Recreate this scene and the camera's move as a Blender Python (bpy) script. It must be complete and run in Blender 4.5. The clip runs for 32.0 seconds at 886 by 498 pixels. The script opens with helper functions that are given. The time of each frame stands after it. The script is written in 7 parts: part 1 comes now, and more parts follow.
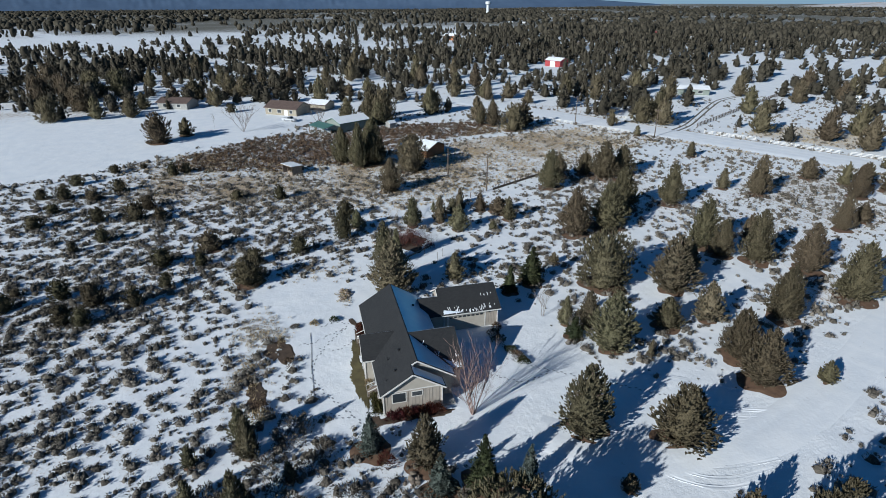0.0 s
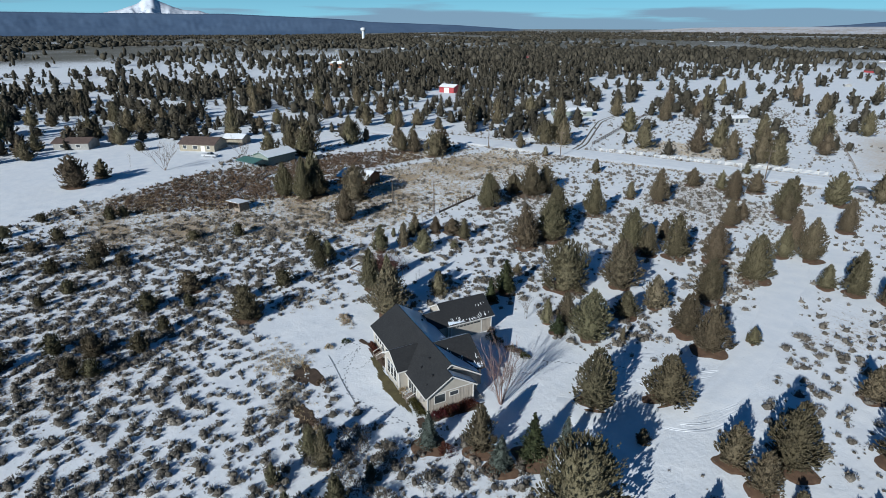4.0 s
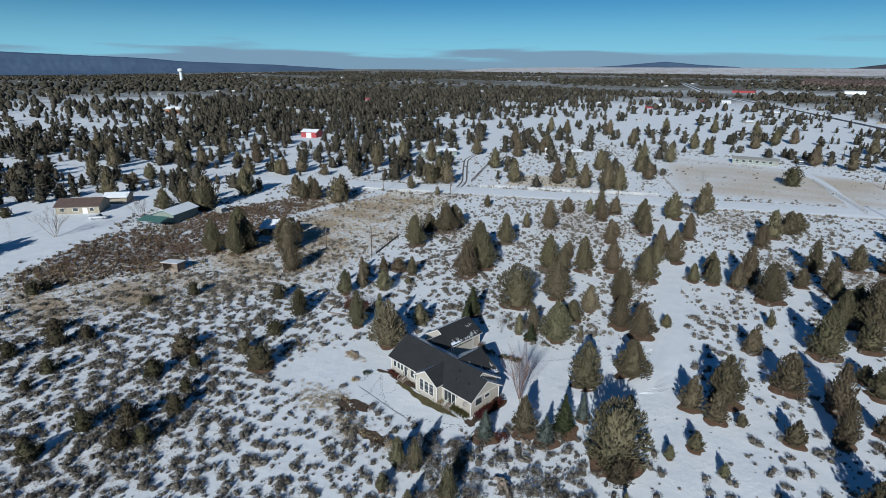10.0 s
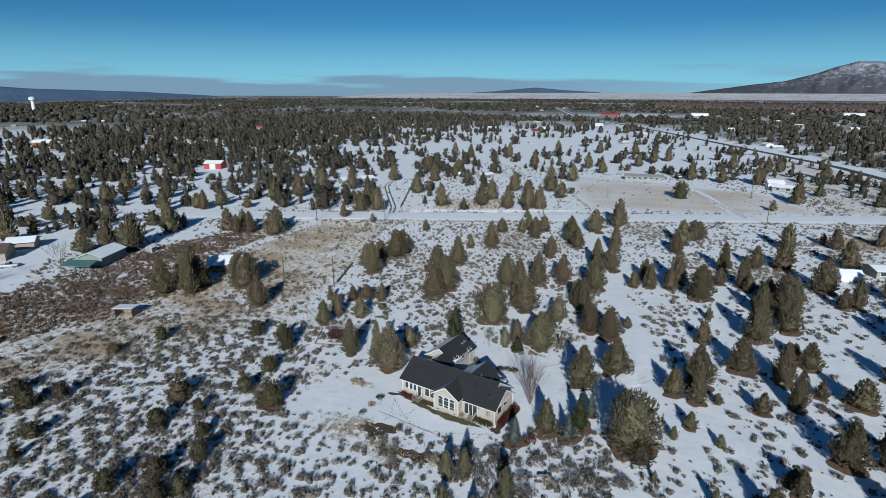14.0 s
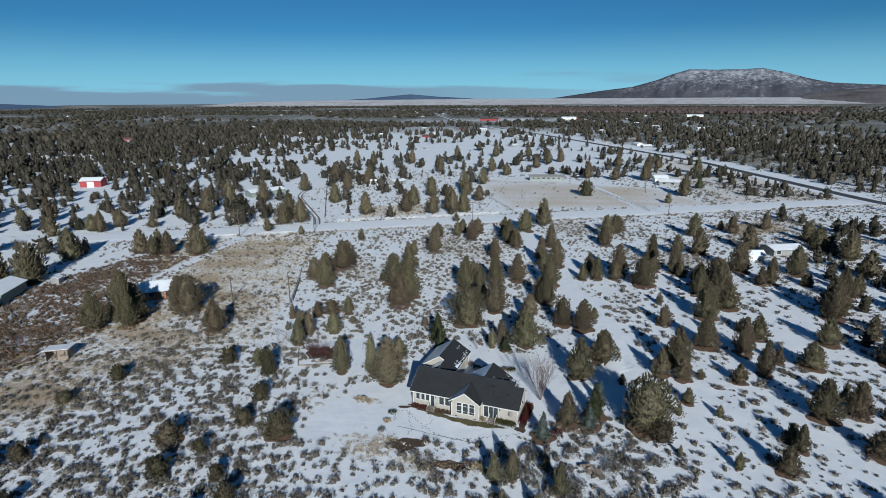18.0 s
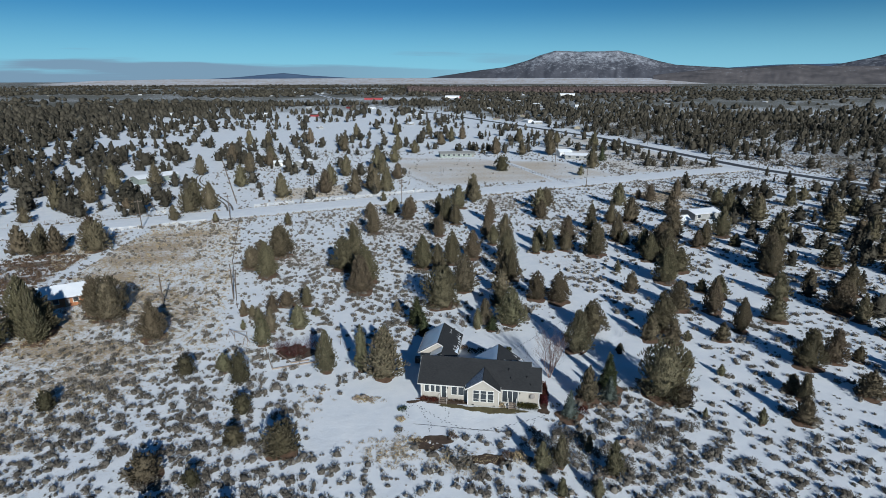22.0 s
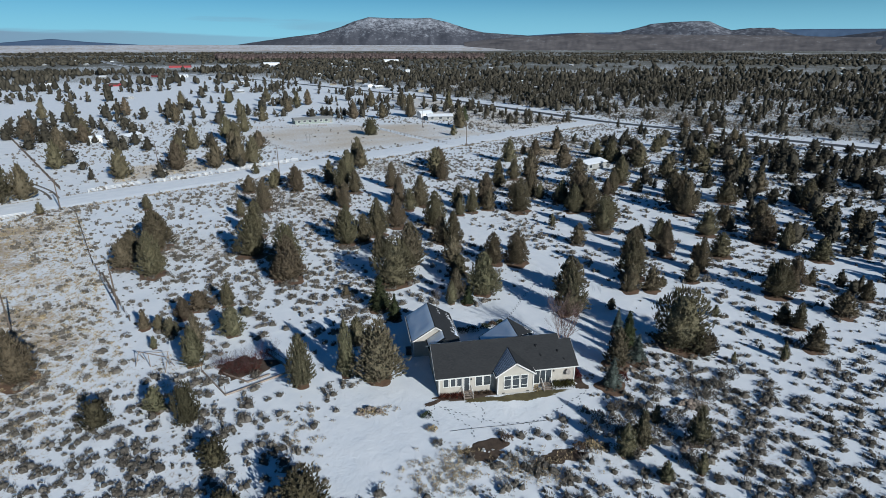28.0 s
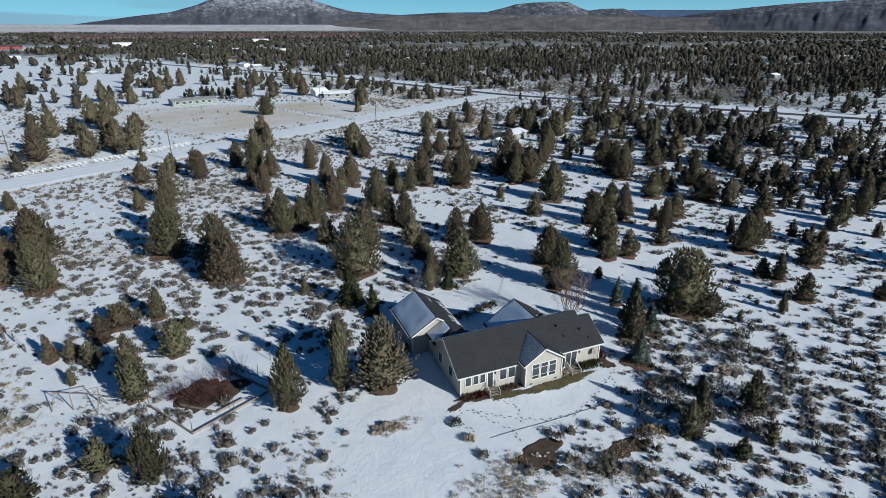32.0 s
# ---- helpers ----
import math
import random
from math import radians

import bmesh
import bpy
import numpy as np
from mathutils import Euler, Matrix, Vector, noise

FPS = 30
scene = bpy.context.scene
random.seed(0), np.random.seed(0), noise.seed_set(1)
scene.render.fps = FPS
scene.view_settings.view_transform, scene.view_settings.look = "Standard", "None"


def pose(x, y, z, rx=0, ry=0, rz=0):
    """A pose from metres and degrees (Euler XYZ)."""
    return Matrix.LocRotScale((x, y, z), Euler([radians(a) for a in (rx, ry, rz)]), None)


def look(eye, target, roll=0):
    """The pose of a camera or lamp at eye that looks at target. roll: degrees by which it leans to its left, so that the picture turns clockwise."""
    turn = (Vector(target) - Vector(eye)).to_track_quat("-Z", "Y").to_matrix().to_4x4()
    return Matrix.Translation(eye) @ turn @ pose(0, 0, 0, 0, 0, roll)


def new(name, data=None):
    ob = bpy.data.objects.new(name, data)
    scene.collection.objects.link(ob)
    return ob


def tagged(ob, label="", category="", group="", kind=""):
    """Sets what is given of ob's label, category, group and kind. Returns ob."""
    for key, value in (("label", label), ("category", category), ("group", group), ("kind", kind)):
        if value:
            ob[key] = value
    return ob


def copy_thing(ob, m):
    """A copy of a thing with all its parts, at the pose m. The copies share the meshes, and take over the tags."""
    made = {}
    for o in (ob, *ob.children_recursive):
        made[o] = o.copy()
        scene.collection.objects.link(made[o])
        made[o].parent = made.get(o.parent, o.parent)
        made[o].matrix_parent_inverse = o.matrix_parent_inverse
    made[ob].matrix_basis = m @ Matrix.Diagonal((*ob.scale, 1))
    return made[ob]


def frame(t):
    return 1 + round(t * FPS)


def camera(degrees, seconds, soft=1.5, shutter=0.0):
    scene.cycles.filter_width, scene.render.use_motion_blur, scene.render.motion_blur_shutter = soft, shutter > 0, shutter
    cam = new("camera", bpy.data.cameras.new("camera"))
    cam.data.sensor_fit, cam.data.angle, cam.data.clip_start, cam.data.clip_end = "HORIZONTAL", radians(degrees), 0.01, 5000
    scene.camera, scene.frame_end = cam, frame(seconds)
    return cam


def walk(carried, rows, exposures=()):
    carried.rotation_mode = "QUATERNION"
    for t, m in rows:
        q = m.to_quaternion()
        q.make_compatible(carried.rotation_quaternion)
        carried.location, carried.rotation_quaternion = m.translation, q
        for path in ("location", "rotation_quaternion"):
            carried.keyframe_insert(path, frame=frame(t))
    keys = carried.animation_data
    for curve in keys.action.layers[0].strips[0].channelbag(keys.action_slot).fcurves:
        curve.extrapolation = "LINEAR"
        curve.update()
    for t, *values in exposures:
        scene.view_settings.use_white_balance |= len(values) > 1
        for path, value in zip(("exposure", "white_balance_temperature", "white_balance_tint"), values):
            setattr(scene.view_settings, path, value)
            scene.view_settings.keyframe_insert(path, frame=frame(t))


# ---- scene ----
# ---------------------------------------------------------------- camera
cam = camera(77.65, 32.0, soft=0.6)
PATH = [
    (0, look((65.02, -5.01, 40.30), (-23.23, 17.60, -0.94), 0.06)),
    (2, look((66.73, -13.53, 42.14), (-19.11, 19.07, 2.53), 0.03)),
    (6, look((68.99, -31.98, 46.36), (-9.56, 18.47, 10.52), 0.12)),
    (7.5, look((68.47, -39.31, 48.05), (-6.30, 17.37, 13.47), 0.06)),
    (9, look((67.37, -46.99, 49.28), (-3.29, 15.74, 16.51), 0.30)),
    (11, look((64.00, -56.56, 50.89), (-0.34, 13.51, 20.08), 0.20)),
    (13, look((58.47, -65.07, 51.80), (1.31, 11.80, 23.08), 0.09)),
    (17, look((41.33, -76.59, 51.99), (1.80, 11.52, 26.04), -0.22)),
    (19, look((30.93, -78.27, 51.27), (1.46, 13.32, 24.03), -0.45)),
    (21, look((20.18, -76.56, 49.75), (1.05, 17.18, 20.67), -0.07)),
    (23, look((10.62, -73.55, 48.21), (1.58, 21.23, 17.63), -0.25)),
    (25, look((1.73, -68.19, 46.18), (2.82, 26.43, 13.82), 0.01)),
    (28, look((-9.45, -59.53, 43.12), (6.61, 32.82, 8.29), -0.07)),
    (30, look((-15.57, -52.50, 40.72), (10.26, 36.98, 4.30), -0.13)),
    (32, look((-20.67, -45.60, 38.51), (14.71, 39.99, 0.77), -0.05)),
]

walk(cam, PATH, [(0, 0.16, 5920, 6), (12, -0.02, 5880, 6), (24, -0.02, 5880, 6), (32, 0.09, 5910, 6)])

# ---------------------------------------------------------------- sky and sun
SUN_DIR = Vector((0.485, -0.875, 0.424)).normalized()
world = bpy.data.worlds.new("winter_sky")
scene.world = world
world.use_nodes = True
wn, wl = world.node_tree.nodes, world.node_tree.links
wn.clear()
sky = wn.new("ShaderNodeTexSky")
sky.sky_type = "NISHITA"
sky.sun_disc = False
sky.sun_elevation = math.asin(SUN_DIR.z)
sky.sun_rotation = math.atan2(SUN_DIR.x, SUN_DIR.y)
sky.altitude = 2500
sky.air_density = 1.0
sky.dust_density = 0.0
sky.ozone_density = 3.0
# a thin grey bank of cloud low over the western horizon
geo = wn.new("ShaderNodeTexCoord")
sep = wn.new("ShaderNodeSeparateXYZ")
wl.new(geo.outputs["Generated"], sep.inputs[0])
cloud_map = wn.new("ShaderNodeMapping")
cloud_map.inputs["Scale"].default_value = (1.6, 1.6, 26.0)
wl.new(geo.outputs["Generated"], cloud_map.inputs[0])
cn = wn.new("ShaderNodeTexNoise")
cn.inputs["Scale"].default_value = 2.0
cn.inputs["Detail"].default_value = 6.0
wl.new(cloud_map.outputs[0], cn.inputs["Vector"])
side = wn.new("ShaderNodeMapRange")
side.inputs["From Min"].default_value = 0.15
side.inputs["From Max"].default_value = -0.45
wl.new(sep.outputs["X"], side.inputs["Value"])
# the bank's ragged upper edge
edge = wn.new("ShaderNodeMapRange")
edge.inputs["From Min"].default_value = 0.25
edge.inputs["From Max"].default_value = 0.75
edge.inputs["To Min"].default_value = -0.010
edge.inputs["To Max"].default_value = 0.055
wl.new(cn.outputs[0], edge.inputs["Value"])
over = wn.new("ShaderNodeMath")
over.operation = "SUBTRACT"
wl.new(edge.outputs[0], over.inputs[0])
wl.new(sep.outputs["Z"], over.inputs[1])
thick = wn.new("ShaderNodeMapRange")
thick.interpolation_type = "SMOOTHSTEP"
thick.inputs["From Min"].default_value = -0.006
thick.inputs["From Max"].default_value = 0.014
thick.inputs["To Max"].default_value = 0.85
wl.new(over.outputs[0], thick.inputs["Value"])
m2 = wn.new("ShaderNodeMath")
m2.operation = "MULTIPLY"
wl.new(thick.outputs[0], m2.inputs[0])
wl.new(side.outputs[0], m2.inputs[1])
tint = wn.new("ShaderNodeMix")
tint.data_type = "RGBA"
tint.blend_type = "MULTIPLY"
tint.inputs[0].default_value = 1.0
tint.inputs[7].default_value = (0.42, 0.96, 1.20, 1)
wl.new(sky.outputs[0], tint.inputs[6])
# pale haze along the horizon
low = wn.new("ShaderNodeMapRange")
low.interpolation_type = "SMOOTHSTEP"
low.inputs["From Min"].default_value = 0.12
low.inputs["From Max"].default_value = -0.01
low.inputs["To Max"].default_value = 0.75
wl.new(sep.outputs["Z"], low.inputs["Value"])
haze = wn.new("ShaderNodeMix")
haze.data_type = "RGBA"
haze.inputs[7].default_value = (7.3, 14.6, 18.2, 1)
wl.new(low.outputs[0], haze.inputs[0])
wl.new(tint.outputs[2], haze.inputs[6])
mixc = wn.new("ShaderNodeMix")
mixc.data_type = "RGBA"
mixc.inputs[7].default_value = (5.0, 6.8, 9.0, 1)
wl.new(m2.outputs[0], mixc.inputs[0])
wl.new(haze.outputs[2], mixc.inputs[6])
bg = wn.new("ShaderNodeBackground")
bg.inputs["Strength"].default_value = 0.042
wl.new(mixc.outputs[2], bg.inputs["Color"])
wo = wn.new("ShaderNodeOutputWorld")
wl.new(bg.outputs[0], wo.inputs["Surface"])

sun = new("sun", bpy.data.lights.new("sun", "SUN"))
sun.data.energy = 4.9
sun.data.angle = radians(0.53)
sun.data.color = (1.0, 0.965, 0.90)
sun.matrix_world = look((0, 0, 0), -SUN_DIR)
sun.location = (60, -110, 120)


# ---------------------------------------------------------------- materials
def nodes_of(name):
    m = bpy.data.materials.new(name)
    m.use_nodes = True
    nt = m.node_tree
    b = nt.nodes["Principled BSDF"]
    return m, nt, b


def link(nt, a, b):
    nt.links.new(a, b)


def noise_node(nt, scale, detail=4.0, rough=0.55, vector=None, object_space=True):
    n = nt.nodes.new("ShaderNodeTexNoise")
    n.inputs["Scale"].default_value = scale
    n.inputs["Detail"].default_value = detail
    n.inputs["Roughness"].default_value = rough
    if vector is None:
        g = nt.nodes.new("ShaderNodeNewGeometry")
        vector = g.outputs["Position"]
    link(nt, vector, n.inputs["Vector"])
    return n.outputs["Fac"]


def ramp(nt, fac, stops):
    r = nt.nodes.new("ShaderNodeValToRGB")
    e = r.color_ramp.elements
    while len(e) < len(stops):
        e.new(0.5)
    for k, (p, c) in enumerate(stops):
        e[k].position = p
        e[k].color = (*c, 1) if len(c) == 3 else c
    link(nt, fac, r.inputs[0])
    return r.outputs[0]


def mix(nt, fac, a, b, blend="MIX"):
    m = nt.nodes.new("ShaderNodeMix")
    m.data_type = "RGBA"
    m.blend_type = blend
    for sock, v in ((m.inputs[0], fac), (m.inputs[6], a), (m.inputs[7], b)):
        if isinstance(v, (int, float)):
            sock.default_value = v
        elif isinstance(v, tuple):
            sock.default_value = (*v, 1)
        else:
            link(nt, v, sock)
    return m.outputs[2]


def maprange(nt, v, a, b, c=0.0, d=1.0):
    m = nt.nodes.new("ShaderNodeMapRange")
    link(nt, v, m.inputs["Value"])
    for key, val in (("From Min", a), ("From Max", b), ("To Min", c), ("To Max", d)):
        m.inputs[key].default_value = val
    return m.outputs[0]


def math_node(nt, op, a, b=0.0):
    m = nt.nodes.new("ShaderNodeMath")
    m.operation = op
    for sock, v in ((m.inputs[0], a), (m.inputs[1], b)):
        if isinstance(v, (int, float)):
            sock.default_value = v
        else:
            link(nt, v, sock)
    return m.outputs[0]


def bump(nt, b, height, strength, dist):
    n = nt.nodes.new("ShaderNodeBump")
    n.inputs["Strength"].default_value = strength
    n.inputs["Distance"].default_value = dist
    link(nt, height, n.inputs["Height"])
    link(nt, n.outputs[0], b.inputs["Normal"])


def plain(name, c1, c2, scale=3.0, rough=0.7, metal=0.0, grain=30.0, relief=0.02):
    """A surface that wavers between two colours, with a finer grain and relief."""
    m, nt, b = nodes_of(name)
    coarse = noise_node(nt, scale, 4)
    fine = noise_node(nt, grain, 3)
    v = math_node(nt, "ADD", math_node(nt, "MULTIPLY", coarse, 0.65), math_node(nt, "MULTIPLY", fine, 0.35))
    link(nt, ramp(nt, v, ((0.33, c1), (0.67, c2))), b.inputs["Base Color"])
    b.inputs["Roughness"].default_value = rough
    b.inputs["Metallic"].default_value = metal
    if relief:
        bump(nt, b, fine, 0.4, relief)
    return m


def leafy(name, stops, rough=0.8, big=0.25):
    """Foliage: each spray its own tone, each plant slightly its own hue."""
    m, nt, b = nodes_of(name)
    g = nt.nodes.new("ShaderNodeNewGeometry")
    oi = nt.nodes.new("ShaderNodeObjectInfo")
    base = ramp(nt, g.outputs["Random Per Island"], stops)
    tone = maprange(nt, oi.outputs["Random"], 0, 1, 1 - big, 1 + big)
    hsv = nt.nodes.new("ShaderNodeHueSaturation")
    link(nt, base, hsv.inputs["Color"])
    link(nt, tone, hsv.inputs["Value"])
    link(nt, maprange(nt, math_node(nt, "FRACT", math_node(nt, "MULTIPLY", oi.outputs["Random"], 7.31)), 0, 1, 0.475, 0.52), hsv.inputs["Hue"])
    # fine noise also paints dark, shaded gaps between sprays into the colour
    fine = noise_node(nt, 9.0, 5, 0.8)
    c = mix(nt, maprange(nt, fine, 0.36, 0.64), (0.30, 0.30, 0.31), (1.22, 1.20, 1.15))
    link(nt, mix(nt, 1.0, hsv.outputs[0], c, "MULTIPLY"), b.inputs["Base Color"])
    b.inputs["Roughness"].default_value = rough
    b.inputs["Specular IOR Level"].default_value = 0.12
    bump(nt, b, fine, 1.0, 0.16)
    return m


def far_leafy(name, stops):
    """Foliage of woods far off: the tone wavers from tree to tree and stand to stand."""
    m, nt, b = nodes_of(name)
    g = nt.nodes.new("ShaderNodeNewGeometry")
    stand = noise_node(nt, 0.02, 3)
    v = math_node(nt, "ADD", math_node(nt, "MULTIPLY", g.outputs["Random Per Island"], 0.55), math_node(nt, "MULTIPLY", stand, 0.45))
    # shaded gaps between sprays are put into the colour as fine noise
    fine = noise_node(nt, 4.5, 5, 0.8)
    c = mix(nt, maprange(nt, fine, 0.36, 0.64), (0.30, 0.30, 0.31), (1.25, 1.23, 1.18))
    link(nt, mix(nt, 1.0, ramp(nt, v, stops), c, "MULTIPLY"), b.inputs["Base Color"])
    b.inputs["Roughness"].default_value = 0.85
    b.inputs["Specular IOR Level"].default_value = 0.1
    bump(nt, b, fine, 1.0, 0.2)
    return m




def make_snow(name, dirt=0.0):
    m, nt, b = nodes_of(name)
    lo = noise_node(nt, 0.35, 4)
    hi = noise_node(nt, 2.4, 5, 0.6)
    c = mix(nt, maprange(nt, lo, 0.35, 0.7), (0.76, 0.785, 0.82), (0.85, 0.86, 0.875))
    if dirt:
        spot = noise_node(nt, 1.1, 6, 0.7)
        c = mix(nt, maprange(nt, spot, 0.62 - dirt, 0.80, 0, 0.75), c, (0.33, 0.28, 0.22))
    link(nt, c, b.inputs["Base Color"])
    b.inputs["Roughness"].default_value = 0.65
    b.inputs["Subsurface Weight"].default_value = 0.0
    h = math_node(nt, "ADD", math_node(nt, "MULTIPLY", lo, 2.0), hi)
    bump(nt, b, h, 0.35, 0.06)
    return m


def make_ground():
    """Snow over dry steppe: the cover attribute says how much grass (red), brown scrub and soil (green), far scrub (blue) and short cream stubble (alpha) shows through."""
    m, nt, b = nodes_of("snowy_ground")
    at = nt.nodes.new("ShaderNodeAttribute")
    at.attribute_name = "cover"
    sep = nt.nodes.new("ShaderNodeSeparateColor")
    link(nt, at.outputs["Color"], sep.inputs[0])
    lo = noise_node(nt, 0.30, 4)
    mid = noise_node(nt, 0.9, 6, 0.62)
    hi = noise_node(nt, 3.0, 6, 0.7)
    tiny = noise_node(nt, 14.0, 3)
    snow = mix(nt, maprange(nt, lo, 0.35, 0.7), (0.76, 0.785, 0.82), (0.85, 0.86, 0.875))
    # tufts and stems poking through
    blend = math_node(nt, "ADD", math_node(nt, "MULTIPLY", mid, 0.45), math_node(nt, "MULTIPLY", hi, 0.55))
    grass_c = ramp(nt, math_node(nt, "ADD", math_node(nt, "MULTIPLY", hi, 0.6), math_node(nt, "MULTIPLY", tiny, 0.4)), ((0.3, (0.20, 0.14, 0.09)), (0.5, (0.43, 0.335, 0.235)), (0.72, (0.63, 0.53, 0.40))))
    soil_c = ramp(nt, math_node(nt, "ADD", math_node(nt, "MULTIPLY", mid, 0.5), math_node(nt, "MULTIPLY", tiny, 0.5)), ((0.3, (0.075, 0.05, 0.035)), (0.55, (0.15, 0.10, 0.07)), (0.75, (0.24, 0.18, 0.12))))
    scrub_c = ramp(nt, hi, ((0.3, (0.075, 0.07, 0.05)), (0.7, (0.19, 0.17, 0.125))))

    cream_c = ramp(nt, math_node(nt, "ADD", math_node(nt, "MULTIPLY", hi, 0.6), math_node(nt, "MULTIPLY", tiny, 0.4)), ((0.3, (0.42, 0.33, 0.245)), (0.5, (0.60, 0.51, 0.40)), (0.72, (0.74, 0.66, 0.55))))

    def cover(chan, colour, base, soft=0.06):
        amount = at.outputs["Alpha"] if chan == 3 else sep.outputs[chan]
        lim = math_node(nt, "ADD", math_node(nt, "MULTIPLY", amount, 0.52), blend)
        return mix(nt, maprange(nt, lim, 0.76 - soft, 0.76 + soft), base, colour)

    c = cover(3, cream_c, snow, 0.14)
    c = cover(0, grass_c, c)
    c = cover(1, soil_c, c)
    c = cover(2, scrub_c, c)
    link(nt, c, b.inputs["Base Color"])
    b.inputs["Roughness"].default_value = 0.7
    h = math_node(nt, "ADD", math_node(nt, "ADD", math_node(nt, "MULTIPLY", lo, 1.6), mid), math_node(nt, "MULTIPLY", hi, 0.6))
    bump(nt, b, h, 0.6, 0.10)
    return m


def make_shingle():
    m, nt, b = nodes_of("charcoal_shingle")
    tc = nt.nodes.new("ShaderNodeTexCoord")
    br = nt.nodes.new("ShaderNodeTexBrick")
    br.inputs["Scale"].default_value = 1.0
    br.inputs["Brick Width"].default_value = 0.30
    br.inputs["Row Height"].default_value = 0.14
    br.inputs["Mortar Size"].default_value = 0.006
    br.inputs["Color1"].default_value = (0.013, 0.014, 0.0155, 1)
    br.inputs["Color2"].default_value = (0.024, 0.0245, 0.026, 1)
    br.inputs["Mortar"].default_value = (0.012, 0.012, 0.014, 1)
    link(nt, tc.outputs["UV"], br.inputs["Vector"])
    lo = noise_node(nt, 0.6, 4)
    c = mix(nt, maprange(nt, lo, 0.3, 0.75, 0.0, 0.5), br.outputs["Color"], (0.030, 0.030, 0.031))
    link(nt, c, b.inputs["Base Color"])
    b.inputs["Roughness"].default_value = 0.82
    fine = noise_node(nt, 40, 2)
    bump(nt, b, math_node(nt, "ADD", br.outputs["Fac"], math_node(nt, "MULTIPLY", fine, 0.4)), 0.4, 0.01)
    return m


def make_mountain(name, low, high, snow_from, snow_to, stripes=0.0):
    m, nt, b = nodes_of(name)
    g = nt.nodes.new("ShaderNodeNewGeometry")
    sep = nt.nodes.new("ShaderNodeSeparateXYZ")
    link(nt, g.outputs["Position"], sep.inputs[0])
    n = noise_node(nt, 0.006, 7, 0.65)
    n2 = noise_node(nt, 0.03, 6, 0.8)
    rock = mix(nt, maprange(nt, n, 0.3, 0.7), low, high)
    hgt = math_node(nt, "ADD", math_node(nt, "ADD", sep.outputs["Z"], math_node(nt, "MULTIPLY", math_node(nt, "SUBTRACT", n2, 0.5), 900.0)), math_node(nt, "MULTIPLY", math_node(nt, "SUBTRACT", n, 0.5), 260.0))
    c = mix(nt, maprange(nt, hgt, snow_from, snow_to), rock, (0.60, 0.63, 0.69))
    link(nt, c, b.inputs["Base Color"])
    b.inputs["Roughness"].default_value = 0.9
    b.inputs["Specular IOR Level"].default_value = 0.1
    return m


SNOW = make_snow("snow")
# blue of the open sky on shaded snow is put into this base colour
SKY_TINTED_SNOW, _nt, _b = nodes_of("sky_tinted_icy_snow")
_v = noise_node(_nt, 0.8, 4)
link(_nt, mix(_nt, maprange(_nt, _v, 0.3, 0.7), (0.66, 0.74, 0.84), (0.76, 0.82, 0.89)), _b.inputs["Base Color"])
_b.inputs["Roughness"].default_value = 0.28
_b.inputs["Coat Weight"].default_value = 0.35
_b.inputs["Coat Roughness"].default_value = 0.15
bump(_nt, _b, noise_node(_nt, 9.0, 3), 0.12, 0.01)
FROST, _nt, _b = nodes_of("frosted_shingle")
_tc = _nt.nodes.new("ShaderNodeTexCoord")
_sp = _nt.nodes.new("ShaderNodeSeparateXYZ")
_cb = _nt.nodes.new("ShaderNodeCombineXYZ")
_br = _nt.nodes.new("ShaderNodeTexBrick")
link(_nt, _tc.outputs["Object"], _sp.inputs[0])
link(_nt, _sp.outputs["Y"], _cb.inputs[0])
link(_nt, _sp.outputs["X"], _cb.inputs[1])
link(_nt, _cb.outputs[0], _br.inputs["Vector"])
_br.inputs["Scale"].default_value = 1.0
_br.inputs["Brick Width"].default_value = 0.34
_br.inputs["Row Height"].default_value = 0.17
_br.inputs["Mortar Size"].default_value = 0.022
_br.inputs["Color1"].default_value = (0.34, 0.38, 0.44, 1)
_br.inputs["Color2"].default_value = (0.48, 0.53, 0.60, 1)
_br.inputs["Mortar"].default_value = (0.10, 0.11, 0.13, 1)
link(_nt, _br.outputs["Color"], _b.inputs["Base Color"])
_b.inputs["Roughness"].default_value = 0.6
SNOW_DIRTY = make_snow("trodden_snow", 0.02)
GROUND = make_ground()
SHINGLE = make_shingle()
SIDING = plain("cream_lap_siding", (0.38, 0.345, 0.295), (0.44, 0.405, 0.35), 1.2, 0.6, 0, 18, 0.004)
BATTEN = plain("taupe_board_siding", (0.33, 0.29, 0.25), (0.40, 0.36, 0.31), 1.2, 0.65, 0, 22, 0.004)
TRIM = plain("white_trim_paint", (0.60, 0.58, 0.54), (0.68, 0.66, 0.63), 2.0, 0.5, 0, 30, 0.001)
DARK_TRIM = plain("grey_brown_trim", (0.20, 0.18, 0.16), (0.26, 0.23, 0.21), 2.0, 0.6)
CONCRETE = plain("concrete", (0.30, 0.29, 0.27), (0.42, 0.41, 0.39), 1.5, 0.85)
SOIL = plain("bare_brown_soil", (0.040, 0.026, 0.018), (0.105, 0.070, 0.047), 1.1, 0.95, 0, 9, 0.06)
LITTER = plain("russet_needle_litter", (0.085, 0.048, 0.030), (0.19, 0.115, 0.070), 1.2, 0.95, 0, 14, 0.03)
LAWN = plain("winter_lawn", (0.060, 0.048, 0.022), (0.125, 0.105, 0.045), 0.9, 0.95, 0, 12, 0.03)
WOOD = plain("weathered_wood", (0.17, 0.13, 0.10), (0.32, 0.26, 0.21), 2.0, 0.85, 0, 20)
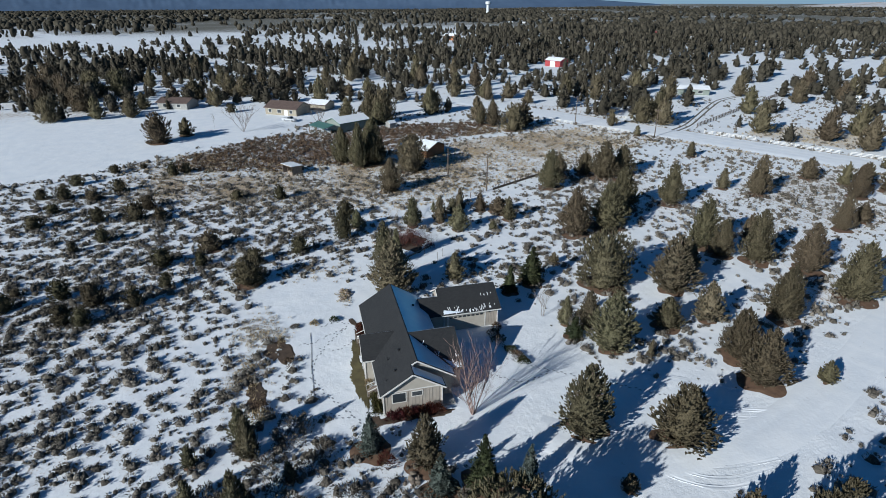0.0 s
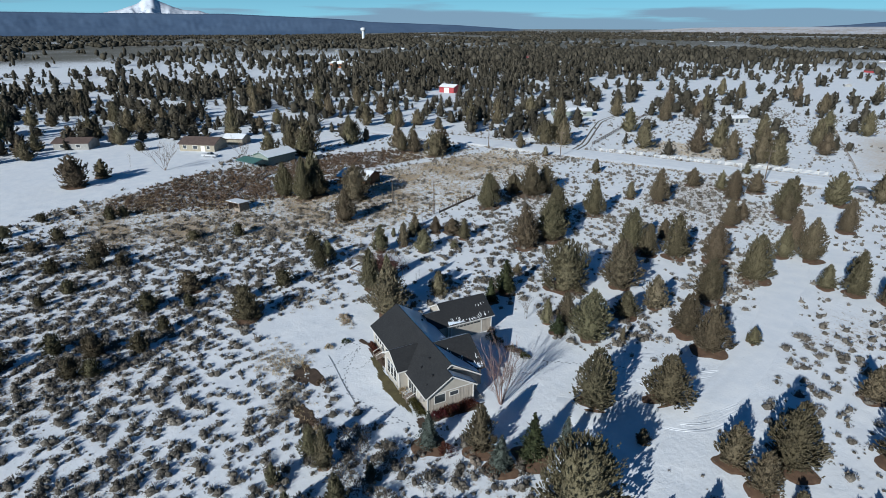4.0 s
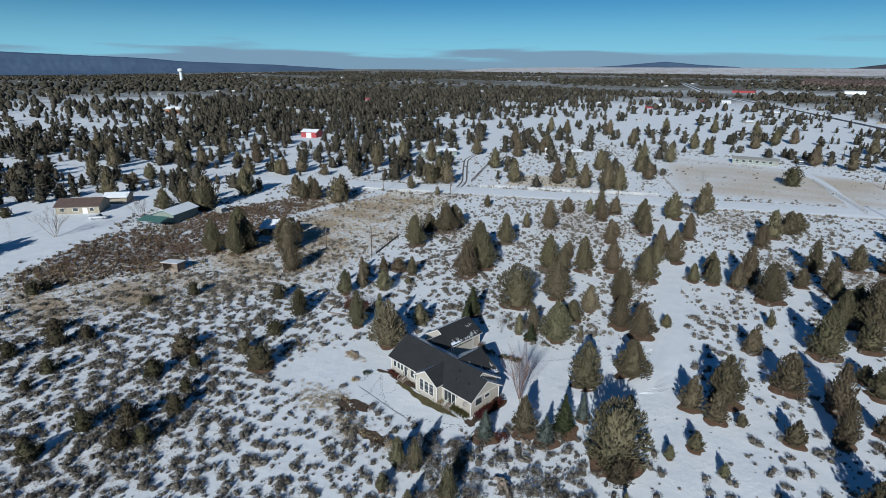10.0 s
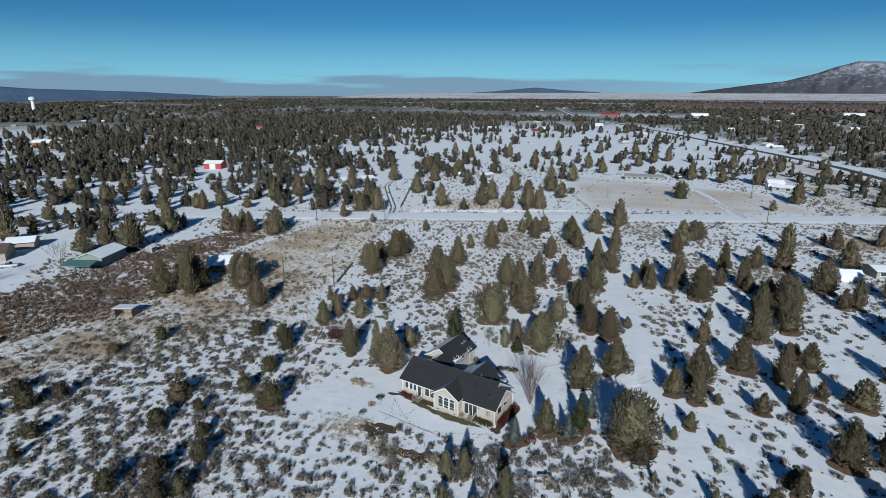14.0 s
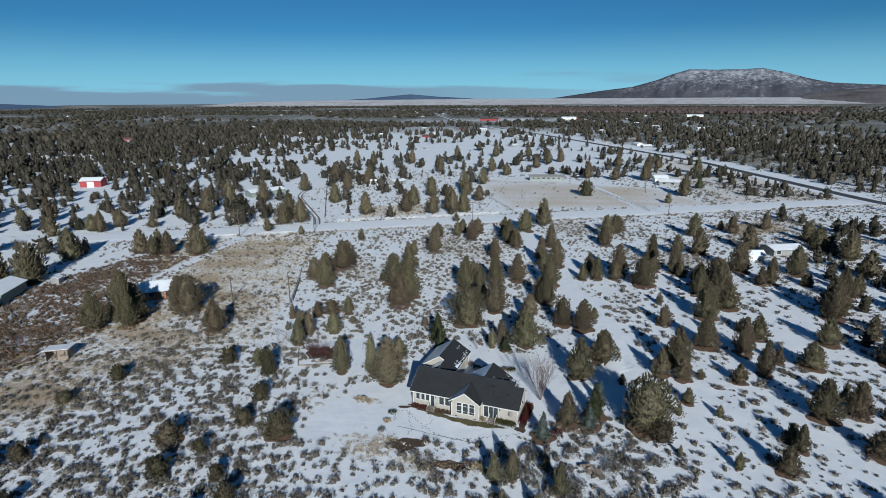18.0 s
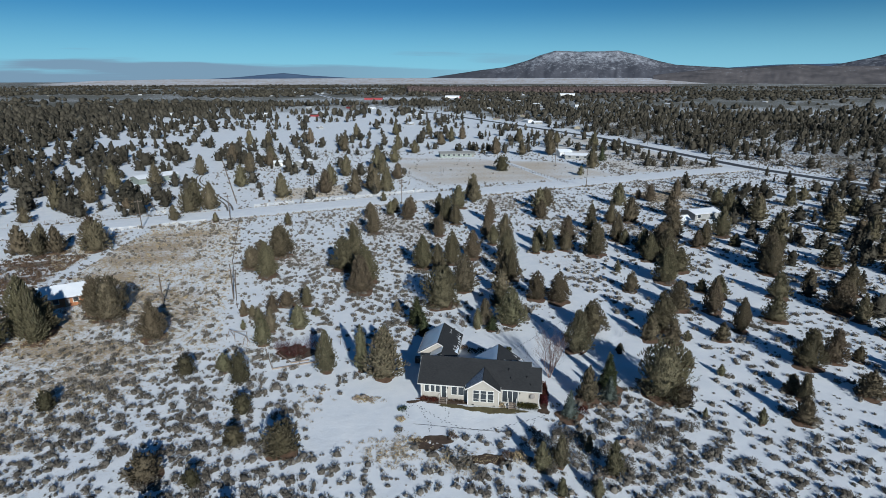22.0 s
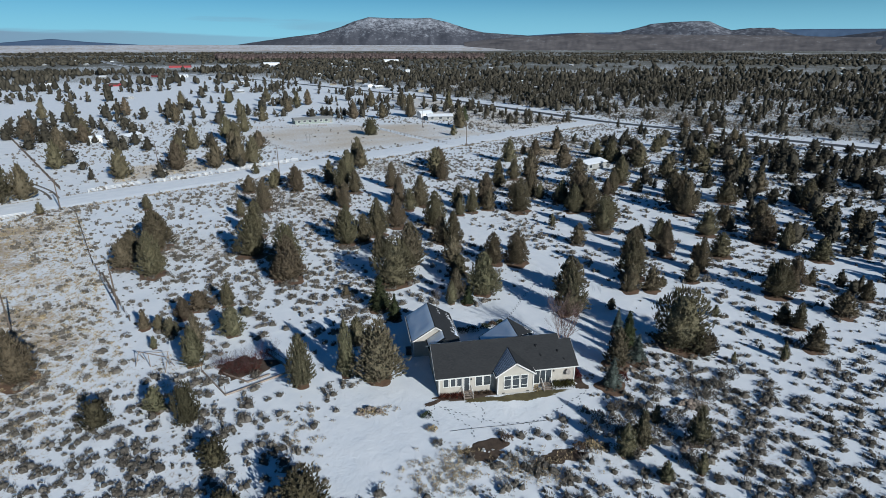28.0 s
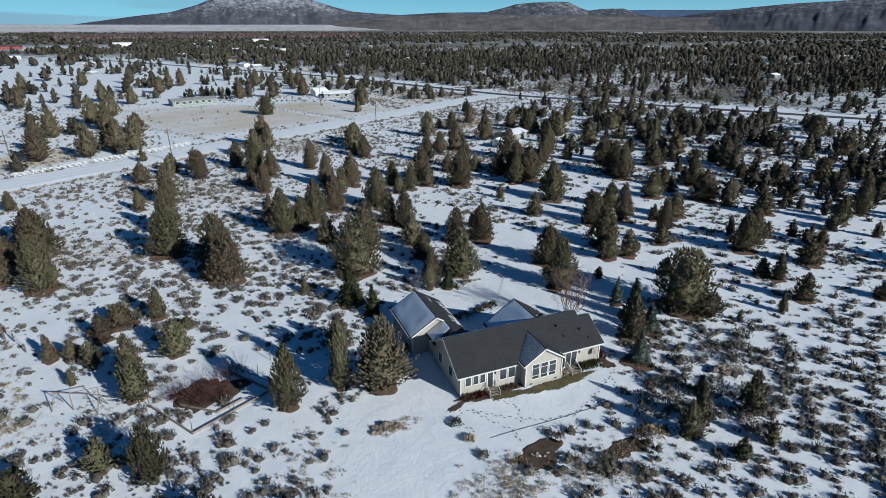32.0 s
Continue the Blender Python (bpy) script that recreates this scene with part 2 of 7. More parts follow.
POLE_WOOD = plain("creosoted_pole_wood", (0.075, 0.055, 0.04), (0.15, 0.115, 0.09), 2.0, 0.85, 0, 20)
BARK = plain("grey_brown_bark", (0.085, 0.06, 0.045), (0.19, 0.145, 0.115), 4.0, 0.95, 0, 25)
BIRCH = plain("pale_birch_bark", (0.16, 0.10, 0.085), (0.38, 0.27, 0.23), 2.5, 0.8, 0, 25)
TWIG = plain("reddish_twigs", (0.07, 0.03, 0.027), (0.15, 0.072, 0.062), 2.0, 0.85, 0, 20)
GREY_TWIG = plain("grey_bare_twigs", (0.14, 0.115, 0.10), (0.27, 0.235, 0.21), 2.0, 0.85, 0, 20)
METAL = plain("galvanised_metal", (0.35, 0.36, 0.37), (0.50, 0.51, 0.52), 3.0, 0.4, 0.8)
BLACK = plain("black_plastic", (0.012, 0.012, 0.013), (0.03, 0.03, 0.032), 3.0, 0.5)
ASPHALT = plain("wet_asphalt", (0.035, 0.037, 0.042), (0.075, 0.078, 0.085), 0.25, 0.75, 0, 8, 0.01)
ROCK = plain("brown_stone", (0.13, 0.10, 0.075), (0.30, 0.25, 0.20), 1.5, 0.9, 0, 10, 0.05)

JUNIPER = leafy("juniper_sprays", ((0.0, (0.099, 0.084, 0.051)), (0.45, (0.146, 0.123, 0.078)), (0.85, (0.183, 0.155, 0.101)), (1.0, (0.223, 0.191, 0.128))), 0.8, 0.2)
JUNIPER_GREEN = leafy("green_juniper_sprays", ((0.0, (0.109, 0.101, 0.062)), (0.5, (0.177, 0.159, 0.100)), (1.0, (0.273, 0.238, 0.155))))
JUNIPER_DARK = leafy("dark_juniper_sprays", ((0.0, (0.060, 0.054, 0.033)), (0.5, (0.096, 0.084, 0.052)), (1.0, (0.146, 0.127, 0.078))))
SPRUCE = leafy("blue_spruce_needles", ((0.0, (0.047, 0.061, 0.053)), (0.5, (0.108, 0.132, 0.119)), (1.0, (0.185, 0.218, 0.198))), 0.8, 0.12)
FIR = leafy("dark_green_needles", ((0.0, (0.026, 0.035, 0.019)), (0.5, (0.060, 0.074, 0.037)), (1.0, (0.108, 0.122, 0.060))), 0.8, 0.15)
WOODS = far_leafy("far_juniper_woods", ((0.15, (0.036, 0.034, 0.026)), (0.5, (0.072, 0.064, 0.049)), (0.85, (0.118, 0.105, 0.080))))
SAGE = far_leafy("sagebrush_sprays", ((0.15, (0.112, 0.099, 0.084)), (0.5, (0.191, 0.171, 0.146)), (0.85, (0.307, 0.278, 0.242))))
STRAW = far_leafy("straw_tufts", ((0.15, (0.286, 0.208, 0.117)), (0.5, (0.494, 0.390, 0.234)), (0.85, (0.715, 0.585, 0.390))))
WEEDS = far_leafy("dead_brown_weeds", ((0.15, (0.074, 0.049, 0.035)), (0.5, (0.162, 0.111, 0.078)), (0.85, (0.284, 0.209, 0.149))))
RED_LEAF = leafy("dark_red_barberry", ((0.0, (0.045, 0.012, 0.012)), (0.5, (0.10, 0.028, 0.024)), (1.0, (0.19, 0.06, 0.045))), 0.8, 0.1)
BOX_LEAF = leafy("olive_hedge_leaves", ((0.0, (0.035, 0.038, 0.012)), (0.5, (0.080, 0.080, 0.025)), (1.0, (0.14, 0.13, 0.05))), 0.7, 0.1)

# grey that stands for the shade inside deep footprints
SOLE_SHADE = plain("shade_grey_footprint", (0.20, 0.21, 0.23), (0.34, 0.35, 0.37), 2.0, 0.7, 0, 12, 0.01)

GLASS, _nt, _b = nodes_of("window_glass")
_b.inputs["Base Color"].default_value = (0.035, 0.042, 0.048, 1)
_b.inputs["Roughness"].default_value = 0.05
_b.inputs["Specular IOR Level"].default_value = 0.6


# ---------------------------------------------------------------- mesh helpers
def tri_mesh(name, V, T, mats, index=None, smooth=False):
    V = np.asarray(V, dtype=np.float32)
    T = np.asarray(T, dtype=np.int32)
    me = bpy.data.meshes.new(name)
    me.vertices.add(len(V))
    me.vertices.foreach_set("co", V.ravel())
    k = T.shape[1]
    me.loops.add(T.size)
    me.loops.foreach_set("vertex_index", T.ravel())
    me.polygons.add(len(T))
    me.polygons.foreach_set("loop_start", np.arange(len(T), dtype=np.int32) * k)
    if index is not None:
        me.polygons.foreach_set("material_index", np.asarray(index, dtype=np.int32))
    for m in mats:
        me.materials.append(m)
    if smooth:
        me.polygons.foreach_set("use_smooth", np.ones(len(T), dtype=bool))
    me.update(calc_edges=True)
    return me


def part(name, bm, material, parent=None, label="", smooth=False):
    me = bpy.data.meshes.new(name)
    bmesh.ops.recalc_face_normals(bm, faces=bm.faces)
    bm.to_mesh(me)
    bm.free()
    for m in material if isinstance(material, (list, tuple)) else [material]:
        me.materials.append(m)
    if smooth:
        for p in me.polygons:
            p.use_smooth = True
    ob = new(name, me)
    ob.parent = parent
    if label:
        ob["label"] = label
    return ob


def thing(name, label, category, group="", kind="", at=(0, 0, 0), rz=0.0):
    ob = new(name)
    ob.empty_display_size = 0.3
    ob.matrix_basis = pose(*at, 0, 0, rz)
    return tagged(ob, label, category, group, kind)


def box(bm, x0, x1, y0, y1, z0, z1, bevel=0.0):
    r = bmesh.ops.create_cube(bm, size=1.0, matrix=Matrix.LocRotScale(((x0 + x1) / 2, (y0 + y1) / 2, (z0 + z1) / 2), None, (x1 - x0, y1 - y0, z1 - z0)))
    if bevel:
        es = {e for v in r["verts"] for e in v.link_edges}
        bmesh.ops.bevel(bm, geom=list(es), offset=bevel, segments=1, affect="EDGES")
    return bm


def boxes(*rows, bevel=0.0):
    bm = bmesh.new()
    for r in rows:
        box(bm, *r, bevel=bevel)
    return bm


def slab(points, t):
    """A flat polygon of 3D points thickened downwards along z by t."""
    bm = bmesh.new()
    top = [bm.verts.new(p) for p in points]
    low = [bm.verts.new((p[0], p[1], p[2] - t)) for p in points]
    bm.faces.new(top)
    bm.faces.new(low[::-1])
    n = len(points)
    for i in range(n):
        bm.faces.new((top[i], low[i], low[(i + 1) % n], top[(i + 1) % n]))
    return bm


def prism(outline, a, b, axis="x"):
    """An outline in a plane swept from a to b: axis x sweeps a (y, z) outline, y an (x, z) one, z an (x, y) one."""
    bm = bmesh.new()

    def put(p, w):
        return (w, p[0], p[1]) if axis == "x" else (p[0], w, p[1]) if axis == "y" else (p[0], p[1], w)
    A = [bm.verts.new(put(p, a)) for p in outline]
    B = [bm.verts.new(put(p, b)) for p in outline]
    bm.faces.new(A)
    bm.faces.new(B[::-1])
    n = len(outline)
    for i in range(n):
        bm.faces.new((A[i], B[i], B[(i + 1) % n], A[(i + 1) % n]))
    return bm


def rod(bm, p, q, r0, r1=None, sides=6):
    p, q = Vector(p), Vector(q)
    d = q - p
    m = Matrix.Translation((p + q) / 2) @ d.to_track_quat("Z", "Y").to_matrix().to_4x4()
    bmesh.ops.create_cone(bm, cap_ends=True, segments=sides, radius1=r0, radius2=r0 if r1 is None else r1, depth=d.length, matrix=m)
    return bm


def uv_slope(ob, along, down):
    """UVs in metres: u along the eave, v down the slope."""
    me = ob.data
    uv = me.uv_layers.new(name="slope")
    al, dn = Vector(along), Vector(down)
    for lp in me.loops:
        co = me.vertices[lp.vertex_index].co
        uv.data[lp.index].uv = (co.dot(al), co.dot(dn))
    return ob


# ---------------------------------------------------------------- ground
def seg_dist(X, Y, a, b):
    ax, ay = a
    dx, dy = b[0] - ax, b[1] - ay
    t = np.clip(((X - ax) * dx + (Y - ay) * dy) / (dx * dx + dy * dy), 0, 1)
    return np.hypot(X - ax - t * dx, Y - ay - t * dy)


def line_dist(X, Y, pts):
    d = seg_dist(X, Y, pts[0], pts[1])
    for a, b in zip(pts[1:], pts[2:]):
        d = np.minimum(d, seg_dist(X, Y, a, b))
    return d


def inside(X, Y, poly):
    r = np.zeros(np.shape(X), bool)
    n = len(poly)
    for i in range(n):
        (x1, y1), (x2, y2) = poly[i], poly[(i + 1) % n]
        if y1 == y2:
            continue
        c = ((y1 > Y) != (y2 > Y)) & (X < (x2 - x1) * (Y - y1) / (y2 - y1) + x1)
        r ^= c
    return r


def soft_in(X, Y, poly, w):
    d = line_dist(X, Y, list(poly) + [poly[0]])
    s = np.where(inside(X, Y, poly), d, -d)
    return np.clip(0.5 + s / w, 0, 1)


ROAD = [(-900, -395), (-420, -95), (-176, 62), (-119, 96), (-59, 133), (45, 198), (139, 254)]
HIGHWAY = [(-700, 1750), (-350, 1060), (-118, 720), (0, 530), (71, 415), (139, 254), (190, 180), (250, 100), (420, -140)]
DRIVE = [(-18, 150), (-14, 141), (2, 102), (17, 72), (27, 51), (32, 36), (31, 22), (25, 15)]
SIDE_LANE = [(-93, 112), (-102, 126.7), (-126, 152.5), (-144, 172.5), (-152, 187.6), (-154, 200), (-162, 206.4), (-175, 214)]
PADDOCK = [(-240, 304), (-208, 298), (-100, 129), (-102, 126), (-126, 153), (-143, 173), (-160, 205), (-204, 250)]
NW_TRACK = [(-112, 91), (-108.5, 76), (-106, 62), (-103.5, 50), (-101.5, 41), (-97, 34)]
EAST_DRIVE = [(36, 190), (24, 215), (8, 250), (-10, 276)]
SNOWFIELD = [(-60, -110), (-82, -76), (-88, -59), (-103, -42), (-118, -21), (-141, 1), (-146, 16), (-172, 22), (-184, 0), (-188, -40), (-172, -72), (-163, -105), (-150, -200), (-80, -180)]
BROWN_LOT = [(-86, -40), (-100, -38), (-118, -18), (-122, 5), (-128, 20), (-126, 55), (-108, 60), (-95, 35), (-84, 10), (-78, -12)]
GRASS_LOT = [(-60, -45), (-92, -52), (-104, -34), (-84, -8), (-92, 30), (-122, 60), (-112, 88), (-84, 103), (-66, 66), (-52, 36), (-42, 14), (-48, -12)]
TAN_FIELD = [(-28, 178), (28, 198), (64, 218), (50, 250), (34, 266), (8, 264), (-43, 290), (-76, 268), (-52, 222)]
TAN_SMALL = [(-86, 135), (-60, 152), (-68, 176), (-96, 160)]
TAN_SMALL2 = [(68, 152), (92, 168), (84, 186), (58, 172)]
YARD = [(-16, -2), (-8, 6), (-3, 22), (2, 27), (14, 27), (26, 40), (38, 38), (40, 15), (30, 5), (22, -3), (17, -8), (4, -9), (0, -16), (-8, -17), (-15, -14)]
NORTH_YARDS = [(-72, 138), (-60, 150), (40, 208), (80, 235), (75, 300), (-60, 300), (-92, 235)]
EAST_FLATS = [(-95, 735), (15, 545), (88, 425), (155, 262), (205, 190), (440, -130), (1500, -300), (1900, 700), (500, 1600)]
HWY_VERGE = [(66, 222), (139, 252), (112, 330), (64, 415), (20, 490), (34, 330), (60, 270)]
EAST_OPEN = [(24, 3), (45, 20), (70, 45), (82, 70), (70, 90), (40, 80), (34, 55), (36, 30), (24, 15)]


def spaced(lo, hi, c0, c1, step, grow):
    mid = list(np.arange(c0, c1 + 0.01, step))
    up, s, v = [], step, mid[-1]
    while v < hi:
        s *= grow
        v += s
        up.append(min(v, hi))
    dn, s, v = [], step, mid[0]
    while v > lo:
        s *= grow
        v -= s
        dn.append(max(v, lo))
    return np.array(dn[::-1] + mid + up)


def far_rise(X, Y):
    """The land far out: it falls a little to the west and lifts to low benches in the north and east."""
    r = np.hypot(X, Y)
    az = np.degrees(np.arctan2(Y, X)) % 360
    west = np.clip((az - 145) / 25, 0, 1) * np.clip((300 - az) / 30, 0, 1)
    up = np.clip((r - 1800) / 3000, 0, 1.2)
    return up * (8 - 38 * west)


def field_noise(X, Y, s, k):
    out = np.zeros(np.shape(X))
    rng = np.random.RandomState(k)
    for i in range(7):
        a = rng.uniform(0, 6.283)
        f = s * rng.uniform(0.5, 1.9)
        out += np.sin((X * math.cos(a) + Y * math.sin(a)) * f + rng.uniform(0, 6.283))
    return out / 7 * 1.6


def scrub_density(X, Y):
    """How thick the sagebrush stands, 0 to 1."""
    d = 0.58 + 0.42 * field_noise(X, Y, 0.16, 3)
    west = np.clip((4 - X) / 20, 0, 1)
    south = np.clip((-4 - Y) / 10, 0, 1)
    d = d * np.where(Y > 58, 1.35, np.where(Y > 12, 0.75, 1.0)) * 0.92 + 0.13 * west + 0.24 * south - 0.16
    d = d * (1 - soft_in(X, Y, YARD, 5))
    d = d * (1 - 0.6 * soft_in(X, Y, EAST_OPEN, 8))
    d = d * (1 - soft_in(X, Y, SNOWFIELD, 4))
    d = d * (1 - 0.4 * soft_in(X, Y, GRASS_LOT, 20))
    d = d * np.clip((line_dist(X, Y, ROAD) - 7.2) / 0.8, 0, 1)
    d = d * np.clip((line_dist(X, Y, DRIVE) - 2.6) / 3, 0, 1)
    d = d * np.clip((line_dist(X, Y, HIGHWAY) - 7) / 3, 0, 1)
    d = d * (1 - 0.9 * soft_in(X, Y, TAN_FIELD, 5))
    north = ((X + 59) * -0.5299 + (Y - 133) * 0.848) > 0
    d = np.where(north & (line_dist(X, Y, ROAD) > 9.5), d * np.where(X > 50, 0.9, 0.25), d)
    return np.clip(d, 0, 1)


gx = spaced(-4900, 4900, -130, 95, 1.25, 1.055)
gy = spaced(-4900, 4900, -75, 165, 1.25, 1.055)
GX, GY = np.meshgrid(gx, gy, indexing="ij")
GZ = far_rise(GX, GY) + 0.05 * field_noise(GX, GY, 0.5, 11) * np.clip(1 - np.hypot(GX, GY) / 300, 0, 1)
nx, ny = GX.shape
idx = np.arange(nx * ny).reshape(nx, ny)
quads = np.stack([idx[:-1, :-1].ravel(), idx[1:, :-1].ravel(), idx[1:, 1:].ravel(), idx[:-1, 1:].ravel()], 1)
house_hole = np.clip((np.hypot(GX - 10, GY - 8) - 24) / 6, 0, 1)
GZ = GZ * house_hole
gme = tri_mesh("ground", np.stack([GX.ravel(), GY.ravel(), GZ.ravel()], 1), quads, [GROUND], smooth=True)
R = np.hypot(GX, GY)
sd = scrub_density(GX, GY)
patchy = field_noise(GX, GY, 0.25, 31)
grass = (0.52 + 0.20 * patchy + 0.08 * field_noise(GX, GY, 0.9, 35)) * soft_in(GX, GY, GRASS_LOT, 24) + 0.30 * soft_in(GX, GY, TAN_FIELD, 14) + 0.66 * soft_in(GX, GY, TAN_SMALL2, 8)
cream = (0.62 + 0.14 * patchy + 0.10 * field_noise(GX, GY, 0.06, 33)) * soft_in(GX, GY, TAN_FIELD, 14) * np.clip((300 - GY + 0.35 * GX) / 45, 0.5, 1.0) + 0.60 * soft_in(GX, GY, TAN_SMALL, 6) + (0.52 + 0.18 * patchy) * soft_in(GX, GY, HWY_VERGE, 12)
grass = np.maximum(grass, np.where(R < 260, 0.47 * sd, 0))
grass = np.maximum(grass, 0.75 * np.clip(1.4 - np.abs(line_dist(GX, GY, ROAD) - 8.2) / 1.2, 0, 1))
soil = (0.52 + 0.24 * patchy + 0.12 * field_noise(GX, GY, 0.7, 34)) * soft_in(GX, GY, BROWN_LOT, 14)
soil = np.maximum(soil, np.where(R < 260, 0.37 * sd, 0))
far = np.clip((R - 420) / 500, 0, 1) * (0.53 + 0.16 * field_noise(GX, GY, 0.011, 5) + 0.10 * field_noise(GX, GY, 0.05, 6))
far = far + np.clip((R - 600) / 900, 0, 1) * 0.14
far = np.maximum(far, (0.52 + 0.16 * field_noise(GX, GY, 0.03, 8) + 0.12 * field_noise(GX, GY, 0.15, 9)) * soft_in(GX, GY, EAST_FLATS, 25))
far = far * (1 - 0.8 * soft_in(GX, GY, NORTH_YARDS, 30)) * (1 - soft_in(GX, GY, SNOWFIELD, 10)) * (1 - soft_in(GX, GY, TAN_FIELD, 10))
keep = np.clip((line_dist(GX, GY, ROAD) - 7) / 2, 0, 1) * np.clip((line_dist(GX, GY, DRIVE) - 2) / 2, 0, 1)
cov = np.stack([grass * np.maximum(keep, 0.0), soil * keep, np.clip(far, 0, 1) * keep, cream * keep], -1)
col = gme.attributes.new("cover", "FLOAT_COLOR", "POINT")
col.data.foreach_set("color", np.clip(cov, 0, 1).astype(np.float32).ravel())
tagged(new("ground", gme), "snow-covered high desert ground with dry grass and scrub", "ground", kind="structure")


def strip(name, pts, offs, heights, mat_list, index, label, category, step=3.0):
    """A road: a cross-section of offsets and heights swept along a line."""
    P = []
    for a, b in zip(pts, pts[1:]):
        n = max(1, int(math.dist(a, b) / step))
        P += [(a[0] + (b[0] - a[0]) * i / n, a[1] + (b[1] - a[1]) * i / n) for i in range(n)]
    P.append(pts[-1])
    P = np.array(P, float)
    for _ in range(3):
        P[1:-1] = 0.25 * P[:-2] + 0.5 * P[1:-1] + 0.25 * P[2:]
    D = np.gradient(P, axis=0)
    D /= np.linalg.norm(D, axis=1)[:, None]
    N = np.stack([-D[:, 1], D[:, 0]], 1)
    o = np.array(offs)
    V = P[:, None, :] + N[:, None, :] * o[None, :, None]
    wob = 0.25 * np.sin(np.arange(len(P)) * 0.7)[:, None] * (np.abs(o) > max(abs(o)) * 0.9)[None, :]
    V = V + N[:, None, :] * wob[:, :, None]
    Z = np.repeat(np.array(heights)[None, :], len(P), 0) + far_rise(V[..., 0], V[..., 1])
    V = np.concatenate([V, Z[..., None]], -1)
    n, k = V.shape[:2]
    ii = np.arange(n * k).reshape(n, k)
    Q = np.stack([ii[:-1, :-1].ravel(), ii[:-1, 1:].ravel(), ii[1:, 1:].ravel(), ii[1:, :-1].ravel()], 1)
    me = tri_mesh(name, V.reshape(-1, 3), Q, mat_list, np.tile(index, n - 1))
    return tagged(new(name, me), label, category, kind="structure")


strip("road", ROAD, [-6.5, -5.5, -2.6, -2.2, -1.4, -1.0, 1.0, 1.4, 2.2, 2.6, 5.5, 6.5], [-0.05, 0.10, 0.13, 0.10, 0.10, 0.13, 0.13, 0.10, 0.10, 0.13, 0.10, -0.05],
      [SNOW, SNOW_DIRTY], [0, 0, 0, 1, 0, 0, 0, 1, 0, 0, 0], "straight country road covered with packed snow", "road", 4)
strip("highway", HIGHWAY, [-8, -6.5, -3.8, -3.6, 0, 3.6, 3.8, 6.5, 8], [-0.1, 0.15, 0.2, 0.22, 0.26, 0.22, 0.2, 0.15, -0.1],
      [SNOW_DIRTY, ASPHALT], [0, 0, 0, 1, 1, 0, 0, 0], "cleared dark asphalt highway between snowy shoulders", "road", 8)
strip("driveway", DRIVE, [-2.6, -2.0, -1.2, -0.9, -0.5, 0.5, 0.9, 1.2, 2.0, 2.6], [0.0, 0.07, 0.09, 0.065, 0.09, 0.10, 0.09, 0.065, 0.07, 0.0],
      [SNOW, SNOW_DIRTY], [0, 0, 0, 1, 0, 0, 1, 0, 0], "snowy driveway track leading to the house", "driveway", 2)
LANE_SOIL = plain("bare_lane_soil", (0.09, 0.075, 0.062), (0.17, 0.145, 0.125), 1.5, 0.95)
strip("lane", SIDE_LANE, [-2.4, -1.8, -1.3, -0.6, 0.6, 1.3, 1.8, 2.4], [0.0, 0.07, 0.05, 0.05, 0.05, 0.05, 0.07, 0.0], [SNOW, LANE_SOIL], [0, 0, 1, 0, 1, 0, 0], "snowy side lane with two bare wheel ruts", "lane", 3)
strip("track", NW_TRACK, [-2.2, -1.5, 1.5, 2.2], [0.0, 0.06, 0.06, 0.0], [SNOW], [0, 0, 0], "snow-covered vehicle track across dry grass", "track", 3)
strip("lane", EAST_DRIVE, [-2.2, -1.5, 1.5, 2.2], [0.0, 0.06, 0.06, 0.0], [SNOW], [0, 0, 0], "snow-covered drive to a low house", "lane", 3)

# wheel tracks curving through the yard snow
for arc in (
    ((24.8, 28.5), (26.4, 35.0), (29.1, 42.0)),
    ((25.8, 28.2), (27.7, 34.4), (29.9, 41.6)),
    ((26.9, 27.7), (28.7, 33.4), (29.8, 38.5)),
    ((31.3, 25.8), (33.7, 29.6), (34.3, 36.4)),
    ((32.1, 25.5), (34.8, 28.8), (35.1, 35.0)),
    ((32.9, 24.3), (35.6, 27.8), (36.1, 32.9)),
    ((18.8, 30.1), (20.9, 34.8), (24.3, 39.0)),
):
    (x0, y0), (x1, y1), (x2, y2) = arc
    bend = [((1 - u) ** 2 * x0 + 2 * u * (1 - u) * (2 * x1 - (x0 + x2) / 2) + u * u * x2, (1 - u) ** 2 * y0 + 2 * u * (1 - u) * (2 * y1 - (y0 + y2) / 2) + u * u * y2) for u in (k / 12 for k in range(13))]
    strip("wheel_track", bend, [-0.30, -0.16, -0.10, 0.10, 0.16, 0.30], [-0.01, 0.055, 0.02, 0.02, 0.055, -0.01], [SNOW], [0, 0, 0, 0, 0], "shallow wheel track pressed into yard snow", "track", 0.8)


# ---------------------------------------------------------------- the house
K = 0.635
house = thing("house", "single-storey cream house with charcoal shingle roof and snowy north slopes", "house")


def roof_plane(points, name, along, thick=0.16, parent=house, label=""):
    ob = part(name, slab(points, thick), SHINGLE, parent, label)
    a = Vector(points[0])
    n = (Vector(points[1]) - a).cross(Vector(points[2]) - a).normalized()
    al = Vector(along).normalized()
    return uv_slope(ob, al, n.cross(al))


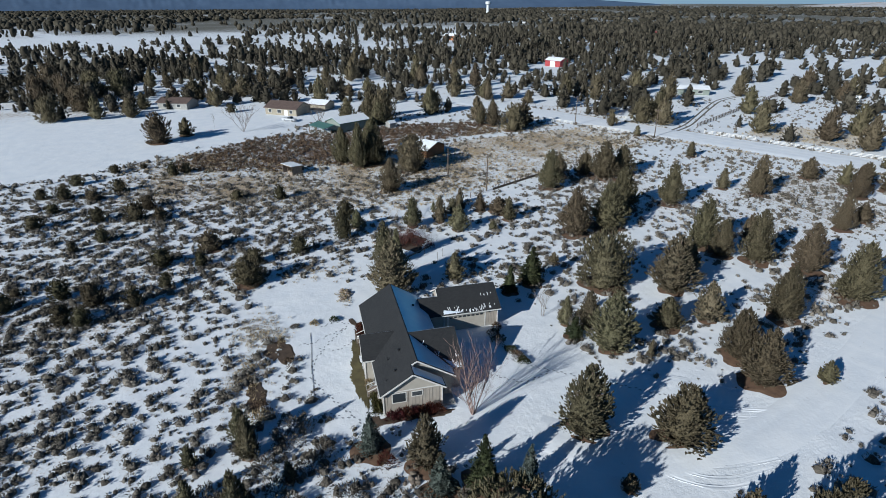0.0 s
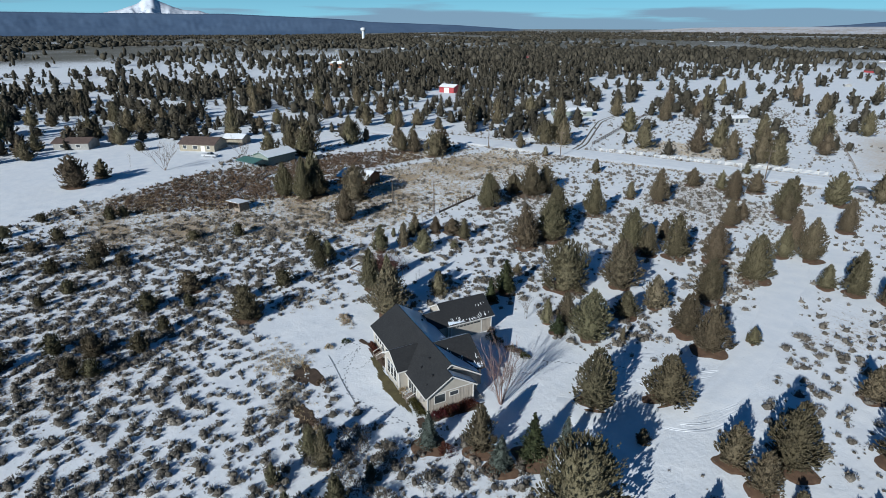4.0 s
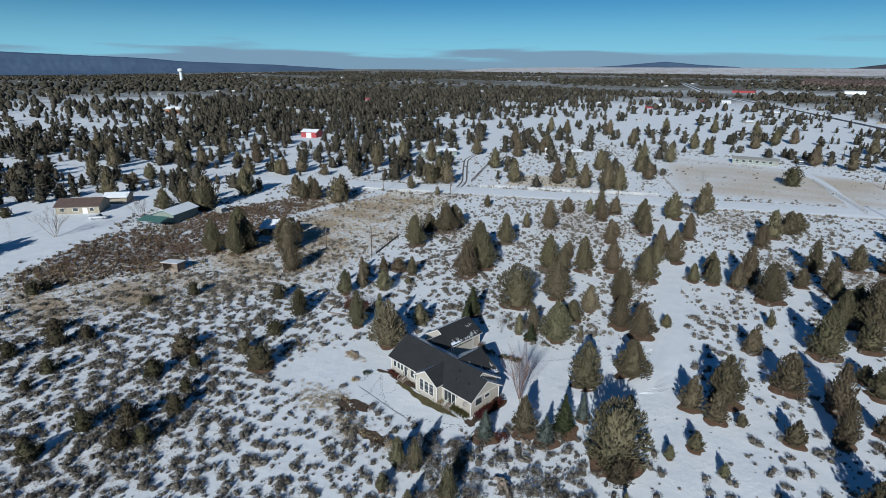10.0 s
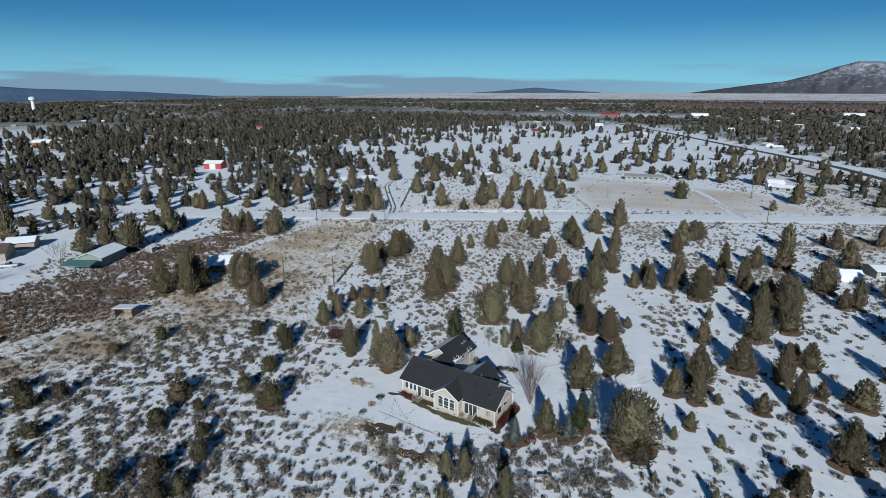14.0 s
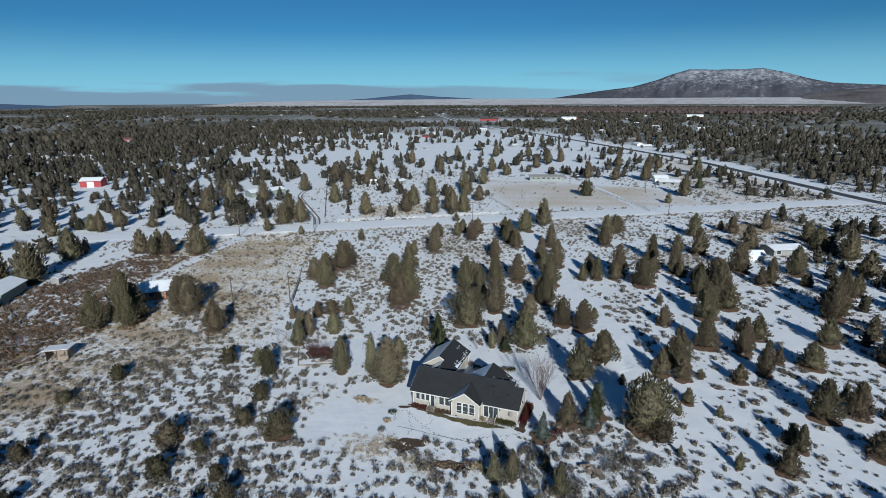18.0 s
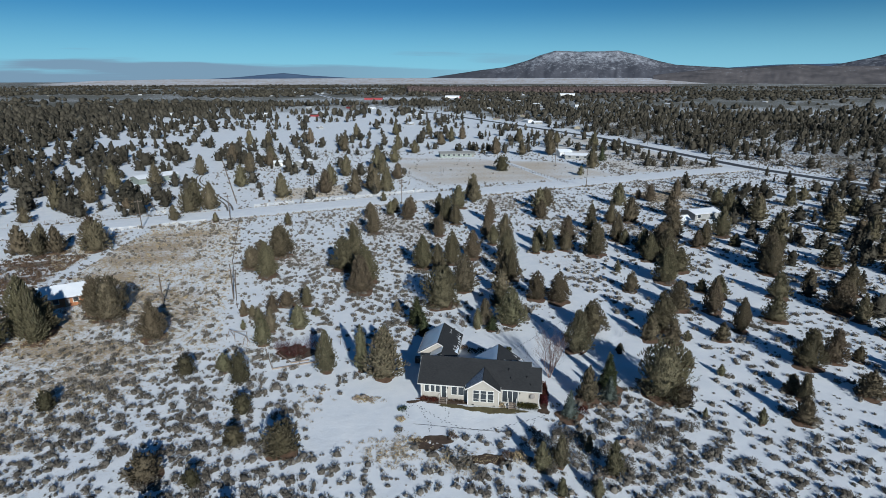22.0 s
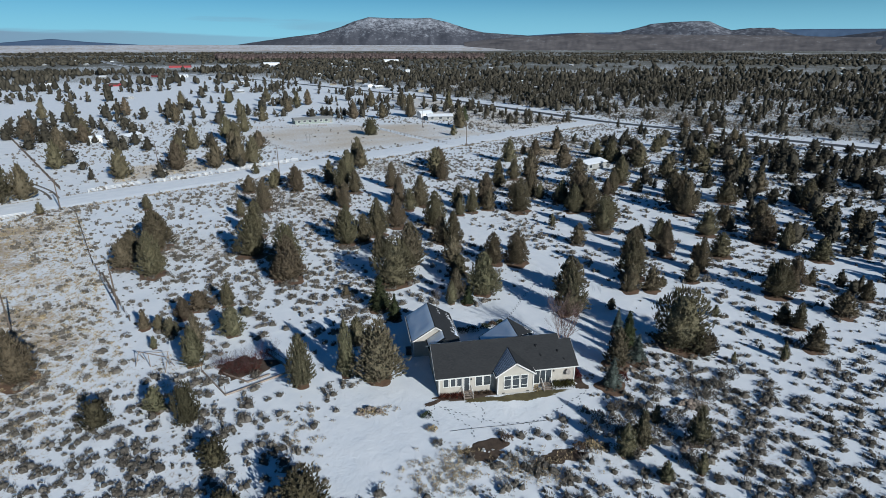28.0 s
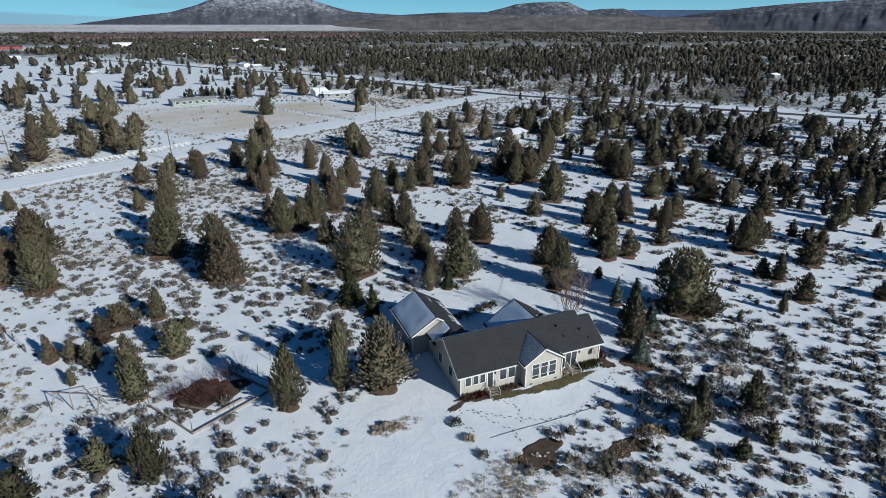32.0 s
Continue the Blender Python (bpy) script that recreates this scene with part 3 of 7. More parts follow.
def snow_sheet(points, parent, t=0.07, label="smooth snow lying on the shaded roof slope", cell=0.45, seed=0, ragged=0.0, mat_=None):
    """Snow lying on a roof plane: a soft-edged sheet that follows the plane, with a slightly uneven top."""
    P = [Vector(p) for p in points]
    bm = bmesh.new()
    vs = [bm.verts.new(p + Vector((0, 0, 0.02))) for p in P]
    bm.faces.new(vs)
    bmesh.ops.triangulate(bm, faces=bm.faces)
    bmesh.ops.subdivide_edges(bm, edges=bm.edges, cuts=9, use_grid_fill=True)
    edge = {v for e in bm.edges if len(e.link_faces) == 1 for v in e.verts}
    rng = random.Random(seed)
    for v in bm.verts:
        if v not in edge:
            v.co.z += t * (0.8 + 0.5 * noise.noise(v.co * 0.9))
        elif ragged:
            c = sum(P, Vector()) / len(P)
            v.co += (c - v.co) * ragged * rng.random()
    return part("roof_snow", bm, mat_ or SKY_TINTED_SNOW, parent, label, smooth=True)


# walls
part("wall", prism([(0.4, 0), (8.2, 0), (8.2, 2.9), (4.3, 5.38), (0.4, 2.9)], 0.4, 17.3, "x"), SIDING, house, "cream lap-sided main wall")
part("wall", prism([(0.4, 0), (6.7, 0), (6.7, 2.9), (3.55, 4.9), (0.4, 2.9)], 17.3, 18.9, "x"), BATTEN, house, "taupe gable-end wall")
part("wall", prism([(8.0, 0), (12.75, 0), (12.75, 3.12), (10.35, 4.62), (8.0, 3.12)], -0.75, 1.2, "y"), SIDING, house, "cream bay wall under a front gable")
part("wall", prism([(8.3, 0), (16.1, 0), (16.1, 2.85), (12.2, 5.36), (8.3, 2.85)], 8.0, 9.5, "y"), BATTEN, house, "taupe entry wing wall")
part("wall", prism([(0.6, 0), (4.5, 0), (4.5, 2.75), (2.6, 4.05), (0.6, 2.75)], 8.0, 10.7, "y"), SIDING, house, "cream link wall between house and garage")
part("wall", prism([(-1.6, 0), (4.7, 0), (4.7, 2.7), (1.55, 4.68), (-1.6, 2.7)], 10.6, 18.0, "y"), BATTEN, house, "taupe garage wall")
part("gable_panel", prism([(-1.55, 2.72), (4.65, 2.72), (1.55, 4.66)], 10.57, 10.6, "y"), SIDING, house, "cream gable above the link roof")
part("gable_panel", prism([(0.6, 2.95), (6.5, 2.95), (3.55, 4.82)], 18.9, 18.93, "x"), SIDING, house, "pale lap siding in the gable")
part("foundation", boxes((0.36, 18.94, 0.36, 8.24, -0.3, 0.22), (7.96, 12.79, -0.79, 0.4, -0.3, 0.22), (8.26, 16.14, 8.0, 9.54, -0.3, 0.2), (-1.64, 4.74, 10.56, 18.04, -0.3, 0.15)), CONCRETE, house, "low concrete foundation")

# roof planes
roof_plane([(-0.1, 0, 2.85), (19.3, 0, 2.85), (19.3, 3.55, 5.104), (17.7, 3.55, 5.104), (17.7, 4.3, 5.58), (-0.1, 4.3, 5.58)], "roof", (1, 0, 0), label="dark bare shingle slope facing the sun")
roof_plane([(-0.1, 4.3, 5.58), (17.7, 4.3, 5.58), (17.7, 8.6, 2.85), (-0.1, 8.6, 2.85)], "roof", (1, 0, 0))
roof_plane([(17.7, 3.55, 5.10), (19.3, 3.55, 5.10), (19.3, 7.1, 2.85), (17.7, 7.1, 2.85)], "roof", (1, 0, 0))
roof_plane([(7.58, -1.05, 3.06), (10.3, -1.05, 4.86), (10.3, 3.15, 4.86), (7.58, 0.33, 3.06)], "roof", (0, 1, 0))
roof_plane([(10.3, -1.05, 4.86), (13.02, -1.05, 3.06), (13.02, 0.33, 3.06), (10.3, 3.15, 4.86)], "roof", (0, 1, 0))
roof_plane([(12.2, 4.3, 5.57), (12.2, 9.9, 5.57), (16.5, 9.9, 2.78), (16.5, 8.6, 2.78)], "roof", (0, 1, 0))
roof_plane([(12.2, 9.9, 5.57), (12.2, 4.3, 5.57), (7.9, 8.6, 2.78), (7.9, 9.9, 2.78)], "roof", (0, 1, 0))
roof_plane([(1.55, 10.2, 4.9), (1.55, 18.4, 4.9), (5.1, 18.4, 2.7), (5.1, 10.2, 2.7)], "roof", (0, 1, 0))
roof_plane([(1.55, 18.4, 4.9), (1.55, 10.2, 4.9), (-2.0, 10.2, 2.7), (-2.0, 18.4, 2.7)], "roof", (0, 1, 0))
roof_plane([(2.6, 7.6, 4.28), (2.6, 10.55, 4.28), (5.0, 10.55, 2.74), (5.0, 7.6, 2.74)], "roof", (0, 1, 0))
roof_plane([(2.6, 10.55, 4.28), (2.6, 7.6, 4.28), (0.2, 7.6, 2.74), (0.2, 10.55, 2.74)], "roof", (0, 1, 0))

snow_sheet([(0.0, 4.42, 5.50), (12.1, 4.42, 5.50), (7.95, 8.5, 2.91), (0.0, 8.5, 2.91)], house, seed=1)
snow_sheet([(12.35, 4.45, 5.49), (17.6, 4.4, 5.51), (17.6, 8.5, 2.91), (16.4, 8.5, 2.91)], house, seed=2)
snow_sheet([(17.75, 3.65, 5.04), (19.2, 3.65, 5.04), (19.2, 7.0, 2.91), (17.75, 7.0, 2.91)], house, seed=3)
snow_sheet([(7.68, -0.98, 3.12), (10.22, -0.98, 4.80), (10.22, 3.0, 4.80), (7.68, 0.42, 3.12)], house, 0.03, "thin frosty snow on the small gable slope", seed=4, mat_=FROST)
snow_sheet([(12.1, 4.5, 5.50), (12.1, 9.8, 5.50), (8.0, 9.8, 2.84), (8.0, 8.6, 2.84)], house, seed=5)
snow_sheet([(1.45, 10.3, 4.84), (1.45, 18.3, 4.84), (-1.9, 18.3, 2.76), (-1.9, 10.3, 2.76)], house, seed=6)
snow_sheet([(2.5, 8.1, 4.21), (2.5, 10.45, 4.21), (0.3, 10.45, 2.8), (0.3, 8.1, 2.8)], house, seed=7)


def snow_remnants(parent, spots, plane, seed, label="melting snow remnant above the eave"):
    """Ragged lumps left on a sunlit slope; plane gives z from x and y."""
    rng = random.Random(seed)
    for (x, y, rx, ry, n) in spots:
        for _ in range(n):
            bm = bmesh.new()
            px, py = x + rng.uniform(-rx, rx), y + rng.uniform(-ry, ry)
            sx, sy = rng.uniform(0.08, 0.26), rng.uniform(0.03, 0.07)
            ring = []
            for k in range(7):
                a = k / 7 * 6.283
                q = rng.uniform(0.6, 1.1)
                u, v = px + sx * q * math.cos(a), py + sy * q * math.sin(a)
                ring.append(bm.verts.new((u, v, plane(u, v) + 0.01)))
            top = bm.verts.new((px, py, plane(px, py) + 0.05))
            for k in range(7):
                bm.faces.new((ring[k], ring[(k + 1) % 7], top))
            part("snow_patch", bm, SNOW, parent, label, smooth=True)


snow_remnants(house, [(4.8, 13.2, 0.16, 2.6, 34), (4.5, 11.8, 0.35, 0.9, 16), (4.5, 16.6, 0.25, 1.2, 12), (3.2, 16.9, 0.3, 0.8, 4)], lambda x, y: 4.9 - 0.62 * (x - 1.55), 21)
snow_remnants(house, [(15.8, 8.7, 0.4, 0.4, 16), (16.1, 9.3, 0.25, 0.45, 14), (14.8, 7.3, 0.35, 0.3, 6), (13.6, 6.0, 0.35, 0.25, 5), (15.2, 9.5, 0.5, 0.3, 5)], lambda x, y: 5.57 - 0.65 * (x - 12.2), 22)


snow_sheet([(4.45, 10.6, 3.14), (5.0, 10.4, 2.80), (5.0, 13.4, 2.80)], house, 0.05, "melting snow remnant above the eave", seed=8, ragged=0.12)
snow_sheet([(15.2, 7.6, 3.66), (16.42, 8.7, 2.87), (16.42, 9.7, 2.87)], house, 0.04, "melting snow remnant above the eave", seed=9, ragged=0.15)


def bar(name, p, q, w, h, material, parent=house, label=""):
    """A board from p to q, w across and h high."""
    p, q = Vector(p), Vector(q)
    d = q - p
    side = d.cross(Vector((0, 0, 1))).normalized()
    up = side.cross(d).normalized()
    d2 = d.normalized()
    m = Matrix(((d2.x, side.x, up.x, 0), (d2.y, side.y, up.y, 0), (d2.z, side.z, up.z, 0), (0, 0, 0, 1)))
    bm = bmesh.new()
    bmesh.ops.create_cube(bm, size=1.0, matrix=Matrix.Translation((p + q) / 2) @ m @ Matrix.Diagonal((d.length, w, h, 1)))
    return part(name, bm, material, parent, label)


for p, q in (((-0.1, -0.02, 2.77), (7.5, -0.02, 2.77)), ((13.05, -0.02, 2.77), (19.3, -0.02, 2.77)), ((7.56, -1.0, 2.98), (7.56, 0.3, 2.98)), ((13.04, -1.0, 2.98), (13.04, 0.3, 2.98)),
             ((5.13, 10.2, 2.62), (5.13, 18.4, 2.62)), ((-2.03, 10.2, 2.62), (-2.03, 18.4, 2.62)), ((17.75, 7.13, 2.77), (19.3, 7.13, 2.77)), ((-0.1, 8.63, 2.77), (0.2, 8.63, 2.77))):
    bar("gutter", p, q, 0.10, 0.13, TRIM)
for p, q in (((7.56, -1.07, 2.97), (10.3, -1.07, 4.78)), ((13.04, -1.07, 2.97), (10.3, -1.07, 4.78)), ((19.32, 0, 2.77), (19.32, 3.55, 5.02)), ((19.32, 7.1, 2.77), (19.32, 3.55, 5.02)),
             ((17.73, 4.3, 5.50), (17.73, 8.6, 2.77)), ((17.73, 3.7, 5.14), (17.73, 4.3, 5.50)), ((-0.12, 0, 2.77), (-0.12, 4.3, 5.50)), ((-0.12, 8.6, 2.77), (-0.12, 4.3, 5.50)),
             ((-2.0, 10.18, 2.62), (1.55, 10.18, 4.82)), ((5.1, 10.18, 2.62), (1.55, 10.18, 4.82)), ((-2.0, 18.42, 2.62), (1.55, 18.42, 4.82)), ((5.1, 18.42, 2.62), (1.55, 18.42, 4.82)),
             ((8.0, 9.92, 2.72), (12.2, 9.92, 5.48)), ((16.5, 9.92, 2.72), (12.2, 9.92, 5.48))):
    bar("rake_board", Vector(p) - Vector((0, 0, 0.05)), Vector(q) - Vector((0, 0, 0.05)), 0.03, 0.17, TRIM)
for x, y in ((0.42, 0.38), (18.92, 0.38), (18.92, 6.72), (7.98, -0.77), (12.77, -0.77), (4.72, 18.02), (4.72, 10.58), (-1.62, 10.58), (-1.62, 18.02)):
    part("corner_board", boxes((x - 0.06, x + 0.06, y - 0.06, y + 0.06, 0.2, 2.72)), TRIM, house)
part("trim_band", boxes((18.9, 18.95, 0.4, 6.7, 2.82, 2.95)), TRIM, house)
for i in range(16):
    y = 0.75 + i * 0.375
    part("batten", boxes((18.9, 18.925, y - 0.025, y + 0.025, 0.22, 2.82)), BATTEN, house)
for i in range(6):
    y = 16.75 + i * 0.22
    part("batten", boxes((4.7, 4.725, y - 0.02, y + 0.02, 0.15, 2.6)), BATTEN, house)
# lap-siding courses on the front
for i in range(14):
    z = 0.30 + i * 0.18
    part("siding_course", boxes((0.46, 7.95, 0.385, 0.40, z, z + 0.02)), SIDING, house)
    part("siding_course", boxes((12.8, 18.85, 0.385, 0.40, z, z + 0.02)), SIDING, house)


def window(x0, x1, z0, z1, y, panes=1, transom=0.0, frame_w=0.09, name="window", dark=0.0):
    """A window in a wall that faces -y: frame, panes and bars standing proud of the wall."""
    w = thing(name, "", "")
    for key in ("label", "category"):
        if key in w:
            del w[key]
    w.parent = house
    fr = boxes((x0 - frame_w, x0, y - 0.05, y + 0.02, z0 - frame_w, z1 + frame_w), (x1, x1 + frame_w, y - 0.05, y + 0.02, z0 - frame_w, z1 + frame_w),
               (x0, x1, y - 0.05, y + 0.02, z1, z1 + frame_w), (x0, x1, y - 0.06, y + 0.02, z0 - frame_w, z0))
    step = (x1 - x0) / panes
    for i in range(1, panes):
        box(fr, x0 + i * step - 0.04, x0 + i * step + 0.04, y - 0.05, y + 0.02, z0, z1)
    if transom:
        box(fr, x0, x1, y - 0.045, y + 0.02, transom - 0.025, transom + 0.025)
    part("window_frame", fr, TRIM, w)
    for i in range(panes):
        part("pane", boxes((x0 + i * step + 0.04 * (i > 0), x0 + (i + 1) * step - 0.04 * (i < panes - 1), y - 0.034, y - 0.026, z0, z1)), GLASS, w)
    return w


for a, b in ((1.02, 1.66), (1.98, 2.58), (2.82, 3.42)):
    window(a, b, 1.32, 2.62, 0.4)
window(5.32, 6.14, 1.08, 2.62, 0.4)
window(6.40, 7.24, 1.08, 2.62, 0.4)
for a in (8.86, 9.98, 11.10):
    window(a, a + 0.86, 0.92, 2.80, -0.75, 1, 2.30)
    bmx = boxes((a, a + 0.86, -0.795, -0.755, 1.30, 1.35))
    part("glazing_bar", bmx, TRIM, house)
window(13.30, 15.66, 0.50, 2.62, 0.4, 3, 0, 0.10, "patio_door")
door = window(3.76, 4.42, 0.50, 2.58, 0.4, 1, 0, 0.10, "back_door")
part("door_handle", boxes((4.33, 4.36, 0.30, 0.36, 1.45, 1.62)), METAL, door, "metal handle")


def window_x(y0, y1, z0, z1, x, s=1, parent=house):
    """A window in a wall that faces +x (s=1) or -x (s=-1)."""
    w = new("window")
    w.parent = parent
    f = 0.09
    lo, hi = (x - 0.02, x + 0.05) if s > 0 else (x - 0.05, x + 0.02)
    part("window_frame", boxes((lo, hi, y0 - f, y0, z0 - f, z1 + f), (lo, hi, y1, y1 + f, z0 - f, z1 + f), (lo, hi, y0, y1, z1, z1 + f), (lo, hi, y0, y1, z0 - f, z0)), TRIM, w)
    g = (x + 0.026, x + 0.034) if s > 0 else (x - 0.034, x - 0.026)
    part("pane", boxes((*g, y0, y1, z0, z1)), GLASS, w)
    return w


window_x(1.35, 2.75, 1.5, 2.62, 18.9)
window_x(3.45, 4.55, 2.02, 2.55, 18.9)
window_x(2.6, 3.6, 1.2, 2.4, 0.4, -1)
window_x(5.6, 6.6, 1.2, 2.4, 0.4, -1)
window_x(12.6, 13.4, 1.2, 2.2, -1.6, -1)

# garage door with a row of small lights
gd = new("garage_door")
gd.parent = house
part("frame", boxes((4.69, 4.76, 11.05, 11.2, 0.1, 2.42), (4.69, 4.76, 16.2, 16.35, 0.1, 2.42), (4.69, 4.76, 11.2, 16.2, 2.3, 2.42)), TRIM, gd)
for i in range(4):
    part("panel", boxes((4.69, 4.735, 11.2, 16.2, 0.12 + i * 0.54, 0.12 + i * 0.54 + 0.525)), SIDING, gd)
for i in range(8):
    y = 11.35 + i * 0.60
    part("pane", boxes((4.72, 4.742, y, y + 0.45, 1.90, 2.14)), GLASS, gd)
part("porch_lamp", boxes((4.7, 4.85, 16.75, 16.9, 2.15, 2.4), bevel=0.02), BLACK, house, "black wall lantern")
part("porch_lamp", boxes((4.62, 4.74, 0.22, 0.38, 2.1, 2.35), bevel=0.02), BLACK, house, "black wall lantern")
part("porch_lamp", boxes((15.92, 16.04, 0.22, 0.38, 2.1, 2.35), bevel=0.02), BLACK, house, "black wall lantern")

# vents and flues on the sunlit slope
for x, y, r, h in ((14.2, 2.9, 0.16, 0.22), (14.55, 1.6, 0.06, 0.35), (17.0, 2.0, 0.14, 0.22), (17.6, 0.9, 0.05, 0.3), (4.0, 6.6, 0.16, 0.25)):
    z = 2.85 + K * y if y < 4.3 else 5.58 - K * (y - 4.3)
    part("roof_vent", rod(bmesh.new(), (x, y, z - 0.1), (x, y, z + h), r, r * 0.9, 8), BLACK, house, "small black roof vent")

# satellite dish on the front wall
dish = new("satellite_dish")
dish.parent = house
bm = bmesh.new()
bmesh.ops.create_cone(bm, cap_ends=False, segments=16, radius1=0.38, radius2=0.06, depth=0.10, matrix=Matrix.Translation((17.95, 0.02, 2.0)) @ Euler((radians(65), 0, radians(15))).to_matrix().to_4x4())
bmesh.ops.create_circle(bm, cap_ends=True, segments=12, radius=0.08, matrix=Matrix.Translation((17.95, 0.05, 1.98)) @ Euler((radians(65), 0, radians(15))).to_matrix().to_4x4())
part("reflector", bm, DARK_TRIM, dish, "grey dish reflector")
part("bracket", rod(rod(bmesh.new(), (17.95, 0.42, 1.85), (17.95, 0.08, 1.98), 0.03), (17.95, -0.02, 1.7), (17.9, -0.35, 1.95), 0.015), BLACK, dish)


def steps_with_rail(x, depth, n, parent=house):
    st = new("steps")
    st.parent = parent
    for i in range(n):
        z = 0.5 - 0.16 * i
        part("tread", boxes((x - 0.62, x + 0.62, 0.38 - 0.30 * (i + 1) - 0.35, 0.40 - 0.30 * i - 0.35 * (i > 0), z - 0.05, z)), WOOD, st)
    for s in (-0.6, 0.6):
        part("post", boxes((x + s - 0.04, x + s + 0.04, 0.30, 0.38, 0, 1.25)), DARK_TRIM, st)
        part("post", boxes((x + s - 0.04, x + s + 0.04, -0.98, -0.90, 0, 0.75)), DARK_TRIM, st)
        bar("handrail", (x + s, 0.34, 1.22), (x + s, -0.94, 0.73), 0.06, 0.07, TRIM, st)
        bar("stringer", (x + s, 0.34, 0.42), (x + s, -0.94, 0.04), 0.05, 0.2, WOOD, st)
    return st


steps_with_rail(4.1, 1.2, 3)
steps_with_rail(14.9, 1.2, 3)
for x in (8.6, 11.9):
    part("crawl_vent", boxes((x, x + 0.35, -0.80, -0.79, 0.24, 0.38)), BLACK, house)


# ---------------------------------------------------------------- plants
def spray_cloud(rng, pts, out, length, width, lift=0.7, spread=0.35):
    """Pointed sprays at pts, leaning outwards and up: a bent four-cornered blade each. Returns vertices and triangles."""
    n = len(pts)
    d = out + np.array([0, 0, lift]) + rng.normal(0, spread, (n, 3))
    d /= np.linalg.norm(d, axis=1)[:, None]
    L = length * rng.uniform(0.6, 1.4, n)[:, None]
    Wd = width * rng.uniform(0.7, 1.3, n)[:, None]
    s = np.cross(d, rng.normal(0, 1, (n, 3)))
    s /= np.linalg.norm(s, axis=1)[:, None] + 1e-9
    q = np.cross(d, s)
    tip, low = pts + d * L, pts - d * L * 0.4
    V = np.stack([tip, pts + s * Wd + q * Wd * 0.5, pts - s * Wd + q * Wd * 0.5, low], 1).reshape(-1, 3)
    k = np.arange(n)[:, None] * 4
    return V, np.concatenate([k + [0, 1, 2], k + [3, 2, 1]], 0)


def merge(parts):
    V, T, o = [], [], 0
    for v, t in parts:
        V.append(v)
        T.append(t + o)
        o += len(v)
    return np.concatenate(V), np.concatenate(T)


def profile(u, style):
    """The crown's half-width at height u, from 0 at the ground to 1 at the tip."""
    u = np.clip(u, 0, 1)
    if style == "cone":
        return (1 - u) ** 0.85 * np.clip((u + 0.06) / 0.10, 0.5, 1)
    if style == "flame":
        return (1 - u) ** 0.62 * np.clip((u + 0.10) / 0.30, 0.4, 1) * 1.10
    return np.sqrt(np.clip(1 - ((u - 0.34) / 0.68) ** 2, 0.0, 1))


def hull(rng, lx, ly, h, r, H, style, rings=7, segs=9):
    """A lumpy closed body inside the sprays, so that a crown is dense."""
    ph = rng.uniform(0, 6.283, 3)
    V, T = [], []
    for i in range(rings):
        u = 0.02 + i / (rings - 1) * 0.90
        for k in range(segs):
            a = k / segs * 6.283 + i * 0.3
            q = r * float(profile(u, style)) * (1 + 0.16 * math.sin(3 * a + ph[0] + 5 * u) + 0.12 * math.sin(2 * a + ph[1] - 8 * u) + rng.uniform(-0.12, 0.12))
            V.append((lx + q * math.cos(a), ly + q * math.sin(a), 0.04 * H + u * h * 0.96))
    V += [(lx, ly, 0.04 * H + h * 0.95), (lx, ly, 0.04 * H)]
    top, low = rings * segs, rings * segs + 1
    for i in range(rings - 1):
        for k in range(segs):
            a, b = i * segs + k, i * segs + (k + 1) % segs
            T += [(a, b, b + segs), (a, b + segs, a + segs)]
    for k in range(segs):
        e = (rings - 1) * segs
        T += [(e + k, e + (k + 1) % segs, top), ((k + 1) % segs, k, low)]
    return np.array(V), np.array(T)


def plumes(rng, n, per, H, R, style, plume_len, plume_w, length, width, rise=1.0):
    """Upswept boughs over a crown's skin, each a tapering plume of pointed sprays."""
    u = np.linspace(0.02, 0.985, 400)
    w = profile(u, style) + 0.10
    cdf = np.cumsum(w) / w.sum()
    uu = np.interp((np.arange(n) + rng.uniform(0, 1, n)) / n, cdf, u)
    rng.shuffle(uu)
    a = np.arange(n) * 2.39996 + rng.uniform(-0.5, 0.5, n)
    ph = rng.uniform(0, 6.283, 4)
    lump = 1 + 0.16 * np.sin(3 * a + ph[0] + 4 * uu) + 0.13 * np.sin(2 * a + ph[1] - 9 * uu) + 0.10 * np.sin(5 * a + ph[2] + 15 * uu) + rng.uniform(-0.14, 0.14, n)
    big = rng.uniform(0.65, 1.4, n)
    out = np.stack([np.cos(a), np.sin(a), np.zeros(n)], 1)
    d = out * (1.05 - 0.75 * uu)[:, None] + np.array([0, 0, 1.0]) * (rise * (0.45 + 0.9 * uu))[:, None] + rng.normal(0, 0.16, (n, 3))
    d /= np.linalg.norm(d, axis=1)[:, None]
    tip = out * (R * profile(uu, style) * lump)[:, None] + np.array([0, 0, 1.0]) * (0.04 * H + uu * H * 0.93 + rng.uniform(-0.03, 0.03, n) * H)[:, None]
    k = np.repeat(np.arange(n), per)
    m = n * per
    s = rng.uniform(0, 1, m) ** 0.8
    rad = rng.normal(0, 1, (m, 3))
    rad -= d[k] * (rad * d[k]).sum(1)[:, None]
    rad /= np.linalg.norm(rad, axis=1)[:, None] + 1e-9
    thick = plume_w * big[k] * (1.06 - s) ** 0.7 * np.sqrt(rng.uniform(0.15, 1, m))
    P = tip[k] - d[k] * (plume_len * big[k] * (1 - s))[:, None] + rad * thick[:, None]
    return spray_cloud(rng, P, d[k] * 0.9 + rad * 0.55, length, width, 0.25, 0.22)


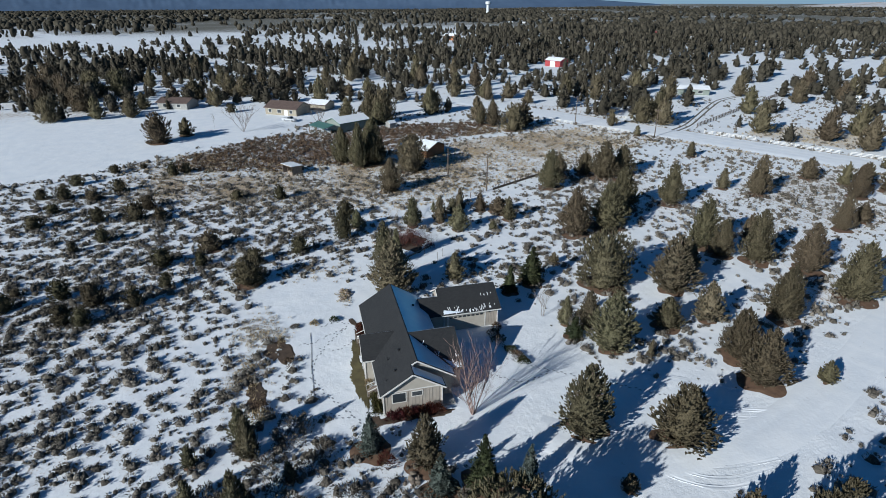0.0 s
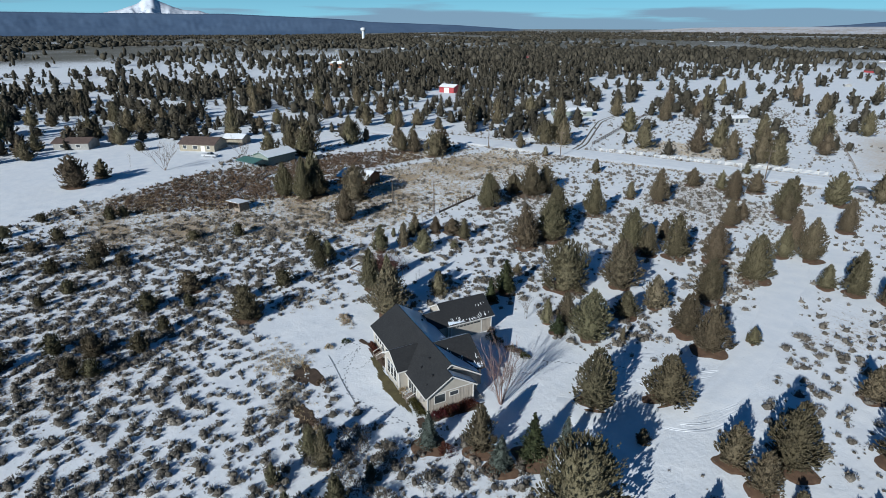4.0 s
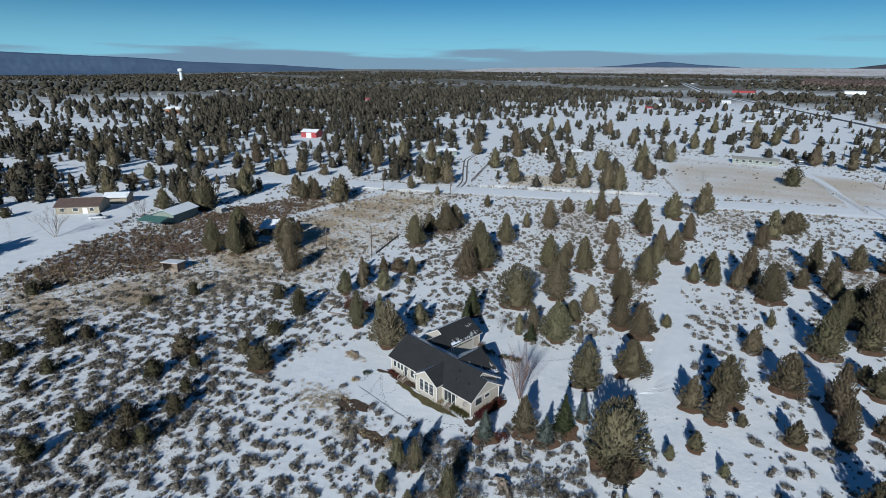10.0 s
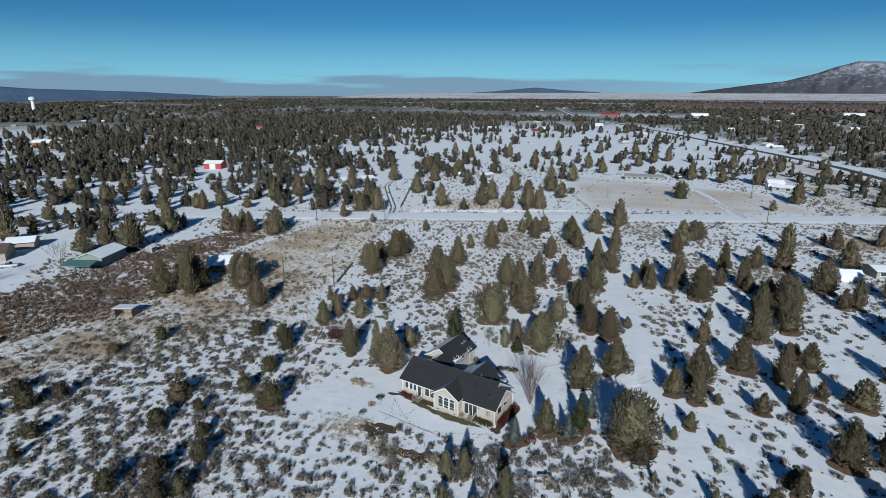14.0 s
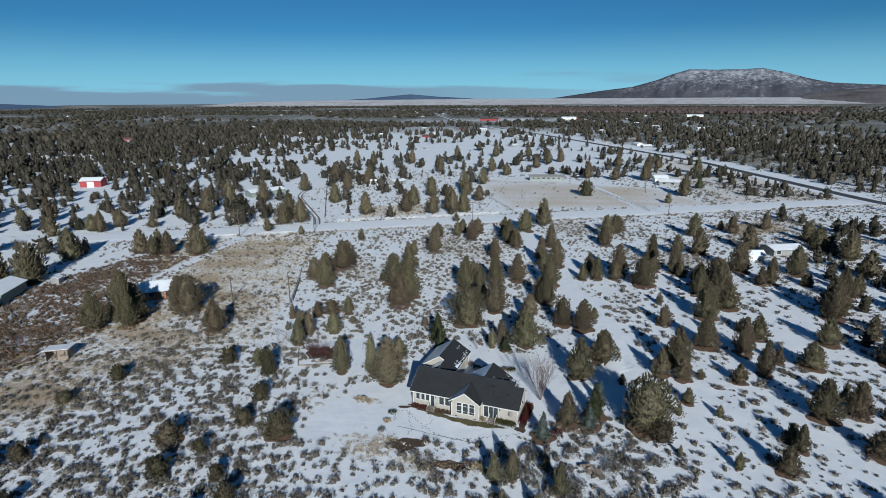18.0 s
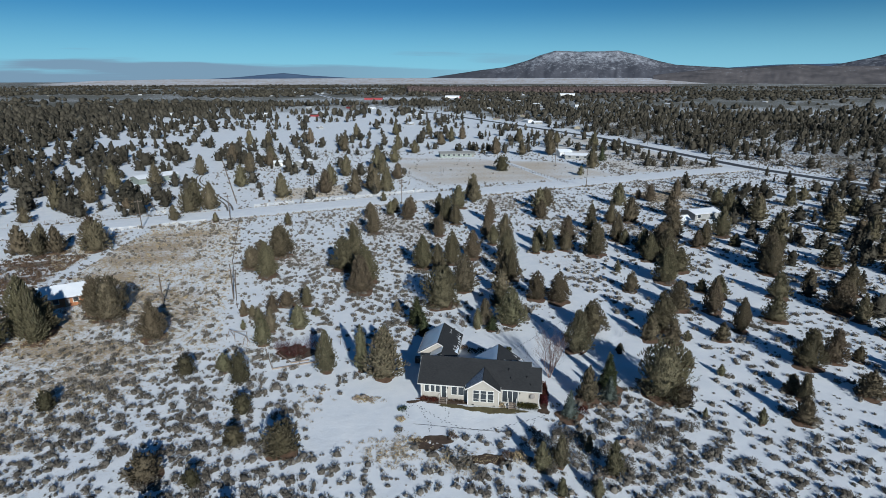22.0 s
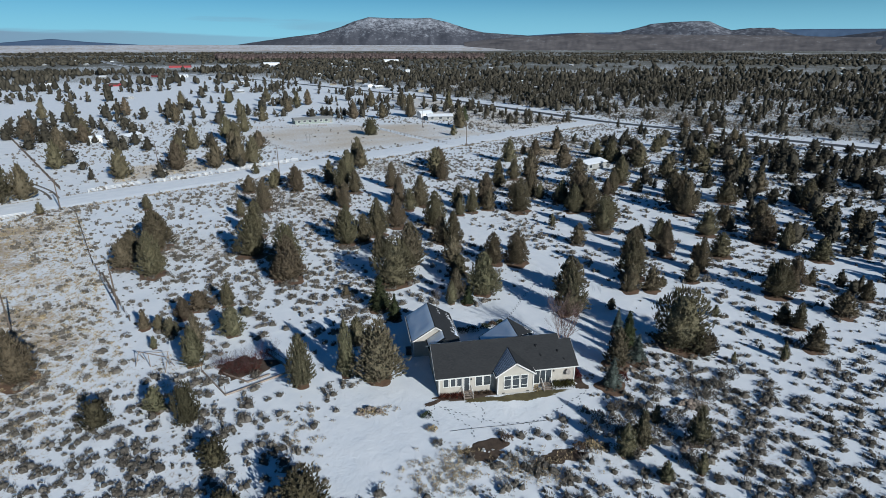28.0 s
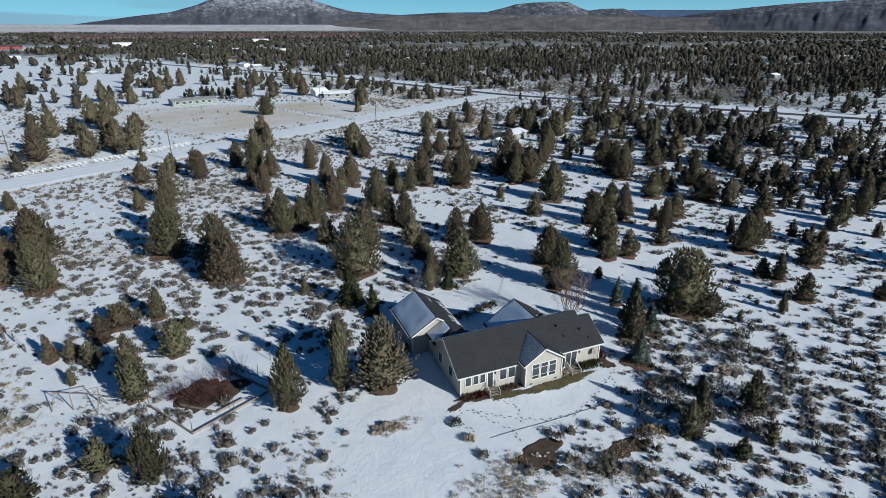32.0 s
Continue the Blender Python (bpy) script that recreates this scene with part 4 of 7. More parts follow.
def tufts(rng, n, H, R, style, L, r, rise=1.0, sides=4):
    """Dense pointed tufts of foliage over a crown's skin, leaning outwards and up, each a small closed teardrop."""
    u = np.linspace(0.01, 0.99, 400)
    w = profile(u, style) + 0.06
    cdf = np.cumsum(w) / w.sum()
    uu = np.interp((np.arange(n) + rng.uniform(0, 1, n)) / n, cdf, u)
    rng.shuffle(uu)
    a = np.arange(n) * 2.39996 + rng.uniform(-0.4, 0.4, n)
    ph = rng.uniform(0, 6.283, 4)
    lump = 1 + 0.13 * np.sin(3 * a + ph[0] + 4 * uu) + 0.12 * np.sin(2 * a + ph[1] - 9 * uu) + 0.11 * np.sin(5 * a + ph[2] + 15 * uu) + rng.uniform(-0.32, 0.14, n)
    out = np.stack([np.cos(a), np.sin(a), np.zeros(n)], 1)
    D = out * (1.0 - 0.7 * uu)[:, None] + np.array([0, 0, 1.0]) * (rise * (0.55 + 0.8 * uu))[:, None] + rng.normal(0, 0.22, (n, 3))
    D /= np.linalg.norm(D, axis=1)[:, None]
    tip = out * (R * profile(uu, style) * lump)[:, None] + np.array([0, 0, 1.0]) * (0.03 * H + uu * H * 0.95 + rng.uniform(-0.02, 0.02, n) * H)[:, None]
    big = rng.uniform(0.6, 1.35, n)
    Lk, rk = L * big, r * big * rng.uniform(0.8, 1.2, n)
    S = np.cross(D, rng.normal(0, 1, (n, 3)))
    S /= np.linalg.norm(S, axis=1)[:, None]
    Q = np.cross(D, S)
    rows = [tip]
    for f, g in ((0.42, 0.72), (0.92, 0.95)):
        for k in range(sides):
            t = 6.2832 * k / sides + f
            q = (rk * g * rng.uniform(0.6, 1.35, n))[:, None]
            rows.append(tip - D * (Lk * f * rng.uniform(0.85, 1.15, n))[:, None] + S * q * math.cos(t) + Q * q * math.sin(t))
    V = np.stack(rows, 1).reshape(-1, 3)
    T = []
    for k in range(sides):
        j = (k + 1) % sides
        T += [(0, 1 + k, 1 + j), (1 + k, 1 + sides + k, 1 + sides + j), (1 + k, 1 + sides + j, 1 + j)]
    T = (np.array(T)[None] + (np.arange(n) * (1 + 2 * sides))[:, None, None]).reshape(-1, 3)
    return V, T


def conifer_mesh(seed, H, Rm, n, style, length, width, rise, mat_, coarse=1.0):
    """A crown of close pointed tufts and finer sprays round a lumpy body."""
    rng = np.random.RandomState(seed)
    k = {3.2: 0.72, 5.5: 0.88}.get(H, 1.0)
    body = hull(rng, 0, 0, H * 0.84, Rm * 0.60, H, style, 8, 10)
    skin = tufts(rng, n, H, Rm * 0.98, style, 0.50 * k * coarse, 0.112 * k * coarse, rise, 3)
    V, T = plumes(rng, max(20, n // 15), 14, H, Rm * 1.06, style, 0.75 * k, 0.2 * k, length * coarse, width * coarse, rise)
    V, T = merge([(V, T), skin, body])
    V[:, 2] = np.maximum(V[:, 2], 0.03)
    return tri_mesh("crown", V, T, [mat_], smooth=True)


def litter_mesh(seed, r):
    rng = random.Random(seed)
    bm = bmesh.new()
    ring, n = [], 22
    for k in range(n):
        a = k / n * 6.283
        q = r * (1 + 0.10 * math.sin(3 * a + seed) + 0.08 * math.sin(5 * a + 2 * seed) + rng.uniform(-0.05, 0.05))
        ring.append(bm.verts.new((q * math.cos(a), q * math.sin(a), 0.0)))
    inner = [bm.verts.new((v.co.x * 0.8, v.co.y * 0.8, 0.07)) for v in ring]
    c = bm.verts.new((0, 0, 0.10))
    for k in range(n):
        bm.faces.new((ring[k], ring[(k + 1) % n], inner[(k + 1) % n], inner[k]))
        bm.faces.new((inner[k], inner[(k + 1) % n], c))
    me = bpy.data.meshes.new("needle_litter")
    bmesh.ops.recalc_face_normals(bm, faces=bm.faces)
    bm.to_mesh(me)
    bm.free()
    me.materials.append(LITTER)
    return me


def trunk_mesh(H, r, mat_, lean=0.0):
    bm = bmesh.new()
    rod(bm, (0, 0, -0.1), (lean * 0.4, 0, H * 0.45), r, r * 0.7, 7)
    rod(bm, (lean * 0.4, 0, H * 0.45), (lean, 0, H * 0.86), r * 0.7, r * 0.2, 6)
    for k in range(5):
        a = k * 2.4
        z = H * (0.2 + 0.1 * k)
        rod(bm, (lean * 0.3, 0, z), (math.cos(a) * H * 0.16, math.sin(a) * H * 0.16, z + H * 0.16), r * 0.35, r * 0.1, 5)
    me = bpy.data.meshes.new("trunk")
    bm.to_mesh(me)
    bm.free()
    me.materials.append(mat_)
    return me


# crowns at three sizes, so that the sprays stay one size on small and tall trees
SIZES = {"S": (3.2, 260), "M": (5.5, 560), "L": (8.5, 1150)}
SHAPE = {"flame": (0.29, "flame", 1.0, JUNIPER), "round": (0.40, "round", 0.9, JUNIPER), "green": (0.30, "flame", 1.0, JUNIPER_GREEN), "pine": (0.40, "round", 0.8, JUNIPER_DARK),
         "spruce": (0.34, "cone", 0.25, SPRUCE), "fir": (0.30, "cone", 0.35, FIR)}
TRUNK = trunk_mesh(5.0, 0.16, BARK, 0.1)
LIT = [litter_mesh(k, 1.0) for k in range(3)]
MAKES = {}


def crown_of(make, size, k, far=False):
    key = (make, size, k, far)
    if key not in MAKES:
        H, n = SIZES[size]
        rel, style, lift, m = SHAPE[make]
        MAKES[key] = conifer_mesh(len(MAKES) + 10, H, H * rel, int(n * (1.5 if style == "round" else 1) * (0.30 if far else 1)), style, 0.13 if size == "S" else 0.17, 0.035 if size == "S" else 0.045, lift, m, 1.7 if far else 1.0)
    return MAKES[key]


WORDS = {"flame": ("juniper_tree", "olive-brown western juniper growing from a russet litter patch"), "round": ("juniper_tree", "broad bushy western juniper with olive-brown sprays"),
         "green": ("juniper_tree", "slender grey-green juniper standing in the snow"), "pine": ("juniper_tree", "small dark dense juniper among sagebrush"),
         "spruce": ("spruce_tree", "dense conical blue-grey spruce beside the house"), "fir": ("fir_tree", "dark green conical fir near the house")}
TREE_SPOTS = []


def tree(x, y, h, w, make="flame", litter=0.0):
    """A conifer of height h and crown width w at x, y, with its crown, trunk and litter."""
    i = len(TREE_SPOTS)
    TREE_SPOTS.append((x, y, max(w * 0.5, 0.6)))
    size = "S" if h < 4.3 else "M" if h < 7.0 else "L"
    H = SIZES[size][0]
    crown = crown_of(make, size, i % 3, math.hypot(x - 10, y + 10) > 135)
    name, label = WORDS[make]
    e = thing(name, label, "tree", "conifers round the house" if math.hypot(x - 10, y - 5) < 60 else "junipers on the steppe")
    s, sw = h / H, w / (2 * H * SHAPE[make][0])
    e.matrix_basis = Matrix.LocRotScale((x, y, 0), Euler((0, 0, (i * 2.399) % 6.283)), (sw, sw, s))
    c = new("crown", crown)
    c.parent = e
    t = new("trunk", TRUNK)
    t.parent = e
    t.matrix_basis = Matrix.Diagonal((H / 5.0, H / 5.0, H / 5.0, 1))
    if litter > 0:
        o = new("needle_litter", LIT[i % 3])
        o.parent = e
        o.matrix_basis = Matrix.LocRotScale((0, 0, 0.02), None, (litter / 2 / sw, litter / 2 / sw, 0.8 / s))
        o["label"] = "russet bare needle litter round the trunk"
    return e


# ---------------------------------------------------------------- trees, one by one
tree(23.5, -1.6, 4.9, 2.9, "spruce", 4.0)
tree(26.6, 3.2, 6.6, 3.7, "green", 3.9)
tree(30.0, 3.8, 4.6, 3.0, "spruce", 3.9)
tree(30.4, 7.7, 6.5, 3.5, "fir", 4.4)
tree(30.9, 11.9, 4.8, 2.2, "spruce", 2.1)
tree(26.4, 19.9, 8.9, 5.8, "green", 4.6)
tree(38.8, 7.1, 9.8, 7.5, "round", 7.2)
tree(29.9, 28.7, 7.3, 6.3, "flame", 5.6)
tree(24.1, 43.5, 7.8, 5.7, "flame", 5.2)
tree(13.1, 56.9, 8.6, 4.9, "flame", 4.4)
tree(19.2, 44.4, 7.4, 4.9, "flame", 4.5)
tree(25.8, 51.0, 3.1, 2.5, "flame", 2.3)
tree(40.8, 26.6, 6.0, 3.9, "flame", 3.6)
tree(44.8, 26.0, 5.5, 3.8, "flame", 3.4)
tree(43.9, 31.8, 8.9, 5.9, "flame", 5.3)
tree(41.5, 52.5, 5.5, 4.0, "flame", 3.6)
tree(45.3, 17.3, 3.3, 2.6, "flame", 2.4)
tree(43.7, 12.8, 2.5, 1.7, "green", 0.9)
tree(47.9, 27.5, 2.3, 2.1, "green", 1.1)
tree(49.8, 42.8, 7.3, 5.8, "flame", 5.3)
tree(54.6, 28.5, 4.2, 3.4, "flame", 3.1)
tree(56.9, 42.2, 8.7, 4.4, "flame", 4.0)
tree(59.5, 33.1, 7.9, 3.5, "flame", 3.1)
tree(60.9, 51.4, 6.0, 4.8, "flame", 4.3)
tree(62.8, 39.6, 3.9, 2.7, "flame", 2.4)
tree(66.1, 19.9, 7.8, 5.5, "flame", 5.0)
tree(68.6, 39.7, 6.0, 5.4, "flame", 4.9)
tree(51.1, 60.5, 9.8, 6.6, "flame", 5.9)
tree(56.7, 69.0, 6.9, 6.0, "flame", 5.4)
tree(36.2, 80.5, 9.8, 7.5, "flame", 6.8)
tree(56.7, 89.0, 7.9, 5.5, "flame", 4.9)
tree(63.1, 104.2, 9.8, 7.5, "flame", 6.8)
tree(67.2, 92.1, 5.9, 3.7, "flame", 3.4)
tree(59.8, 10.9, 3.4, 3.2, "flame", 2.9)
tree(2.1, 47.0, 9.8, 7.5, "green", 3.9)
tree(-2.0, 37.9, 9.6, 7.5, "round", 7.2)
tree(13.6, 30.2, 8.7, 6.7, "green", 3.5)
tree(10.9, 46.4, 6.5, 4.7, "green", 2.5)
tree(8.4, 29.7, 6.1, 3.6, "green", 1.9)
tree(10.1, 26.8, 3.4, 2.8, "fir", 2.6)
tree(-5.5, 27.3, 6.7, 4.5, "fir", 4.2)
tree(-3.4, 67.0, 9.8, 5.5, "flame", 5.0)
tree(1.7, 72.5, 8.8, 5.6, "flame", 5.1)
tree(11.3, 71.4, 9.8, 6.5, "flame", 5.9)
tree(10.0, 90.2, 9.6, 5.9, "flame", 5.4)
tree(-9.8, 133.9, 9.8, 7.5, "flame", 6.8)
tree(-5.8, 150.9, 11.6, 7.8, "flame", 0.0)
tree(-11.4, 114.4, 9.6, 5.9, "flame", 5.3)
tree(-33.1, 124.8, 5.9, 4.8, "flame", 4.3)
tree(-27.0, 125.4, 6.6, 6.0, "flame", 5.4)
tree(-32.8, 93.7, 9.8, 5.4, "flame", 4.9)
tree(-40.0, 115.3, 5.8, 5.1, "flame", 4.6)
tree(23.9, 141.5, 8.2, 7.5, "flame", 0.0)
tree(21.9, 122.0, 7.4, 4.8, "flame", 4.3)
tree(52.8, 121.2, 9.8, 7.2, "flame", 6.5)
tree(45.8, 117.9, 7.6, 5.0, "flame", 4.5)
tree(69.1, 132.1, 9.8, 7.2, "flame", 0.0)
tree(23.2, 82.0, 7.2, 4.2, "flame", 3.8)
tree(28.2, 83.7, 6.2, 4.5, "flame", 4.0)
tree(19.4, 79.9, 5.1, 3.3, "flame", 3.0)
tree(38.9, 95.2, 5.3, 4.0, "flame", 3.6)
tree(50.9, 87.4, 6.9, 5.5, "flame", 5.0)
tree(-56.3, -11.2, 3.5, 2.7, "pine", 0.0)
tree(-58.1, -20.4, 2.3, 2.9, "pine", 0.0)
tree(-41.2, 1.8, 3.8, 3.3, "pine", 0.0)
tree(-30.6, 0.6, 6.0, 3.1, "pine", 0.0)
tree(-25.9, -7.5, 3.5, 3.1, "pine", 0.0)
tree(-23.4, -14.9, 3.0, 2.9, "pine", 0.0)
tree(-16.0, -15.4, 4.8, 4.6, "round", 4.5)
tree(-31.2, -22.8, 3.6, 4.2, "round", 4.1)
tree(-26.0, -29.6, 3.5, 3.3, "pine", 0.0)
tree(-17.6, -27.5, 2.9, 2.1, "pine", 0.0)
tree(-12.8, -30.9, 3.5, 2.7, "pine", 0.0)
tree(-14.5, -36.6, 3.9, 3.0, "pine", 0.0)
tree(-9.9, -39.2, 3.3, 2.7, "pine", 0.0)
tree(-8.9, -36.5, 2.9, 2.5, "pine", 0.0)
tree(-17.6, -41.9, 3.6, 2.9, "pine", 0.0)
tree(-56.4, -38.1, 3.2, 3.5, "pine", 0.0)
tree(-50.0, -39.0, 4.0, 3.7, "pine", 0.0)
tree(-48.6, -34.2, 3.2, 2.6, "pine", 0.0)
tree(-39.4, -42.1, 2.9, 2.5, "pine", 0.0)
tree(-35.7, -45.9, 2.1, 1.7, "pine", 0.0)
tree(-20.0, -48.8, 1.4, 1.7, "pine", 0.0)
tree(-83.0, -34.6, 2.9, 2.7, "pine", 0.0)
tree(-17.4, 6.1, 8.4, 4.1, "green", 2.2)
tree(-7.0, 5.7, 9.8, 7.1, "green", 3.7)
tree(-9.7, 16.1, 5.0, 3.5, "green", 1.9)
tree(-32.9, 14.0, 6.5, 3.9, "green", 2.1)
tree(-33.9, 19.7, 5.8, 3.2, "green", 1.7)
tree(-29.0, 22.1, 5.5, 4.3, "green", 2.3)
tree(-49.0, 50.0, 9.8, 6.0, "flame", 5.4)
tree(-53.0, 66.3, 9.8, 7.5, "flame", 6.8)
tree(-57.0, 63.1, 6.2, 5.5, "flame", 4.9)
tree(-79.6, 12.7, 9.8, 7.5, "flame", 6.8)
tree(-71.2, 21.4, 9.8, 7.5, "round", 7.2)
tree(-116.1, 70.3, 9.7, 7.5, "flame", 6.8)
tree(-128.1, 57.2, 9.6, 7.0, "flame", 0.0)
tree(-125.3, 62.2, 8.7, 5.3, "flame", 4.8)
tree(-146.7, 45.1, 9.8, 7.5, "pine", 0.0)
tree(-173.2, 86.0, 8.3, 7.5, "flame", 0.0)
tree(-23.1, 50.4, 9.8, 7.5, "flame", 6.8)
tree(-22.0, 42.9, 9.8, 6.4, "flame", 5.8)
tree(-110.7, 114.0, 9.8, 7.5, "round", 0.0)
tree(-105.0, 118.7, 11.6, 7.8, "flame", 0.0)
tree(-115.5, 163.4, 11.6, 7.8, "flame", 0.0)
tree(-86.3, 142.5, 11.6, 7.8, "flame", 0.0)
tree(-71.4, 154.3, 11.6, 7.8, "flame", 0.0)
tree(-57.8, 155.1, 11.6, 7.8, "flame", 0.0)
tree(-50.3, 160.5, 11.6, 7.8, "flame", 0.0)
tree(-45.5, 162.1, 11.6, 7.8, "flame", 0.0)
tree(-47.5, 193.3, 8.9, 7.3, "flame", 0.0)
tree(-59.5, 208.1, 11.6, 7.8, "flame", 0.0)
tree(-130.7, 201.6, 11.6, 7.8, "flame", 0.0)
tree(-152.8, 190.9, 11.6, 7.8, "flame", 0.0)
tree(-133.7, 112.8, 5.5, 3.7, "flame", 0.0)
tree(-61.9, 247.8, 11.6, 7.8, "flame", 0.0)
tree(-58.1, 290.6, 9.8, 7.5, "flame", 0.0)
tree(3.0, 225.5, 9.4, 7.5, "pine", 0.0)
tree(-47.5, 339.0, 9.8, 7.5, "flame", 0.0)
tree(-4.2, 292.5, 9.8, 7.5, "flame", 0.0)
tree(13.3, 291.0, 9.8, 7.5, "flame", 0.0)
tree(32.3, 300.9, 9.8, 7.5, "flame", 0.0)
tree(52.7, 240.7, 9.8, 7.5, "flame", 0.0)
tree(61.4, 271.3, 9.8, 6.1, "fir", 0.0)
tree(38.5, 361.6, 9.8, 7.5, "flame", 0.0)
tree(-74.3, 169.9, 11.6, 7.8, "flame", 0.0)
tree(-75.9, 198.0, 11.6, 7.8, "flame", 0.0)
tree(-132.4, 231.4, 11.6, 7.8, "flame", 0.0)
tree(-108.2, 100.2, 6.4, 4.4, "flame", 0.0)
tree(7.1, 27.0, 4.8, 2.3, "green", 1.2)
tree(-31.7, 33.3, 5.2, 2.9, "flame", 2.6)
tree(-38.1, 29.4, 4.3, 2.9, "flame", 2.6)
tree(-35.0, 3.4, 4.1, 3.2, "green", 1.7)
tree(-24.4, -23.4, 2.8, 2.0, "pine", 0.0)
tree(-109.8, 64.4, 9.8, 7.5, "round", 7.2)
tree(-119.0, 60.2, 9.0, 5.6, "flame", 5.1)
tree(-122.1, 56.8, 8.0, 4.6, "flame", 4.2)
tree(-36.4, 32.9, 3.8, 4.8, "flame", 4.3)
tree(-43.4, 26.5, 3.9, 2.1, "flame", 1.9)
tree(-41.0, 25.9, 3.0, 2.3, "flame", 2.1)
tree(-27.9, 28.7, 1.9, 2.3, "green", 0.0)
tree(-56.2, 55.5, 6.8, 5.5, "flame", 5.0)
tree(-31.3, 58.2, 9.8, 7.3, "flame", 6.6)
tree(-38.5, 89.1, 5.2, 3.2, "flame", 2.9)
tree(-10.7, 62.1, 9.8, 5.9, "flame", 5.3)
tree(-6.8, 62.9, 7.3, 4.4, "flame", 4.0)
tree(50.1, 14.6, 2.3, 1.7, "green", 0.9)
tree(58.1, 54.9, 3.5, 3.5, "flame", 3.2)
tree(71.6, 22.5, 7.0, 4.5, "flame", 4.0)
tree(57.7, 2.0, 4.9, 3.5, "flame", 3.2)
tree(71.5, 11.2, 4.7, 4.7, "flame", 4.3)
tree(51.4, 0.6, 3.1, 1.7, "green", 0.9)
tree(84.3, 46.7, 7.9, 7.4, "flame", 6.7)
tree(86.0, 41.5, 6.7, 3.8, "flame", 3.4)
tree(88.1, 33.8, 5.5, 5.3, "flame", 4.8)
tree(55.4, 78.5, 9.8, 7.5, "flame", 6.8)
tree(50.4, 77.2, 8.5, 5.3, "flame", 4.8)
tree(80.8, 75.5, 9.8, 7.5, "flame", 6.8)
tree(97.7, 78.7, 6.7, 6.8, "flame", 6.1)
tree(115.2, 87.4, 7.1, 5.8, "flame", 0.0)
tree(89.5, 90.8, 6.5, 5.0, "flame", 4.5)
tree(79.2, 95.6, 4.2, 4.1, "flame", 3.7)
tree(46.4, 92.9, 5.1, 3.5, "flame", 3.1)
tree(38.0, 109.1, 9.3, 4.5, "flame", 4.1)
tree(44.5, 96.1, 9.6, 4.6, "flame", 4.1)
tree(91.3, 152.9, 7.7, 6.3, "flame", 0.0)
tree(90.9, 139.0, 9.8, 7.5, "flame", 0.0)
tree(78.5, 105.8, 9.8, 6.5, "flame", 5.9)
tree(99.4, 134.6, 9.8, 7.5, "flame", 0.0)
tree(119.2, 154.7, 8.4, 5.4, "flame", 0.0)
tree(132.4, 150.8, 6.4, 6.6, "flame", 0.0)
tree(135.7, 141.4, 7.2, 6.3, "flame", 0.0)
tree(128.9, 166.4, 6.9, 5.7, "flame", 0.0)
tree(170.5, 194.7, 7.6, 6.2, "flame", 0.0)
tree(172.5, 217.4, 6.8, 6.2, "flame", 0.0)
tree(161.6, 157.7, 7.7, 5.4, "flame", 0.0)
tree(115.6, 115.5, 6.4, 6.4, "flame", 0.0)
tree(122.9, 112.6, 6.2, 6.6, "flame", 0.0)
tree(171.1, 175.2, 7.0, 5.8, "flame", 0.0)
tree(44.0, 216.6, 5.7, 4.1, "flame", 0.0)
tree(62.9, 160.9, 4.6, 3.3, "flame", 0.0)
tree(79.9, 168.5, 8.3, 4.9, "flame", 0.0)
tree(66.5, 156.2, 7.9, 5.6, "flame", 0.0)
tree(-4.6, 145.4, 9.8, 5.0, "flame", 0.0)
tree(20.4, 88.1, 6.7, 4.4, "flame", 4.0)
tree(24.4, 148.1, 6.5, 6.8, "flame", 0.0)
tree(20.2, 127.5, 4.5, 3.3, "flame", 3.0)
tree(3.9, 114.1, 8.7, 4.7, "flame", 4.3)
tree(6.7, 86.9, 6.7, 4.1, "flame", 3.7)
tree(-7.6, 109.4, 7.6, 5.0, "flame", 4.5)
tree(-33.4, 119.1, 6.0, 3.7, "flame", 3.3)
tree(-41.9, 142.1, 4.4, 3.2, "flame", 0.0)
tree(-13.4, 101.3, 4.5, 3.7, "flame", 3.4)
tree(-65.4, 100.5, 4.7, 3.1, "flame", 2.8)
tree(-92.5, 100.5, 3.8, 2.7, "flame", 2.4)
tree(41.1, 4.0, 3.6, 3.4, "pine", 0.0)
tree(60.6, 8.5, 4.9, 2.7, "flame", 2.5)
tree(43.6, 1.1, 2.0, 0.9, "green", 0.5)
tree(19.1, -14.0, 4.6, 2.6, "green", 1.4)
tree(28.2, -13.7, 5.6, 2.8, "green", 1.5)
tree(25.8, -18.1, 3.1, 1.7, "green", 0.9)
tree(21.4, -18.5, 3.0, 1.8, "green", 1.0)
tree(25.5, -9.3, 2.9, 1.6, "green", 0.9)
tree(69.6, -2.2, 3.1, 3.4, "flame", 3.1)
tree(40.5, 66.5, 3.6, 2.2, "green", 1.1)
tree(54.8, 84.4, 9.8, 7.5, "flame", 6.8)
tree(70.1, 94.3, 8.4, 4.1, "flame", 3.7)
tree(85.3, 86.2, 9.2, 6.0, "flame", 5.4)
tree(79.4, 70.0, 9.8, 6.3, "flame", 5.7)
tree(74.5, 53.2, 6.8, 5.4, "flame", 4.9)
tree(84.2, 59.9, 5.5, 3.8, "flame", 3.4)
tree(91.7, 57.4, 7.4, 5.8, "flame", 5.2)
tree(70.9, 27.3, 4.0, 2.2, "green", 1.2)
tree(76.1, 23.2, 3.3, 2.6, "flame", 2.4)
tree(109.8, 58.4, 4.6, 4.0, "flame", 3.6)
tree(115.2, 59.2, 5.3, 3.4, "flame", 3.1)
tree(111.6, 48.6, 6.5, 4.3, "flame", 3.9)
tree(98.5, 35.5, 2.7, 2.1, "flame", 1.9)
